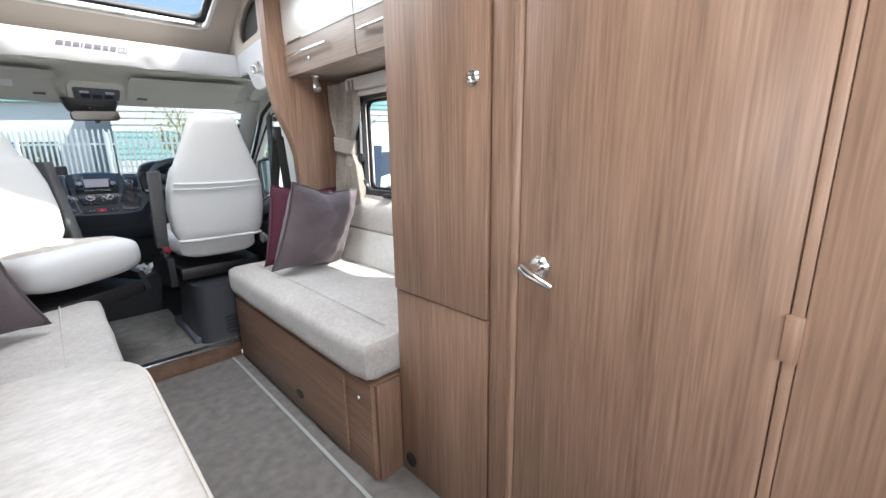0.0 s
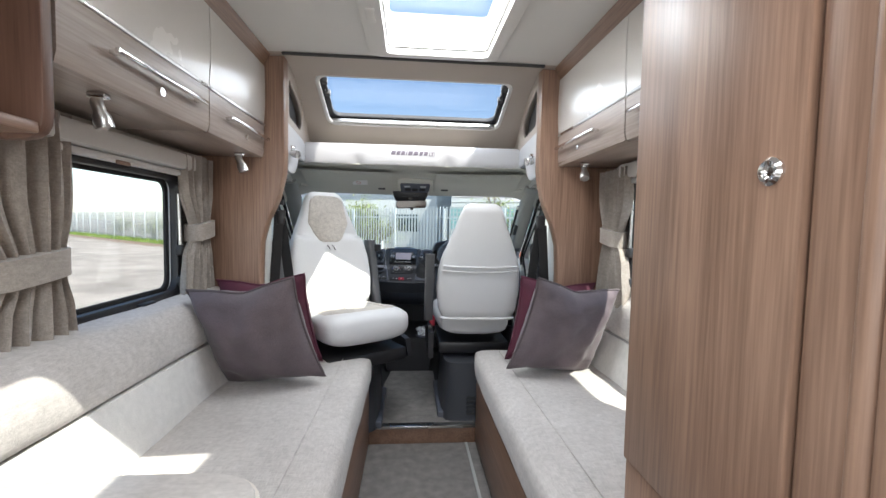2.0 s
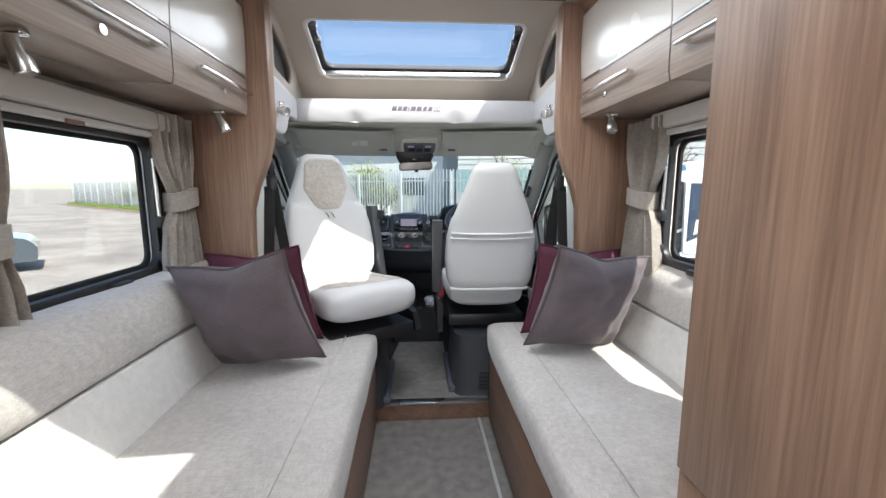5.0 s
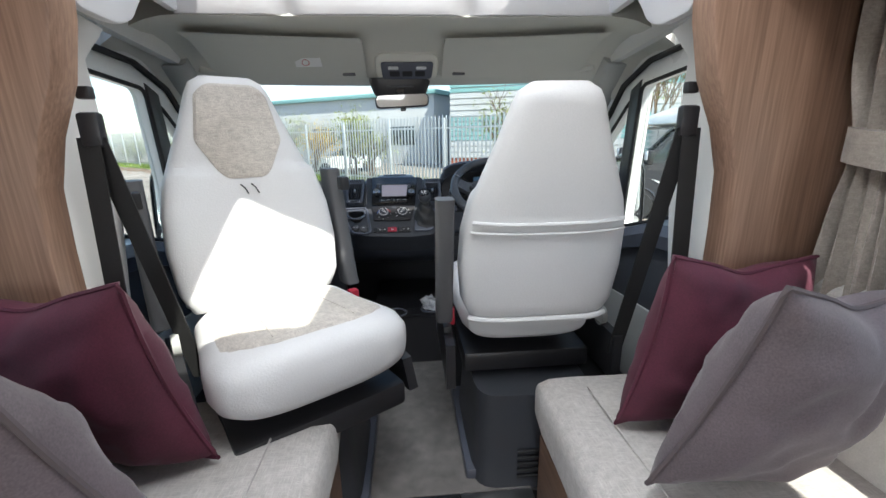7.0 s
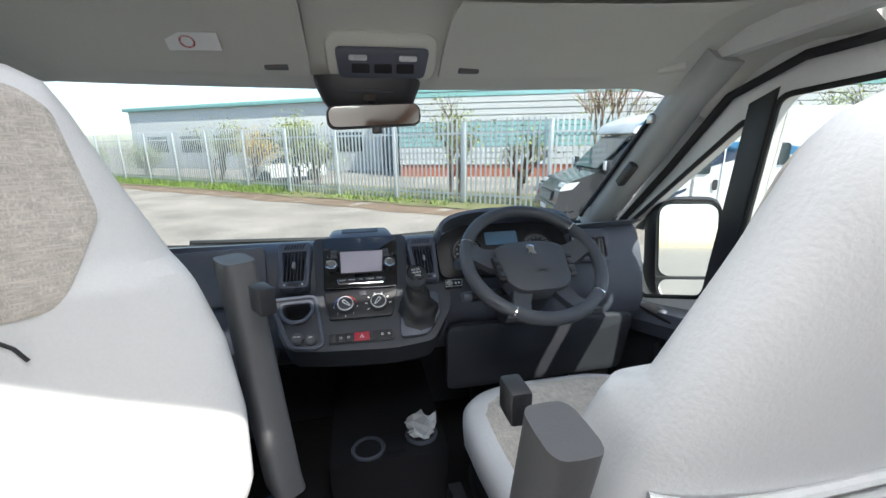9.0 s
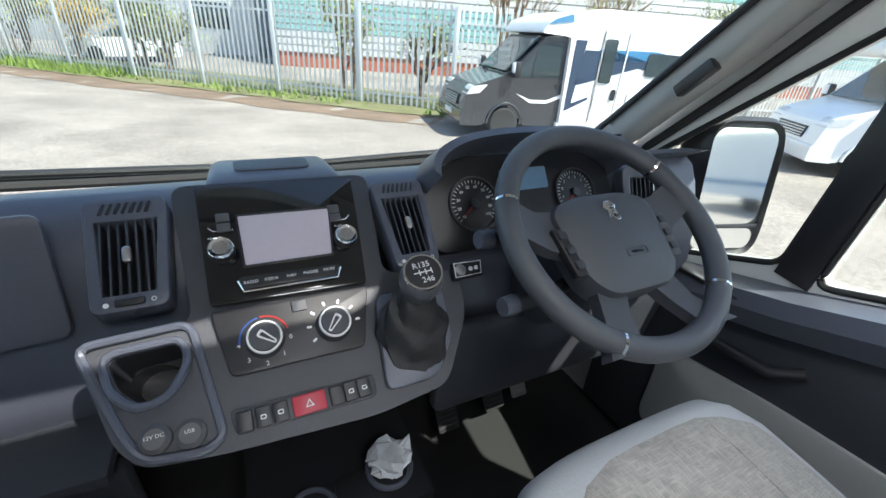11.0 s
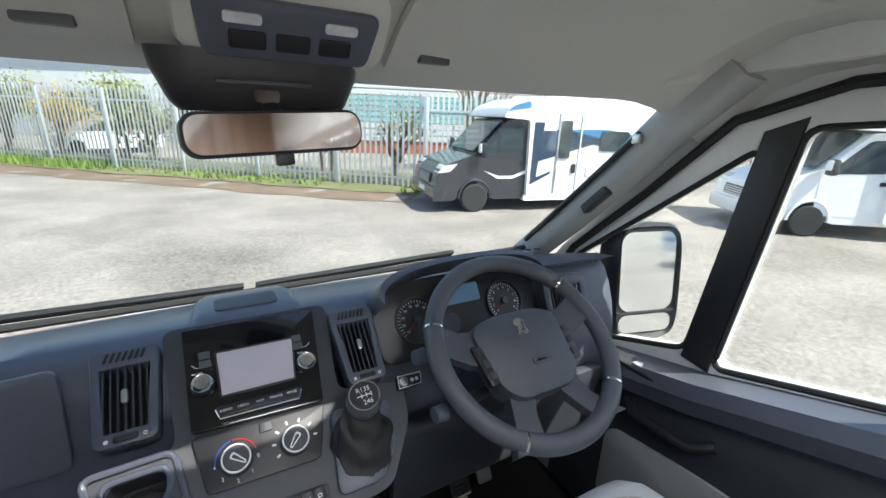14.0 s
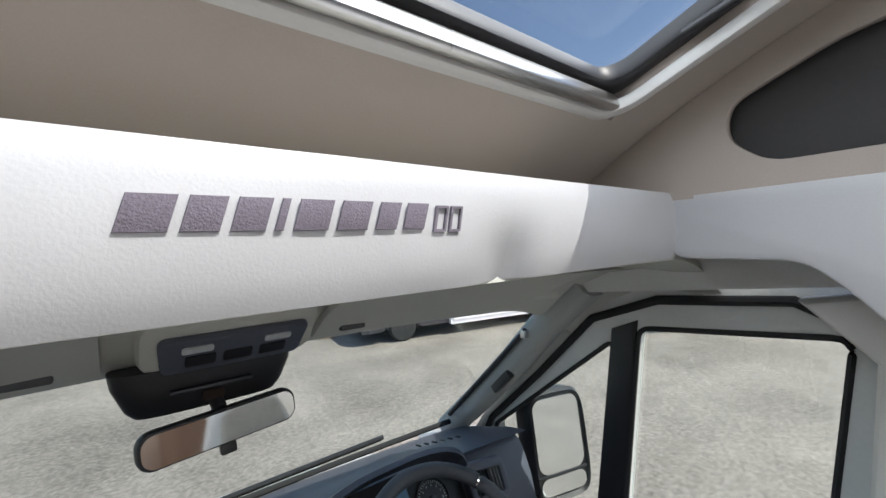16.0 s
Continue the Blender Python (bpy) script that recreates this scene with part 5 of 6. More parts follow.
for u, rr, num in ((-0.115, 0.046, True), (0.105, 0.046, False)):
    g = part("gauge", lathe([(0.0001, 0.002), (rr - 0.004, 0.002), (rr - 0.002, 0.006), (rr, 0.006), (rr + 0.001, 0.0), (0.0001, 0.0)], IM @ Matrix.Translation((u, 0.0, -0.002)), 36), BLACK, t)
    part("gauge_rim", tube([IM @ Vector((u + rr * math.cos(2 * math.pi * i / 36), rr * math.sin(2 * math.pi * i / 36), 0.004)) for i in range(36)], 0.0012, 6, True), GREYPLASTIC, g)
    for i in range(10):
        a = radians(220 - 260 * i / 9)
        part("lettering", words(str(10 * (i + 1)) if num else str(i), 0.0075, IM @ Matrix.Translation((u + 0.030 * math.cos(a), 0.030 * math.sin(a), 0.0006))), WHITE_INK, g)
    part("ticks", join(*[plate([(-0.0006, 0.036), (0.0006, 0.036), (0.0006, 0.0415), (-0.0006, 0.0415)], (), 0.0004, IM @ Matrix.Translation((u, 0, 0.0006)) @ Matrix.Rotation(radians(130 - 260 * i / 27), 4, "Z")) for i in range(28)]), WHITE_INK, g)
    part("needle", plate([(-0.0014, 0.0), (0.0014, 0.0), (0.0004, 0.032), (-0.0004, 0.032)], (), 0.001, IM @ Matrix.Translation((u, 0, 0.004)) @ Matrix.Rotation(radians(128), 4, "Z")), RED_INK, g)
    part("hub", lathe([(0.0001, 0.006), (0.008, 0.005), (0.009, 0.0), (0.0001, 0.0)], IM @ Matrix.Translation((u, 0, 0.002)), 18), DASH_LOW, g)
part("display", plate(rrect(-0.055, 0.045, 0.015, 0.055, 0.004), (), 0.003, IM @ at_z(0.0)), LCD, t, "blue grey display")
part("small_gauge", lathe([(0.0001, 0.002), (0.022, 0.002), (0.023, 0.0), (0.0001, 0.0)], IM @ Matrix.Translation((-0.04, -0.022, -0.001)), 24), DASH_LOW, t)
t = thing("side_vent", (0.63, 3.30, 0.86), "small side air vent at the end of the dashboard", "vent")
VM = axes((0.615, 3.288, 0.905), (1, -0.25, 0), (0, 0.40, 0.9))
part("housing", plate(rrect(-0.058, 0.058, -0.045, 0.055, 0.02), [rrect(-0.04, 0.04, -0.028, 0.030, 0.005)], 0.03, VM @ at_z(0.0), 0.005), DASH, t)
part("well", plate(rrect(-0.042, 0.042, -0.03, 0.032, 0.005), (), 0.003, VM @ at_z(-0.01)), BLACK, t)
for i in range(8):
    part("slat", box(-0.0012, 0.0012, -0.028, 0.030, -0.008, 0.010, 0.0005, 1, mx=VM @ Matrix.Translation((-0.034 + 0.0097 * i, 0, 0.0))), SATIN if i > 4 else DASH_LOW, t)
for i in range(6):
    part("demister_slot", box(-0.003, 0.003, -0.010, 0.010, -0.002, 0.002, 0.001, 1, mx=axes((0.50 + 0.018 * i, 3.43 - 0.012 * i, 0.988 + 0.003 * i), (1, 0, 0), (0, 1, -0.25))), BLACK, t)

# steering wheel
t = thing("steering_wheel", (0.358, 3.14, 0.9), "black leather steering wheel with chrome accents", "steering wheel")
WM = axes((0.358, 3.132, 0.921), (1, 0, 0), (0, 0.809, 0.588))
R = 0.172
part("rim", tube([WM @ Vector((R * math.cos(a), R * math.sin(a) * (0.97 if math.sin(a) < 0 else 1), 0.012)) for a in [2 * math.pi * i / 72 for i in range(72)]], 0.0165, 14, True), STEER, t)
for d in (157, 35, 238, 318):
    a = radians(d)
    p, q = Vector((R * math.cos(a - 0.012), R * math.sin(a - 0.012) * (0.97 if d > 180 else 1), 0.012)), Vector((R * math.cos(a + 0.012), R * math.sin(a + 0.012) * (0.97 if d > 180 else 1), 0.012))
    part("accent", tube([WM @ p, WM @ q], 0.0172, 16), CHROME, t, "chrome band")
hub = rounded([(-0.098, 0.048), (-0.05, 0.066), (0.05, 0.066), (0.098, 0.048), (0.085, -0.06), (0.055, -0.088), (-0.055, -0.088), (-0.085, -0.06)], 0.022)
hb = part("airbag_cover", loft([[WM @ Vector((p[0] * k, p[1] * k, h)) for p in hub] for k, h in ((1.0, -0.03), (1.02, -0.005), (0.97, 0.010), (0.80, 0.017))]), STEER, t)
part("crease", tube([WM @ Vector((a, b, 0.0145)) for a, b in ((-0.066, 0.012), (-0.056, -0.040), (-0.035, -0.058), (0.035, -0.058), (0.056, -0.040), (0.066, 0.012))], 0.0012, 6), BLACK, hb)
part("badge", plate(rounded([(-0.012, -0.016), (-0.004, -0.008), (0.004, -0.016), (0.012, -0.014), (0.008, 0.002), (0.013, 0.010), (0.004, 0.018), (-0.008, 0.016), (-0.013, 0.006), (-0.006, 0.002)], 0.003), (), 0.003, WM @ Matrix.Translation((0, 0.030, 0.0185)), 0.001), CHROME, hb, "chrome badge shape")
part("lettering", words("AIRBAG", 0.0068, WM @ Matrix.Translation((0.010, -0.035, 0.0176))), BLACK, hb)
part("label_border", plate(rrect(-0.009, 0.029, -0.041, -0.029, 0.003), [rrect(-0.0082, 0.0282, -0.0402, -0.0298, 0.003)], 0.0006, WM @ at_z(0.0174)), BLACK, hb)
for s in (-1, 1):
    part("spoke", loft([[WM @ Vector((s * x, y + w * c, z + 0.010 * e)) for c, e in ((-1, -1), (1, -1), (1, 1), (-1, 1))] for x, y, w, z in ((0.07, 0.012, 0.036, -0.008), (0.115, 0.022, 0.030, -0.006), (0.150, 0.040, 0.030, 0.004), (0.172, 0.048, 0.030, 0.010))]), STEER, t)
    part("lower_spoke", loft([[WM @ Vector((s * (x + w * c), y, z + 0.010 * e)) for c, e in ((-1, -1), (1, -1), (1, 1), (-1, 1))] for x, y, w, z in ((0.045, -0.07, 0.026, -0.012), (0.062, -0.110, 0.022, -0.008), (0.080, -0.145, 0.026, 0.004), (0.088, -0.158, 0.030, 0.010))]), STEER, t)
    pod = part("switch_pod", plate(rounded([(s * 0.088, 0.018), (s * 0.108, 0.022), (s * 0.100, -0.052), (s * 0.080, -0.052)], 0.006), (), 0.014, WM @ at_z(0.004), 0.003), GREYPLASTIC if s > 0 else BLACK, t)
    for k in range(3):
        part("switch", plate(rrect(s * 0.0965 - 0.007 - k * 0.003 * s, s * 0.0965 + 0.007 - k * 0.003 * s, 0.002 - 0.022 * k, 0.014 - 0.022 * k, 0.003), (), 0.004, WM @ at_z(0.0125), 0.001), DASH_LOW, pod)
part("column_shroud", loft([[WM @ Vector((p[0], p[1] - 0.01, h)) for p in squircle(a, b, 3, 24)] for h, a, b in ((-0.02, 0.065, 0.055), (-0.10, 0.07, 0.06), (-0.20, 0.06, 0.055))]), DASH_LOW, t)
for v, z in ((0.045, -0.055), (-0.05, -0.06)):
    st = part("stalk", tube([WM @ Vector((-0.05, v * 0.7, z)), WM @ Vector((-0.135, v, z + 0.008)), WM @ Vector((-0.165, v * 1.02, z + 0.010))], [0.010, 0.012, 0.0135], 12), BLACK, t)
    part("stalk_end", tube([WM @ Vector((-0.166, v * 1.02, z + 0.010)), WM @ Vector((-0.186, v * 1.03, z + 0.012))], [0.0145, 0.0125], 14), DASH, st)

# lower console and pedals
t = thing("cup_console", (0.0, 3.4, 0.09), "black floor console with cup holders", "console")
part("body", loft([[(x0, 3.22, z), (x1, 3.22, z), (x1, 3.76, z), (x0, 3.76, z)] for x0, x1, z in ((-0.17, 0.13, 0.10), (-0.19, 0.15, 0.25), (-0.19, 0.155, 0.33))]), BLACK, t)
for u, v, r in ((0.085, 3.30, 0.045), (-0.08, 3.27, 0.045)):
    part("cup_rim", tube([(u + r * math.cos(2 * math.pi * i / 28), v + r * math.sin(2 * math.pi * i / 28), 0.336) for i in range(28)], 0.006, 8, True), DASH, t)
    part("cup_floor", plate(ring((u, v), r - 0.004), (), 0.003, at_z(0.3335)), BLACK, t)
part("coin_tray", plate(rrect(-0.03, 0.035, 3.24, 3.32, 0.012), (), 0.004, at_z(0.333), 0.001), BLACK, t)
t = thing("plastic_bag", (0.085, 3.30, 0.337), "crumpled clear plastic bag in the cup holder", "bag")
rows = []
for k in range(7):
    f = k / 6
    rows.append([(0.085 + math.cos(a) * (0.03 + 0.012 * f) * (1 + 0.35 * math.sin(5 * a + 3 * k)), 3.30 + math.sin(a) * (0.026 + 0.01 * f) * (1 + 0.3 * math.sin(4 * a - 2 * k)), 0.337 + 0.05 * f + 0.012 * math.sin(6 * a + k) * f) for a in [2 * math.pi * i / 18 for i in range(18)]])
part("film", loft(rows), CLEAR, t, smooth=False)
for x, z, w, h in ((0.575, 0.195, 0.026, 0.05), (0.49, 0.165, 0.034, 0.042), (0.335, 0.14, 0.034, 0.042)):
    t = thing("pedal", (x, 3.5, 0.09), "ribbed metal foot pedal" if x > 0.55 else "black rubber foot pedal", "pedal", "pedals")
    pm = axes((x, 3.50, z + 0.02), (1, 0, 0), (0, 0.55, 0.83))
    part("pad", plate(rrect(-w, w, -h, h, 0.008), (), 0.012, pm, 0.003), PEDAL if x > 0.55 else RUBBER, t)
    for k in range(6):
        part("rib", box(-w * 0.85, w * 0.85, -0.0022, 0.0022, 0.006, 0.009, 0.001, 1, mx=pm @ Matrix.Translation((0, -h * 0.8 + h * 0.32 * k, 0))), PEDAL if x > 0.55 else BLACK, t)
    part("arm", tube([(x, 3.52, z + 0.03), (x, 3.66, z + 0.16), (x, 3.72, 0.46)], 0.009), BLACK, t)


# ---- cab seats
def cab_seat():
    """A captain's chair facing +y, about the middle of its cushion; z from the cab floor."""
    t = thing("captain_chair", (0, 0, 0), "white leatherette cab seat with beige cloth inserts and folded armrests", "seat", "cab seats")
    pan = ((-0.250, 0.153, 0.485, 0.568), (-0.235, 0.184, 0.470, 0.593), (-0.180, 0.203, 0.465, 0.606), (-0.050, 0.211, 0.465, 0.612), (0.040, 0.221, 0.465, 0.620), (0.110, 0.225, 0.467, 0.626), (0.155, 0.216, 0.470, 0.622), (0.185, 0.194, 0.480, 0.608), (0.200, 0.144, 0.500, 0.580))
    part("seat", loft([[(p[0], y, (z0 + z1) / 2 + p[1]) for p in squircle(hx, (z1 - z0) / 2, 3.2, 44)] for y, hx, z0, z1 in pan]), SEAT_WHITE, t)

    def top(x, y):
        for a, b in zip(pan, pan[1:]):
            if a[0] <= y <= b[0]:
                k = (y - a[0]) / (b[0] - a[0])
                hx, z0, z1 = [a[i] + (b[i] - a[i]) * k for i in (1, 2, 3)]
                return (z0 + z1) / 2 + (z1 - z0) / 2 * max(0.0, 1 - (abs(x) / hx) ** 3.2) ** (1 / 3.2)
        return 0.55
    bm, n = bmesh.new(), 16
    for lift in (0.005, -0.004):
        g = []
        for j in range(n + 1):
            v = j / n
            y = -0.215 + 0.375 * v
            w = 0.148 + 0.040 * math.sin(math.pi * 0.5 * min(1, v / 0.7)) - 0.12 * max(0, (v - 0.82) / 0.18) ** 2
            g.append([bm.verts.new((w * (2 * i / n - 1), y, top(w * (2 * i / n - 1), y) + lift - (0.006 if abs(2 * i / n - 1) == 1 or j in (0, n) else 0))) for i in range(n + 1)])
        for j in range(n):
            for i in range(n):
                bm.faces.new((g[j][i], g[j][i + 1], g[j + 1][i + 1], g[j + 1][i]))
    part("seat_insert", bm, SEAT_CLOTH, t, "beige cloth insert")
    for x in (-0.07, 0.07):
        part("seam", tube([(x * (1 + 0.3 * k / 10), -0.2 + 0.033 * k, top(x, -0.2 + 0.033 * k) + 0.005) for k in range(11)], 0.0016, 6), SEAT_CLOTH, t)

    def back(f):
        z = 0.578 + 0.612 * f
        y = -0.285 - 0.12 * f
        tab = ((0, 0.19), (0.08, 0.213), (0.25, 0.222), (0.42, 0.216), (0.55, 0.198), (0.68, 0.166), (0.80, 0.136), (0.92, 0.110), (0.98, 0.092), (1, 0.066))
        for (a, wa), (b, wb) in zip(tab, tab[1:]):
            if a <= f <= b:
                k = (f - a) / (b - a)
                w = wa + (wb - wa) * k
        th = 0.062 - 0.018 * f
        if f > 0.95:
            th *= 1 - 0.55 * (f - 0.95) / 0.05
        if f < 0.04:
            th *= 0.7 + 0.3 * f / 0.04
        return z, y, w, th
    rows = []
    for i in range(37):
        z, y, w, th = back(i / 36)
        rows.append([(p[0], y + p[1] + (0.045 * (abs(p[0]) / 0.22) ** 2 if p[1] > 0 and i < 22 else 0), z) for p in squircle(w, th, 3.0, 44)])
    br = part("backrest", loft(rows), SEAT_WHITE, t)
    for f, m, nm in ((0.47, SEAT_WHITE, "pocket_welt"), (0.43, SEAT_WHITE, "pocket_edge")):
        z, y, w, th = back(f)
        part(nm, tube([(w * 0.93 * k / 8, y - th - 0.004 + 0.02 * abs(k / 8) ** 6, z - 0.006 * (1 - (k / 8) ** 2)) for k in range(-8, 9)], 0.006 if f > 0.45 else 0.004, 8), m, br)
    part("hem", tube([(0.195 * k / 8, back(0.0)[1] - 0.058 + 0.03 * abs(k / 8) ** 6, 0.58) for k in range(-8, 9)], 0.009, 8), SEAT_WHITE, br)
    hd = [(-0.068, 0.585), (-0.112, 0.72), (-0.092, 0.92), (-0.06, 0.965), (0.06, 0.965), (0.092, 0.92), (0.112, 0.72), (0.068, 0.585), (0.048, 0.555), (-0.048, 0.555)]
    hd = rounded(hd, 0.02)
    bm = plate(hd, (), 0.001, None)
    rows = []
    for k, o in ((1.0, -0.006), (1.0, 0.004), (0.94, 0.008)):
        r = []
        for a, f in hd:
            cx, cf = a * k, 0.76 + (f - 0.76) * k
            z, y, w, th = back(max(0, min(1, cf)))
            q = min(0.99, abs(cx) / w)
            r.append((cx, y + th * (1 - q ** 3.0) ** (1 / 3.0) + o, z))
        rows.append(r)
    bm.free()
    part("headrest_insert", loft(rows), SEAT_CLOTH, br, "beige cloth headrest insert")
    for s in (-1, 1):
        part("monogram", tube([(s * 0.014 - 0.008, back(0.5)[1] + 0.064, 0.875), (s * 0.014, back(0.5)[1] + 0.063, 0.892), (s * 0.014 + 0.010, back(0.5)[1] + 0.062, 0.902)], 0.0022, 6), BLACK, br)
        a = part("armrest", loft([[(s * 0.262 + p[0], -0.30 + dy + p[1], z) for p in squircle(0.024, 0.036, 4, 20)] for z, dy in ((0.56, 0.04), (0.58, 0.03), (0.90, -0.045), (0.925, -0.05))]), GREYPLASTIC, t, "dark grey folded armrest")
        part("armrest_hinge", box(s * 0.262 - 0.012, s * 0.262 + 0.012, -0.27, -0.23, 0.865, 0.905, 0.004), BLACK, a)
        part("side_cover", loft([[(s * (0.235 + 0.0), y, z) for y, z in ((-0.32, 0.36), (0.13, 0.36), (0.10, 0.44), (-0.20, 0.50), (-0.32, 0.50))], [(s * 0.262, y, z) for y, z in ((-0.32, 0.36), (0.13, 0.36), (0.10, 0.44), (-0.20, 0.50), (-0.32, 0.50))]]), BLACK, t)
    part("swivel", box(-0.20, 0.20, -0.24, 0.17, 0.36, 0.425, 0.012), BLACK, t)
    part("buckle", box(-0.252, -0.222, -0.20, -0.17, 0.505, 0.56, 0.006), RED_BTN, t, "red belt buckle")
    part("buckle_stalk", box(-0.262, -0.236, -0.24, -0.15, 0.40, 0.52, 0.006), BLACK, t)
    part("adjuster", lathe([(0.0001, 0.02), (0.028, 0.018), (0.032, 0.0), (0.0001, 0.0)], axes((0.235, -0.21, 0.52), (0, 1, 0), (0, 0, 1))), CABTRIM, t)
    return t


seat = cab_seat()
seat.matrix_basis = pose(0.35, 2.82, 0.065)
copy_thing(seat, pose(-0.30, 2.45, 0.07, 0, 0, 213) @ Matrix.Scale(1.05, 4))
# the driver seat keeps its inner armrest only
for ob in [c for c in seat.children if c.name.startswith("armrest") and c.data.vertices[0].co.x > 0]:
    for c in list(ob.children):
        bpy.data.objects.remove(c)
    bpy.data.objects.remove(ob)
for x, y, lab in ((0.355, 2.70, "black metal seat pedestal under the driver seat"), (-0.36, 2.60, "black metal seat pedestal under the passenger seat")):
    t = thing("seat_pedestal", (x, y, 0.09), lab, "pedestal")
    part("box", loft([[(x + p[0] * k, y + p[1] * k, z) for p in squircle(0.19, 0.24, 6, 24)] for k, z in ((1.02, 0.0895), (1.0, 0.14), (0.94, 0.30), (0.94, 0.405 if x > 0 else 0.43))]), DASH_LOW, t)
    for k in range(5):
        part("louvre", box(x - 0.06, x + 0.06, y - 0.248, y - 0.238, 0.13 + 0.022 * k, 0.14 + 0.022 * k, 0.003), BLACK, t)
    part("skirt", box(x - 0.21, x + 0.21, y - 0.20, y + 0.26, 0.0885, 0.13, 0.01), DASH, t)


# ---- wing mirrors
for s in (-1, 1):
    t = thing("wing_mirror", (s * 1.03, 3.33, 0.68), "black wing mirror with a small lower glass", "mirror", "wing mirrors")
    m = axes((s * 0.995, 3.335, 0.86), (1, -0.28 * s, 0), (0, 0.13, 1))
    sh = squircle(0.112, 0.178, 5, 36)
    part("housing", loft([[m @ Vector((p[0] * k, p[1] * k, h)) for p in sh] for k, h in ((0.90, 0.011), (0.95, 0.024), (1.0, 0.012), (0.97, -0.06), (0.75, -0.10))]), BLACK, t)
    part("mirror_glass", plate(rrect(-0.092, 0.092, -0.085, 0.152, 0.035), (), 0.003, m @ at_z(0.014)), MIRROR, t)
    part("lower_glass", plate(rrect(-0.090, 0.090, -0.152, -0.097, 0.025), (), 0.003, m @ at_z(0.014)), MIRROR, t)
    part("divider", box(-0.10, 0.10, -0.096, -0.086, 0.008, 0.018, 0.003, mx=m), BLACK, t)
    part("arm", loft([[(s * x, y, z + q) for y, q in ((3.36, -0.05), (3.42, -0.05), (3.42, 0.05), (3.36, 0.05))] for x, z in ((0.91, 0.80), (1.0, 0.83))]), BLACK, t)
setting("outer_corner", box(-1.03, -0.81, 2.26, 2.40, 1.5, 1.98, 0.01), DOORPAINT, "white outer corner of the motorhome body", "wall")
setting("outer_corner", box(0.81, 1.03, 2.26, 2.40, 1.5, 1.98, 0.01), DOORPAINT, "white outer corner of the motorhome body", "wall")
for s in (-1, 1):
    setting("wall_luton_outer", plate([(2.36, 1.47), (3.10, 1.40), (3.18, 1.54), (2.80, 1.80), (2.36, 1.97)], (), 0.03, at_x(s * 0.80)), DOORPAINT, "white outer side of the luton", "wall")
    setting("wall_bulkhead", box(min(s * 0.86, s * 1.02), max(s * 0.86, s * 1.02), 2.362, 2.385, -0.1, 1.5, 0), WALLPAPER, "bulkhead beside the cab door", "wall")


# ---- yard outside
def out(x, y):
    """Places in the yard, spread from the cab."""
    return -0.1 + 1.11 * (x + 0.1), 2.8 + 1.11 * (y - 2.8)


def noisy_sheet(name, x0, x1, y0, y1, z, m, label, cat):
    bm = bmesh.new()
    vs = [bm.verts.new(p) for p in ((x0, y0, z), (x1, y0, z), (x1, y1, z), (x0, y1, z))]
    bm.faces.new(vs)
    return setting(name, bm, m, label, cat, False)


noisy_sheet("ground", -600, 600, -600, 600, GROUND, GRAVEL, "pale worn gravel and tarmac yard", "ground")
FA, FB, FC = Vector(out(-40, 51.9)), Vector(out(5.0, 12.55)), Vector(out(22.0, 9.6))
fdir = (FB - FA).normalized()
fn = Vector((fdir.y, -fdir.x)) * -1
if fn.y < 0:
    fn = -fn
rnd = random.Random(7)


def strip(name, offs, m, label, cat, z, n=160, rise=0.0):
    """A ragged strip along the fence between two offsets from it."""
    bm = bmesh.new()
    rows = []
    for i in range(n + 1):
        p = FA.lerp(FB, i / n) if i <= n else FB
        a = offs[0] + 0.5 * noise.noise(Vector((i * 0.21, 1, 0)))
        row = []
        for k in range(5):
            f = k / 4
            o = a + (offs[1] - a) * f
            q = p + fn * o
            row.append(bm.verts.new((q.x, q.y, GROUND + z + rise * math.sin(math.pi * min(1, f * 1.2) * 0.5) + (0.04 * noise.noise(Vector((i * 0.5, k, 5))) if 0 < k < 4 else 0))))
        rows.append(row)
    for r0, r1 in zip(rows, rows[1:]):
        for k in range(4):
            bm.faces.new((r0[k], r1[k], r1[k + 1], r0[k + 1]))
    return tagged(obj(name, bm, m), label, cat, kind="structure")


strip("dirt_strip", (-2.1, -0.6), DIRT, "brown mossy dirt along the yard edge", "dirt", 0.010)
strip("verge", (-0.9, 2.5), SOIL, "rough earth verge under the fence", "verge", 0.03, rise=0.12)
# grass blades on the verge
bm = bmesh.new()
for i in range(20000):
    f = rnd.random()
    p = FA.lerp(FB, f)
    dens = noise.noise(Vector((p.x * 0.35, 3, 0))) + (0.6 if p.x < -3 else -0.1)
    if rnd.random() > 0.45 + dens:
        continue
    q = p + fn * rnd.uniform(-0.75, 1.2)
    h = rnd.uniform(0.08, 0.28) * (1.3 if p.x < -3 else 0.8)
    a = rnd.uniform(0, math.pi)
    w = rnd.uniform(0.02, 0.05)
    dx, dy = math.cos(a) * w, math.sin(a) * w
    lx, ly = rnd.uniform(-0.1, 0.1), rnd.uniform(-0.1, 0.1)
    z = GROUND + 0.04
    bm.faces.new([bm.verts.new(v) for v in ((q.x - dx, q.y - dy, z), (q.x + dx, q.y + dy, z), (q.x + lx, q.y + ly, z + h))])
tagged(obj("grass", bm, GRASS, False), "tufts of spring grass along the fence", "grass", kind="stuff")

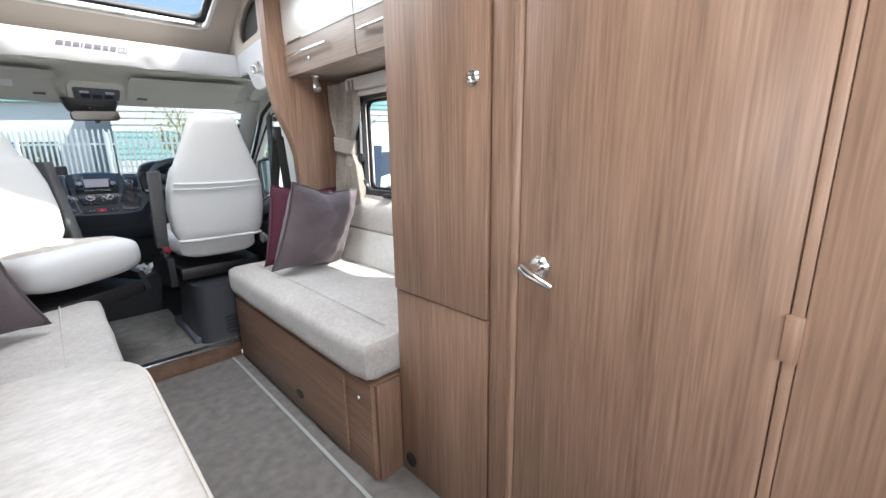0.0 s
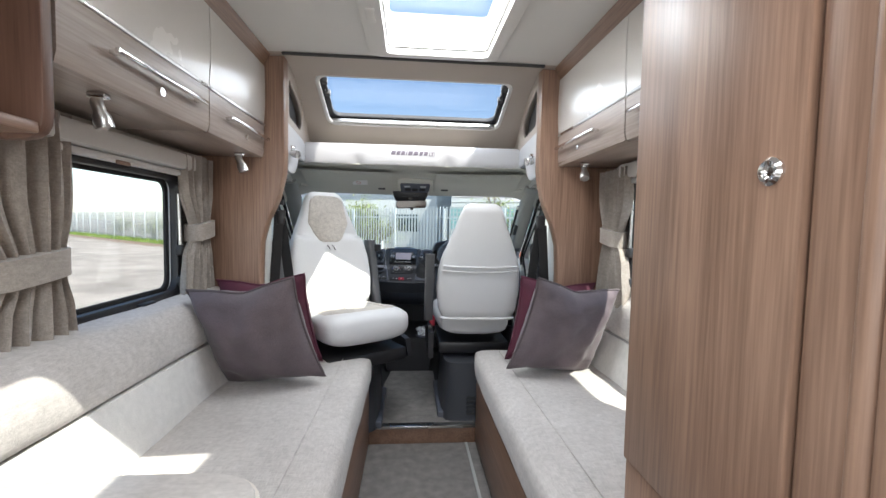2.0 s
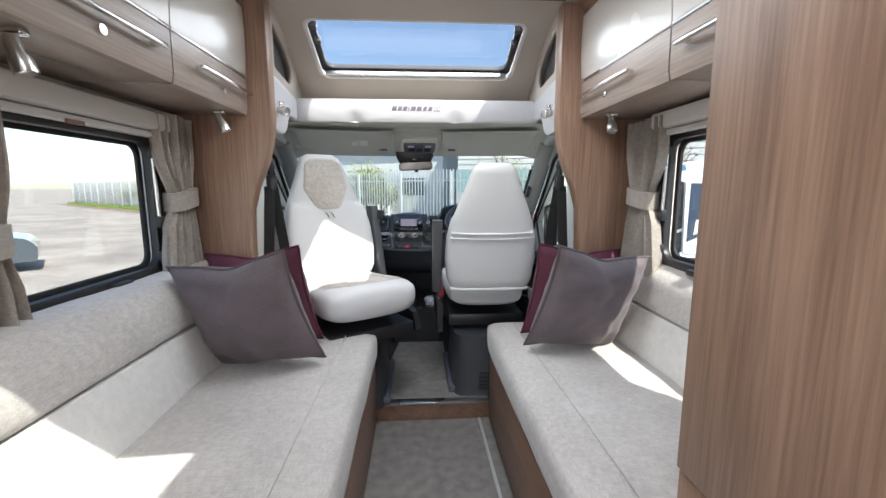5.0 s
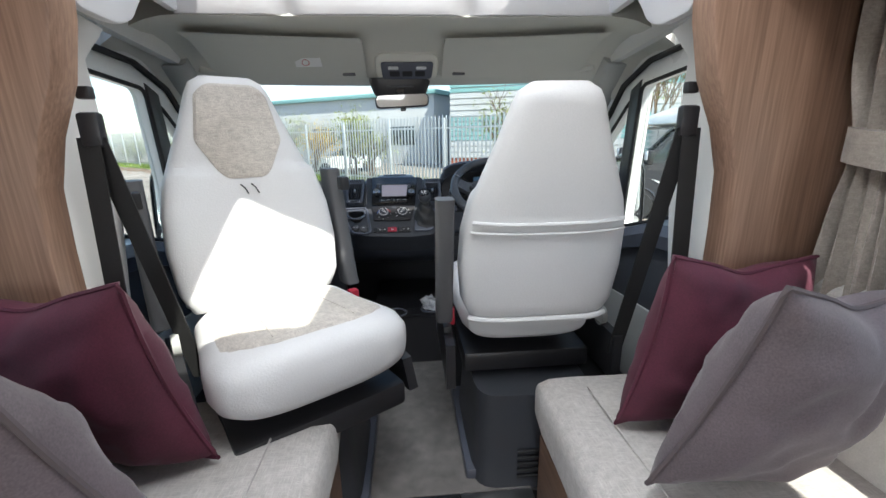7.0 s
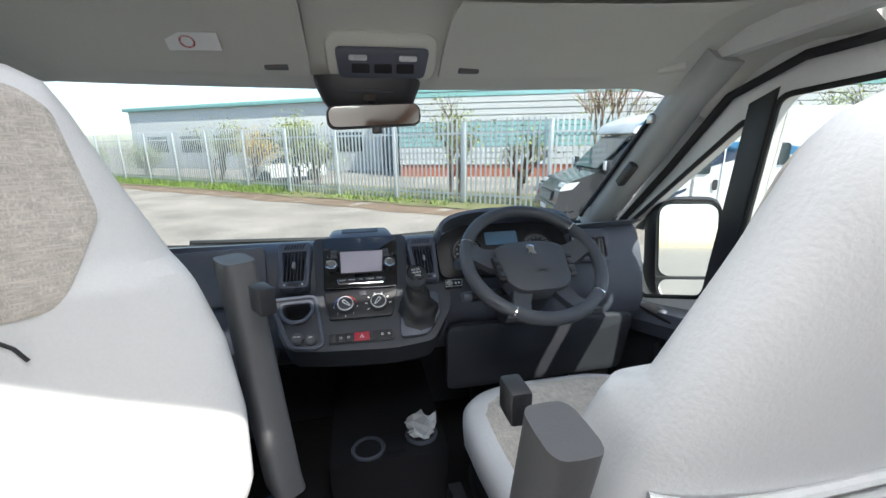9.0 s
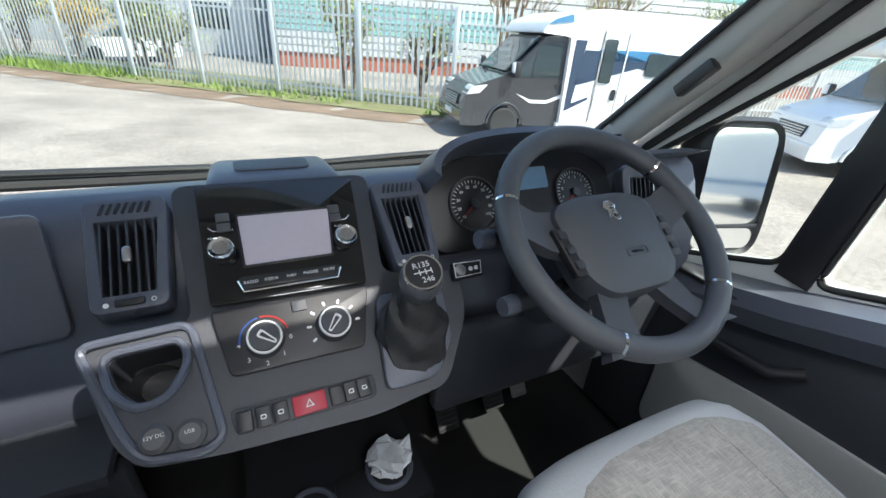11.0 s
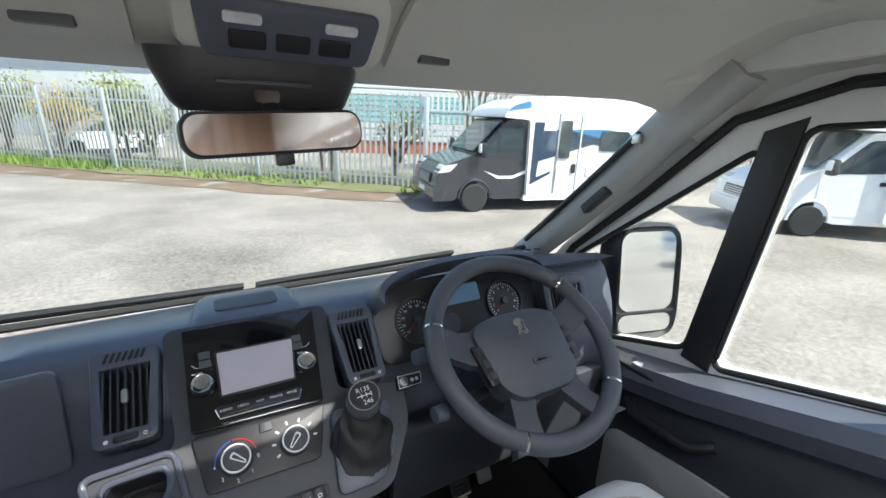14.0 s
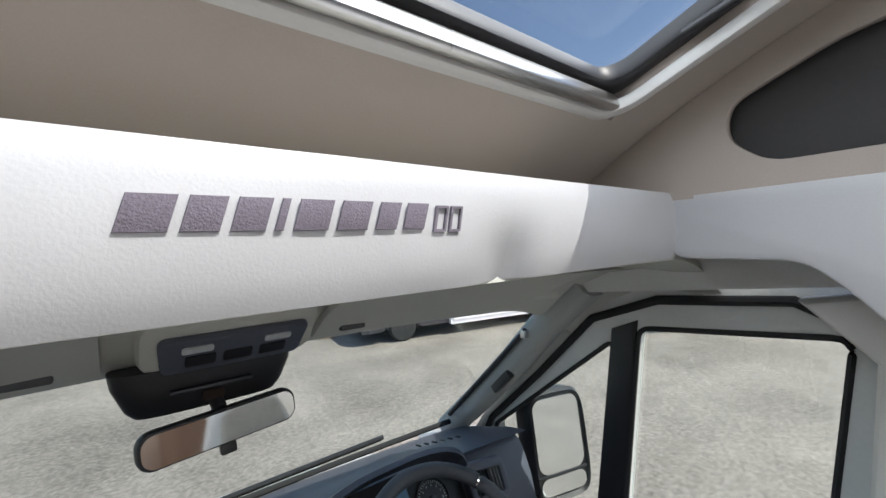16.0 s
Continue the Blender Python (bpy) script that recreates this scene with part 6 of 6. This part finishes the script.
# palisade fence
fence = thing("palisade_fence", (FB.x, FB.y, GROUND), "galvanised steel palisade fence with pointed pales", "fence")
PH = 2.75
pale = plate([(-0.034, 0.08), (0.034, 0.08), (0.034, PH - 0.10), (0.012, PH), (-0.012, PH), (-0.034, PH - 0.10)], (), 0.012, axes((0, 0, 0), (1, 0, 0), (0, 0, 1)))
pale_me = bpy.data.meshes.new("pale")
pale.to_mesh(pale_me)
pale.free()
pale_me.materials.append(GALV)
far = bmesh.new()
count = 0
for A, B in ((FB, FA), (FB, FC)):
    d = (B - A).normalized()
    ang = math.atan2(d.y, d.x)
    L = (B - A).length
    k = 0
    while k * 0.17 < L:
        p = A + d * (k * 0.17)
        m = Matrix.Translation((p.x, p.y, GROUND + rnd.uniform(-0.015, 0.015))) @ Matrix.Rotation(ang, 4, "Z")
        lim = 210 if B is FA else 70
        if k < lim:
            ob = new("pale", pale_me)
            ob.matrix_basis = m
            ob.parent = fence
            ob.matrix_parent_inverse = Matrix.Translation(-fence.location)
        else:
            tmp = pale_me.copy()
            tmp.transform(m)
            far.from_mesh(tmp)
            bpy.data.meshes.remove(tmp)
        k += 1
    for z in (0.35, PH - 0.45):
        bm = box(0, L, -0.05, -0.01, z - 0.03, z + 0.03, 0, mx=None)
        moved(bm, Matrix.Translation((A.x, A.y, GROUND)) @ Matrix.Rotation(ang, 4, "Z"))
        part("rail", bm, GALV, fence)
    for i in range(int(L / 2.75) + 1):
        p = A + d * (i * 2.75)
        bm = box(-0.05, 0.05, -0.03, 0.05, 0.0, PH - 0.1, 0.008)
        moved(bm, Matrix.Translation((p.x, p.y, GROUND)) @ Matrix.Rotation(ang, 4, "Z") @ Matrix.Translation((0, 0.07 if B is FA else -0.07, 0)))
        part("post", bm, GALV, fence)
fp = part("far_pales", far, GALV, fence, smooth=False)
tagged(fp, kind="stuff")

# industrial building behind the fence
b0 = Vector(out(2.4, 25.2))
bd = Vector((0.93, -0.36)).normalized()
bang = math.atan2(bd.y, bd.x)
BMX = Matrix.Translation((b0.x, b0.y, GROUND)) @ Matrix.Rotation(bang, 4, "Z")
t = thing("warehouse", (b0.x, b0.y, GROUND), "teal and white clad industrial warehouse behind the fence", "building")
part("plinth", moved(box(0, 45, 0.05, 12, 0, 0.7, 0), BMX), BRICKISH, t)
z = 0.7
k = 0
while z < 8.6:
    teal = (1.5 < z < 3.0) or (4.2 < z < 6.6)
    h = 0.28 if teal else 0.34
    part("cladding_plank", moved(box(0, 45, -0.04, 0.06, z + 0.02, z + h - 0.035, 0.012, 1), BMX), TEAL if teal else WHITECLAD, t)
    z += h
    k += 1
part("core", moved(box(0.05, 44.9, 0.05, 12, 0.7, 8.6, 0), BMX), WHITECLAD, t)
part("roof", moved(box(-0.2, 45.2, -0.25, 12.2, 8.6, 8.8, 0.02), BMX), WHITECLAD, t)
t = thing("white_shed", (-3, 26, GROUND), "low white industrial unit far behind the fence", "building")
sm3 = Matrix.Translation((-20, 47, GROUND)) @ Matrix.Rotation(radians(-32), 4, "Z")
part("wall", moved(box(0, 26, 0, 8, 0, 5.0, 0.02), sm3), WHITECLAD, t)
part("roof", moved(box(-0.3, 26.3, -0.3, 8.3, 5.0, 5.3, 0.02), sm3), TEAL, t)
for i in range(6):
    part("window", moved(box(2 + 4 * i, 4.4 + 4 * i, -0.05, 0.02, 1.4, 2.8, 0.02), sm3), VAN_GLASS, t)


# ---- trees and bushes
def tree(x, y, h, spread, leafy, seed, label, leafmat=LEAF, trunk_r=0.07, stems=3):
    t = thing("tree", (x, y, GROUND), label, "tree", "trees by the fence")
    r = random.Random(seed)
    wood_bm, leaves = bmesh.new(), bmesh.new()
    tips = []

    def grow(p, d, L, rad, depth):
        q = p + d * L
        mid = (p + q) / 2 + Vector((r.uniform(-1, 1), r.uniform(-1, 1), 0)) * L * 0.08
        tube([p, mid, q], [rad, rad * 0.8, rad * 0.6], 5, False, wood_bm)
        if depth == 0:
            tips.append(q)
            return
        for _ in range(3 if depth > 1 else 4):
            nd = (d + Vector((r.uniform(-1, 1), r.uniform(-1, 1), r.uniform(-0.25, 0.5))) * spread).normalized()
            tips.append(q)
            grow(p.lerp(q, r.uniform(0.45, 1.0)), nd, L * r.uniform(0.55, 0.85), rad * 0.55, depth - 1)
    for _ in range(stems):
        grow(Vector((x + r.uniform(-0.2, 0.2), y + r.uniform(-0.2, 0.2), GROUND)), Vector((r.uniform(-0.25, 0.25), r.uniform(-0.25, 0.25), 1)).normalized(), h * 0.34, trunk_r, 3)
    part("trunk", wood_bm, TWIG if leafy < 2 else BARK, t)
    if leafy:
        for p in tips:
            for _ in range(leafy):
                c = p + Vector((r.gauss(0, 0.30), r.gauss(0, 0.30), r.gauss(0, 0.28)))
                a, b = Vector((r.uniform(-1, 1), r.uniform(-1, 1), r.uniform(-1, 1))).normalized(), Vector((r.uniform(-1, 1), r.uniform(-1, 1), r.uniform(-1, 1))).normalized()
                s = r.uniform(0.035, 0.075)
                leaves.faces.new([leaves.verts.new(v) for v in (c - a * s, c + b * s * 0.6, c + a * s, c - b * s * 0.6)])
        part("crown", leaves, leafmat, t, smooth=False)


def along(u, off):
    p = FB + (FA - FB).normalized() * u + fn * off
    return p.x, p.y


tree(*along(12.0, 1.2), 4.2, 0.75, 9, 11, "spring tree with small green leaves behind the fence")
tree(*along(15.5, 1.6), 3.4, 0.8, 8, 12, "yellow blossoming shrub behind the fence", YELLOW)
tree(*along(10.6, 1.0), 3.0, 0.8, 5, 13, "thin green shrub growing through the fence")
tree(*along(3.6, 0.8), 4.2, 0.55, 4, 14, "slender young tree with sparse leaves behind the fence")
tree(*along(18.5, 1.5), 4.2, 0.7, 7, 15, "spring tree with small green leaves behind the fence")
tree(*along(1.2, 1.0), 3.2, 0.6, 2, 16, "bare brown shrub behind the fence")
tree(9.2, 16.9, 6.5, 0.5, 1, 17, "bare brown twiggy tree behind the fence", stems=4)
tree(12.2, 15.4, 6.0, 0.5, 1, 18, "bare brown twiggy tree behind the fence", stems=4)
tree(17.8, 14.2, 6.0, 0.7, 6, 19, "leafing tree behind the parked vehicles")
for u in (26, 33, 41, 50):
    tree(*along(u, 1.5), 2.6, 0.9, 9, 20 + u, "low green hedge bush along the fence", stems=4)


# ---- vehicles
def wheel(parent, c, mx, r=0.335, w=0.22):
    m = mx @ Matrix.Translation(c) @ Matrix.Rotation(radians(90), 4, "Y")
    wh = part("wheel", lathe([(r * 0.62, -w / 2), (r * 0.9, -w / 2), (r, -w / 2 + 0.03), (r, w / 2 - 0.03), (r * 0.9, w / 2), (r * 0.62, w / 2), (r * 0.6, 0.0)], m, 36), TYRE, parent)
    for f in (1, -1):
        k = m @ Matrix.Scale(f, 4, (0, 0, 1))
        part("rim", lathe([(0.0001, w / 2 - 0.03), (0.05, w / 2 - 0.02), (0.07, w / 2 - 0.045), (r * 0.5, w / 2 - 0.055), (r * 0.6, w / 2 - 0.015), (r * 0.63, w / 2), (r * 0.63, w / 2 - 0.08), (0.0001, w / 2 - 0.08)], k, 30), ALLOY, wh)
        hs = [plate(rounded([(0.095, -0.008), (r * 0.53, -0.022), (r * 0.53, 0.022), (0.095, 0.008)], 0.015, 2), (), 0.006, k @ Matrix.Rotation(2 * math.pi * i / 8, 4, "Z") @ at_z(w / 2 - 0.052)) for i in range(8)]
        part("spoke_gap", join(*hs), BLACK, wh)


def van_cab(t, mx, paint, bumper, sidecol):
    """Front part of a van, pointing to -x in its own frame, 2 m wide, origin under the front axle."""
    def P(poly, y0, y1):
        return moved(loft([[(a, y, b) for a, b in poly] for y in (y0, y1)]), mx)
    nose = rounded([(-0.95, 0.32), (-0.98, 0.62), (-0.90, 0.98), (-0.72, 1.12), (-0.20, 1.30), (0.02, 1.38), (0.72, 2.12), (1.55, 2.22), (1.55, 0.30), (0.45, 0.30), (0.42, 0.52), (0.25, 0.72), (0.0, 0.78), (-0.25, 0.72), (-0.42, 0.52), (-0.46, 0.30)], 0.05, 3)
    part("body", P(nose, -0.98, 0.98), paint, t)
    part("bumper", P(rounded([(-1.02, 0.28), (-1.03, 0.58), (-0.90, 0.62), (-0.60, 0.60), (-0.55, 0.28)], 0.04, 3), -0.99, 0.99), bumper, t)
    part("windscreen", P([(-0.02, 1.40), (0.66, 2.10), (0.64, 2.13), (-0.05, 1.42)], -0.80, 0.80), VAN_GLASS, t)
    part("grille", P([(-1.0, 0.66), (-0.96, 0.88), (-0.92, 0.88), (-0.95, 0.66)], -0.5, 0.5), BLACK, t)
    for k in range(4):
        part("grille_bar", P([(-1.01 + 0.012 * k, 0.68 + 0.05 * k), (-1.0 + 0.012 * k, 0.70 + 0.05 * k), (-0.96, 0.70 + 0.05 * k), (-0.96, 0.68 + 0.05 * k)], -0.48, 0.48), ALLOY, t)
    part("number_plate", P([(-1.04, 0.42), (-1.04, 0.53), (-1.02, 0.53), (-1.02, 0.42)], -0.26, 0.26), WHITE_INK, t)
    for s in (-1, 1):
        part("headlight", P(rounded([(-0.93, 0.92), (-0.80, 1.09), (-0.45, 1.14), (-0.62, 0.96)], 0.03, 2), s * 0.80 - 0.185, s * 0.80 + 0.185), LENSMAT, t)
        g = [(0.20, 1.42), (0.72, 1.98), (1.15, 2.02), (1.15, 1.36), (0.24, 1.32)]
        lo, hi = sorted((s * 0.975, s * 0.988))
        dr = part("door", P(rounded([(0.06, 0.46), (0.02, 1.30), (0.68, 2.08), (1.28, 2.12), (1.30, 0.46), (0.50, 0.46)], 0.03, 2), lo, hi), paint, t)
        lo, hi = sorted((s * 0.980, s * 0.993))
        part("door_glass", P(rounded(g, 0.04, 2), lo, hi), VAN_GLASS, dr)
        part("divider", P([(0.50, 1.36), (0.54, 1.36), (0.58, 1.84), (0.55, 1.80)], *sorted((s * 0.985, s * 0.998))), BLACK, dr)
        part("handle", P(rrect(1.12, 1.24, 1.12, 1.20, 0.02, 2), *sorted((s * 0.985, s * 1.01))), BLACK, dr)
        mi = part("wing_mirror", moved(box(0.02, 0.16, *sorted((s * 1.02, s * 1.22)), 1.30, 1.62, 0.04), mx), BLACK, t)
        part("cap", moved(box(0.0, 0.05, *sorted((s * 1.05, s * 1.20)), 1.40, 1.60, 0.02), mx), VAN_WHITE, mi)
        part("arch", moved(tube([(0.40 * math.cos(a), s * 0.975, 0.335 + 0.43 * math.sin(a)) for a in [math.pi * i / 12 for i in range(13)]], 0.035, 8), mx), bumper, t)
        wm = mx @ Matrix.Translation((0, s * 0.89, 0.335)) @ Matrix.Rotation(radians(90), 4, "Z")
        wheel(t, (0, 0, 0), wm)


def frame_at(x, y, deg):
    x, y = out(x, y)
    return Matrix.Translation((x, y, GROUND)) @ Matrix.Rotation(radians(deg), 4, "Z")


# dark-fronted coachbuilt motorhome
mx = frame_at(5.0, 10.75, -12)
t = thing("motorhome", (*out(5.0, 10.75), GROUND), "parked white motorhome with a dark van cab and blue stripes", "motorhome")
van_cab(t, mx, VAN_DARK, VAN_DARK, VAN_DARK)


def P(poly, y0, y1):
    return moved(loft([[(a, y, b) for a, b in poly] for y in (y0, y1)]), mx)


part("house_body", P(rounded([(1.30, 0.36), (1.24, 2.14), (0.55, 2.18), (0.72, 2.42), (1.25, 2.62), (1.9, 2.70), (6.0, 2.70), (6.3, 2.5), (6.3, 0.36)], 0.08, 4), -1.10, 1.10), VAN_WHITE, t)
part("skirt", P(rounded([(1.25, 0.26), (1.25, 0.40), (6.25, 0.40), (6.25, 0.26)], 0.03, 2), -1.08, 1.08), VAN_WHITE, t)
for y0, y1 in ((-1.112, -1.10), (1.10, 1.112)):
    part("dark_flash", P([(1.36, 0.80), (1.36, 2.10), (1.62, 2.10), (1.50, 0.80)], y0, y1), VAN_NAVY, t)
    part("blue_stripe", P([(1.95, 1.95), (3.4, 1.98), (5.8, 1.62), (5.8, 1.45), (3.4, 1.78), (1.95, 1.70)], y0, y1), VAN_BLUE, t)
    part("navy_stripe", P([(1.62, 1.92), (2.4, 1.92), (3.4, 1.74), (5.2, 1.42), (5.2, 1.34), (3.0, 1.62), (1.5, 1.20)], y0, y1), VAN_NAVY, t)
    part("low_stripe", P([(1.36, 0.78), (1.9, 0.98), (1.9, 0.92), (1.36, 0.66)], y0, y1), VAN_NAVY, t)
lo, hi = -1.130, -1.113
dr = part("door", P([(2.0, 0.45), (2.0, 2.30), (2.04, 2.30), (2.04, 0.45)], lo, hi), SATIN, t)
for a in (2.0, 2.62):
    part("door_edge", P([(a, 0.45), (a, 2.34), (a + 0.03, 2.34), (a + 0.03, 0.45)], lo, hi), VAN_WHITE, dr)
part("door_window", P(rrect(2.06, 2.36, 1.28, 2.16, 0.05, 3), lo - 0.004, hi), VAN_GLASS, dr)
part("handle", P(rrect(2.46, 2.56, 0.92, 1.16, 0.04, 3), lo - 0.01, hi), BLACK, dr)
for a, b in ((3.20, 4.05), (4.6, 5.5)):
    part("window", P(rrect(a, b, 1.46, 1.94, 0.08, 4), lo, hi), VAN_GLASS, t)
part("service_hatch", P(rrect(2.9, 3.35, 0.86, 1.12, 0.02, 2), lo, hi), VAN_WHITE, t)
part("roof_window", P([(0.66, 2.34), (0.80, 2.44), (1.18, 2.56), (1.22, 2.42)], lo + 0.01, -1.10), VAN_BLUE, t)
part("white_swoosh", P([(0.2, 0.98), (0.55, 0.86), (0.95, 0.86), (1.30, 1.0), (1.30, 0.92), (0.95, 0.79), (0.55, 0.79)], -1.0, -0.99), VAN_WHITE, t)
for s in (-1, 1):
    wm = mx @ Matrix.Translation((4.1, s * 1.01, 0.335)) @ Matrix.Rotation(radians(90), 4, "Z")
    wheel(t, (0, 0, 0), wm)

# white coachbuilt with a luton
mx = frame_at(10.15, 6.55, 143 + 180)
t = thing("motorhome", (*out(10.15, 6.55), GROUND), "parked all-white motorhome with a bulging overcab", "motorhome")
van_cab(t, mx, VAN_WHITE, VAN_WHITE, VAN_WHITE)
part("house_body", P(rounded([(1.30, 0.36), (1.20, 2.16), (-0.05, 2.20), (-0.15, 2.36), (0.10, 2.82), (0.75, 3.02), (6.0, 3.02), (6.2, 2.9), (6.2, 0.36)], 0.10, 4), -1.12, 1.12), VAN_WHITE, t)
for y0, y1 in ((-1.132, -1.12), (1.12, 1.132)):
    part("stripe", P([(1.35, 1.02), (6.1, 1.02), (6.1, 1.08), (1.35, 1.08)], y0, y1), VAN_NAVY, t)
    part("stripe", P([(1.35, 1.14), (6.1, 1.14), (6.1, 1.17), (1.35, 1.17)], y0, y1), VAN_BLUE, t)
    part("window", P(rrect(2.4, 3.4, 1.5, 2.0, 0.08, 4), y0, y1), VAN_GLASS, t)
    part("overcab_window", P(rrect(0.42, 1.02, 2.45, 2.72, 0.08, 4), y0, y1), VAN_GLASS, t)
for k in range(9):
    part("lettering_bar", P([(-0.105 + 0.006, 2.50), (-0.07 + 0.006, 2.58), (-0.05, 2.58), (-0.08, 2.50)], -0.55 + 0.125 * k, -0.48 + 0.125 * k), ALLOY, t)
for s in (-1, 1):
    wm = mx @ Matrix.Translation((4.0, s * 1.03, 0.335)) @ Matrix.Rotation(radians(90), 4, "Z")
    wheel(t, (0, 0, 0), wm)

# slate car near the window side
mx = frame_at(-9.4, 10.3, 219)
t = thing("parked_car", (*out(-9.4, 10.3), GROUND), "slate blue hatchback parked on the gravel", "car")
cb = rounded([(-0.85, 0.25), (-0.88, 0.60), (-0.70, 0.80), (0.35, 0.98), (3.2, 1.0), (3.35, 0.55), (3.30, 0.25)], 0.08, 3)
part("body", P(cb, -0.86, 0.86), SLATE, t)
part("cabin", P(rounded([(0.30, 0.96), (0.95, 1.42), (2.4, 1.48), (3.15, 1.0)], 0.08, 3), -0.74, 0.74), VAN_GLASS, t)
part("roof", P(rounded([(0.90, 1.42), (1.0, 1.49), (2.35, 1.54), (2.5, 1.46)], 0.03, 2), -0.72, 0.72), SLATE, t)
for s in (-1, 1):
    part("wing_mirror", moved(box(0.70, 0.86, *sorted((s * 0.88, s * 1.04)), 0.98, 1.12, 0.03), mx), SLATE, t)
    part("headlight", P([(-0.86, 0.62), (-0.72, 0.78), (-0.45, 0.82), (-0.6, 0.64)], s * 0.66 - 0.19, s * 0.66 + 0.19), LENSMAT, t)
    for a in (0, 2.5):
        wm = mx @ Matrix.Translation((a, s * 0.80, 0.31)) @ Matrix.Rotation(radians(90), 4, "Z")
        wheel(t, (0, 0, 0), wm, 0.31, 0.19)


# white car and caravans
def caravan(x, y, deg, label):
    m = frame_at(x, y, deg)
    t = thing("caravan", (*out(x, y), GROUND), label, "caravan", "parked caravans")
    Q = lambda poly, a, b: moved(loft([[(u, v, w) for u, w in poly] for v in (a, b)]), m)
    part("body", Q(rounded([(-2.6, 0.45), (-2.75, 1.0), (-2.45, 2.3), (-2.0, 2.6), (2.2, 2.6), (2.55, 2.3), (2.6, 0.45)], 0.12, 3), -1.1, 1.1), VAN_WHITE, t)
    part("front_window", Q(rounded([(-2.74, 1.15), (-2.58, 1.85), (-2.50, 1.85), (-2.66, 1.15)], 0.03, 2), -0.95, 0.95), VAN_GLASS, t)
    for s in (-1, 1):
        part("window", Q(rrect(-1.8, -0.7, 1.2, 1.8, 0.08, 3), *sorted((s * 1.1, s * 1.115))), VAN_GLASS, t)
        part("stripe", Q([(-2.6, 0.85), (2.5, 0.85), (2.5, 1.0), (-2.6, 1.0)], *sorted((s * 1.1, s * 1.108))), VAN_BLUE, t)
        wheel(t, (0, 0, 0), m @ Matrix.Translation((0.2, s * 0.98, 0.33)) @ Matrix.Rotation(radians(90), 4, "Z"), 0.33, 0.19)
    part("hitch", Q([(-3.6, 0.40), (-3.6, 0.50), (-2.6, 0.55), (-2.6, 0.42)], -0.08, 0.08), BLACK, t)
    part("jockey_wheel", moved(tube([(-3.4, 0, 0.0), (-3.4, 0, 0.6)], 0.04), m), BLACK, t)


for k in range(4):
    caravan(9.5 + 2.9 * k, -9.0 + 0.8 * k, -105, "white caravan with a dark front window parked in the yard")
mx = frame_at(-4.6, 24.8, 20)
t = thing("parked_car", (*out(-4.6, 24.8), GROUND), "white car parked beyond the fence", "car")
part("body", P(cb, -0.86, 0.86), VAN_WHITE, t)
part("cabin", P(rounded([(0.30, 0.96), (0.95, 1.42), (2.4, 1.48), (3.15, 1.0)], 0.08, 3), -0.74, 0.74), VAN_GLASS, t)
for s in (-1, 1):
    for a in (0, 2.5):
        wheel(t, (0, 0, 0), mx @ Matrix.Translation((a, s * 0.80, 0.31)) @ Matrix.Rotation(radians(90), 4, "Z"), 0.31, 0.19)
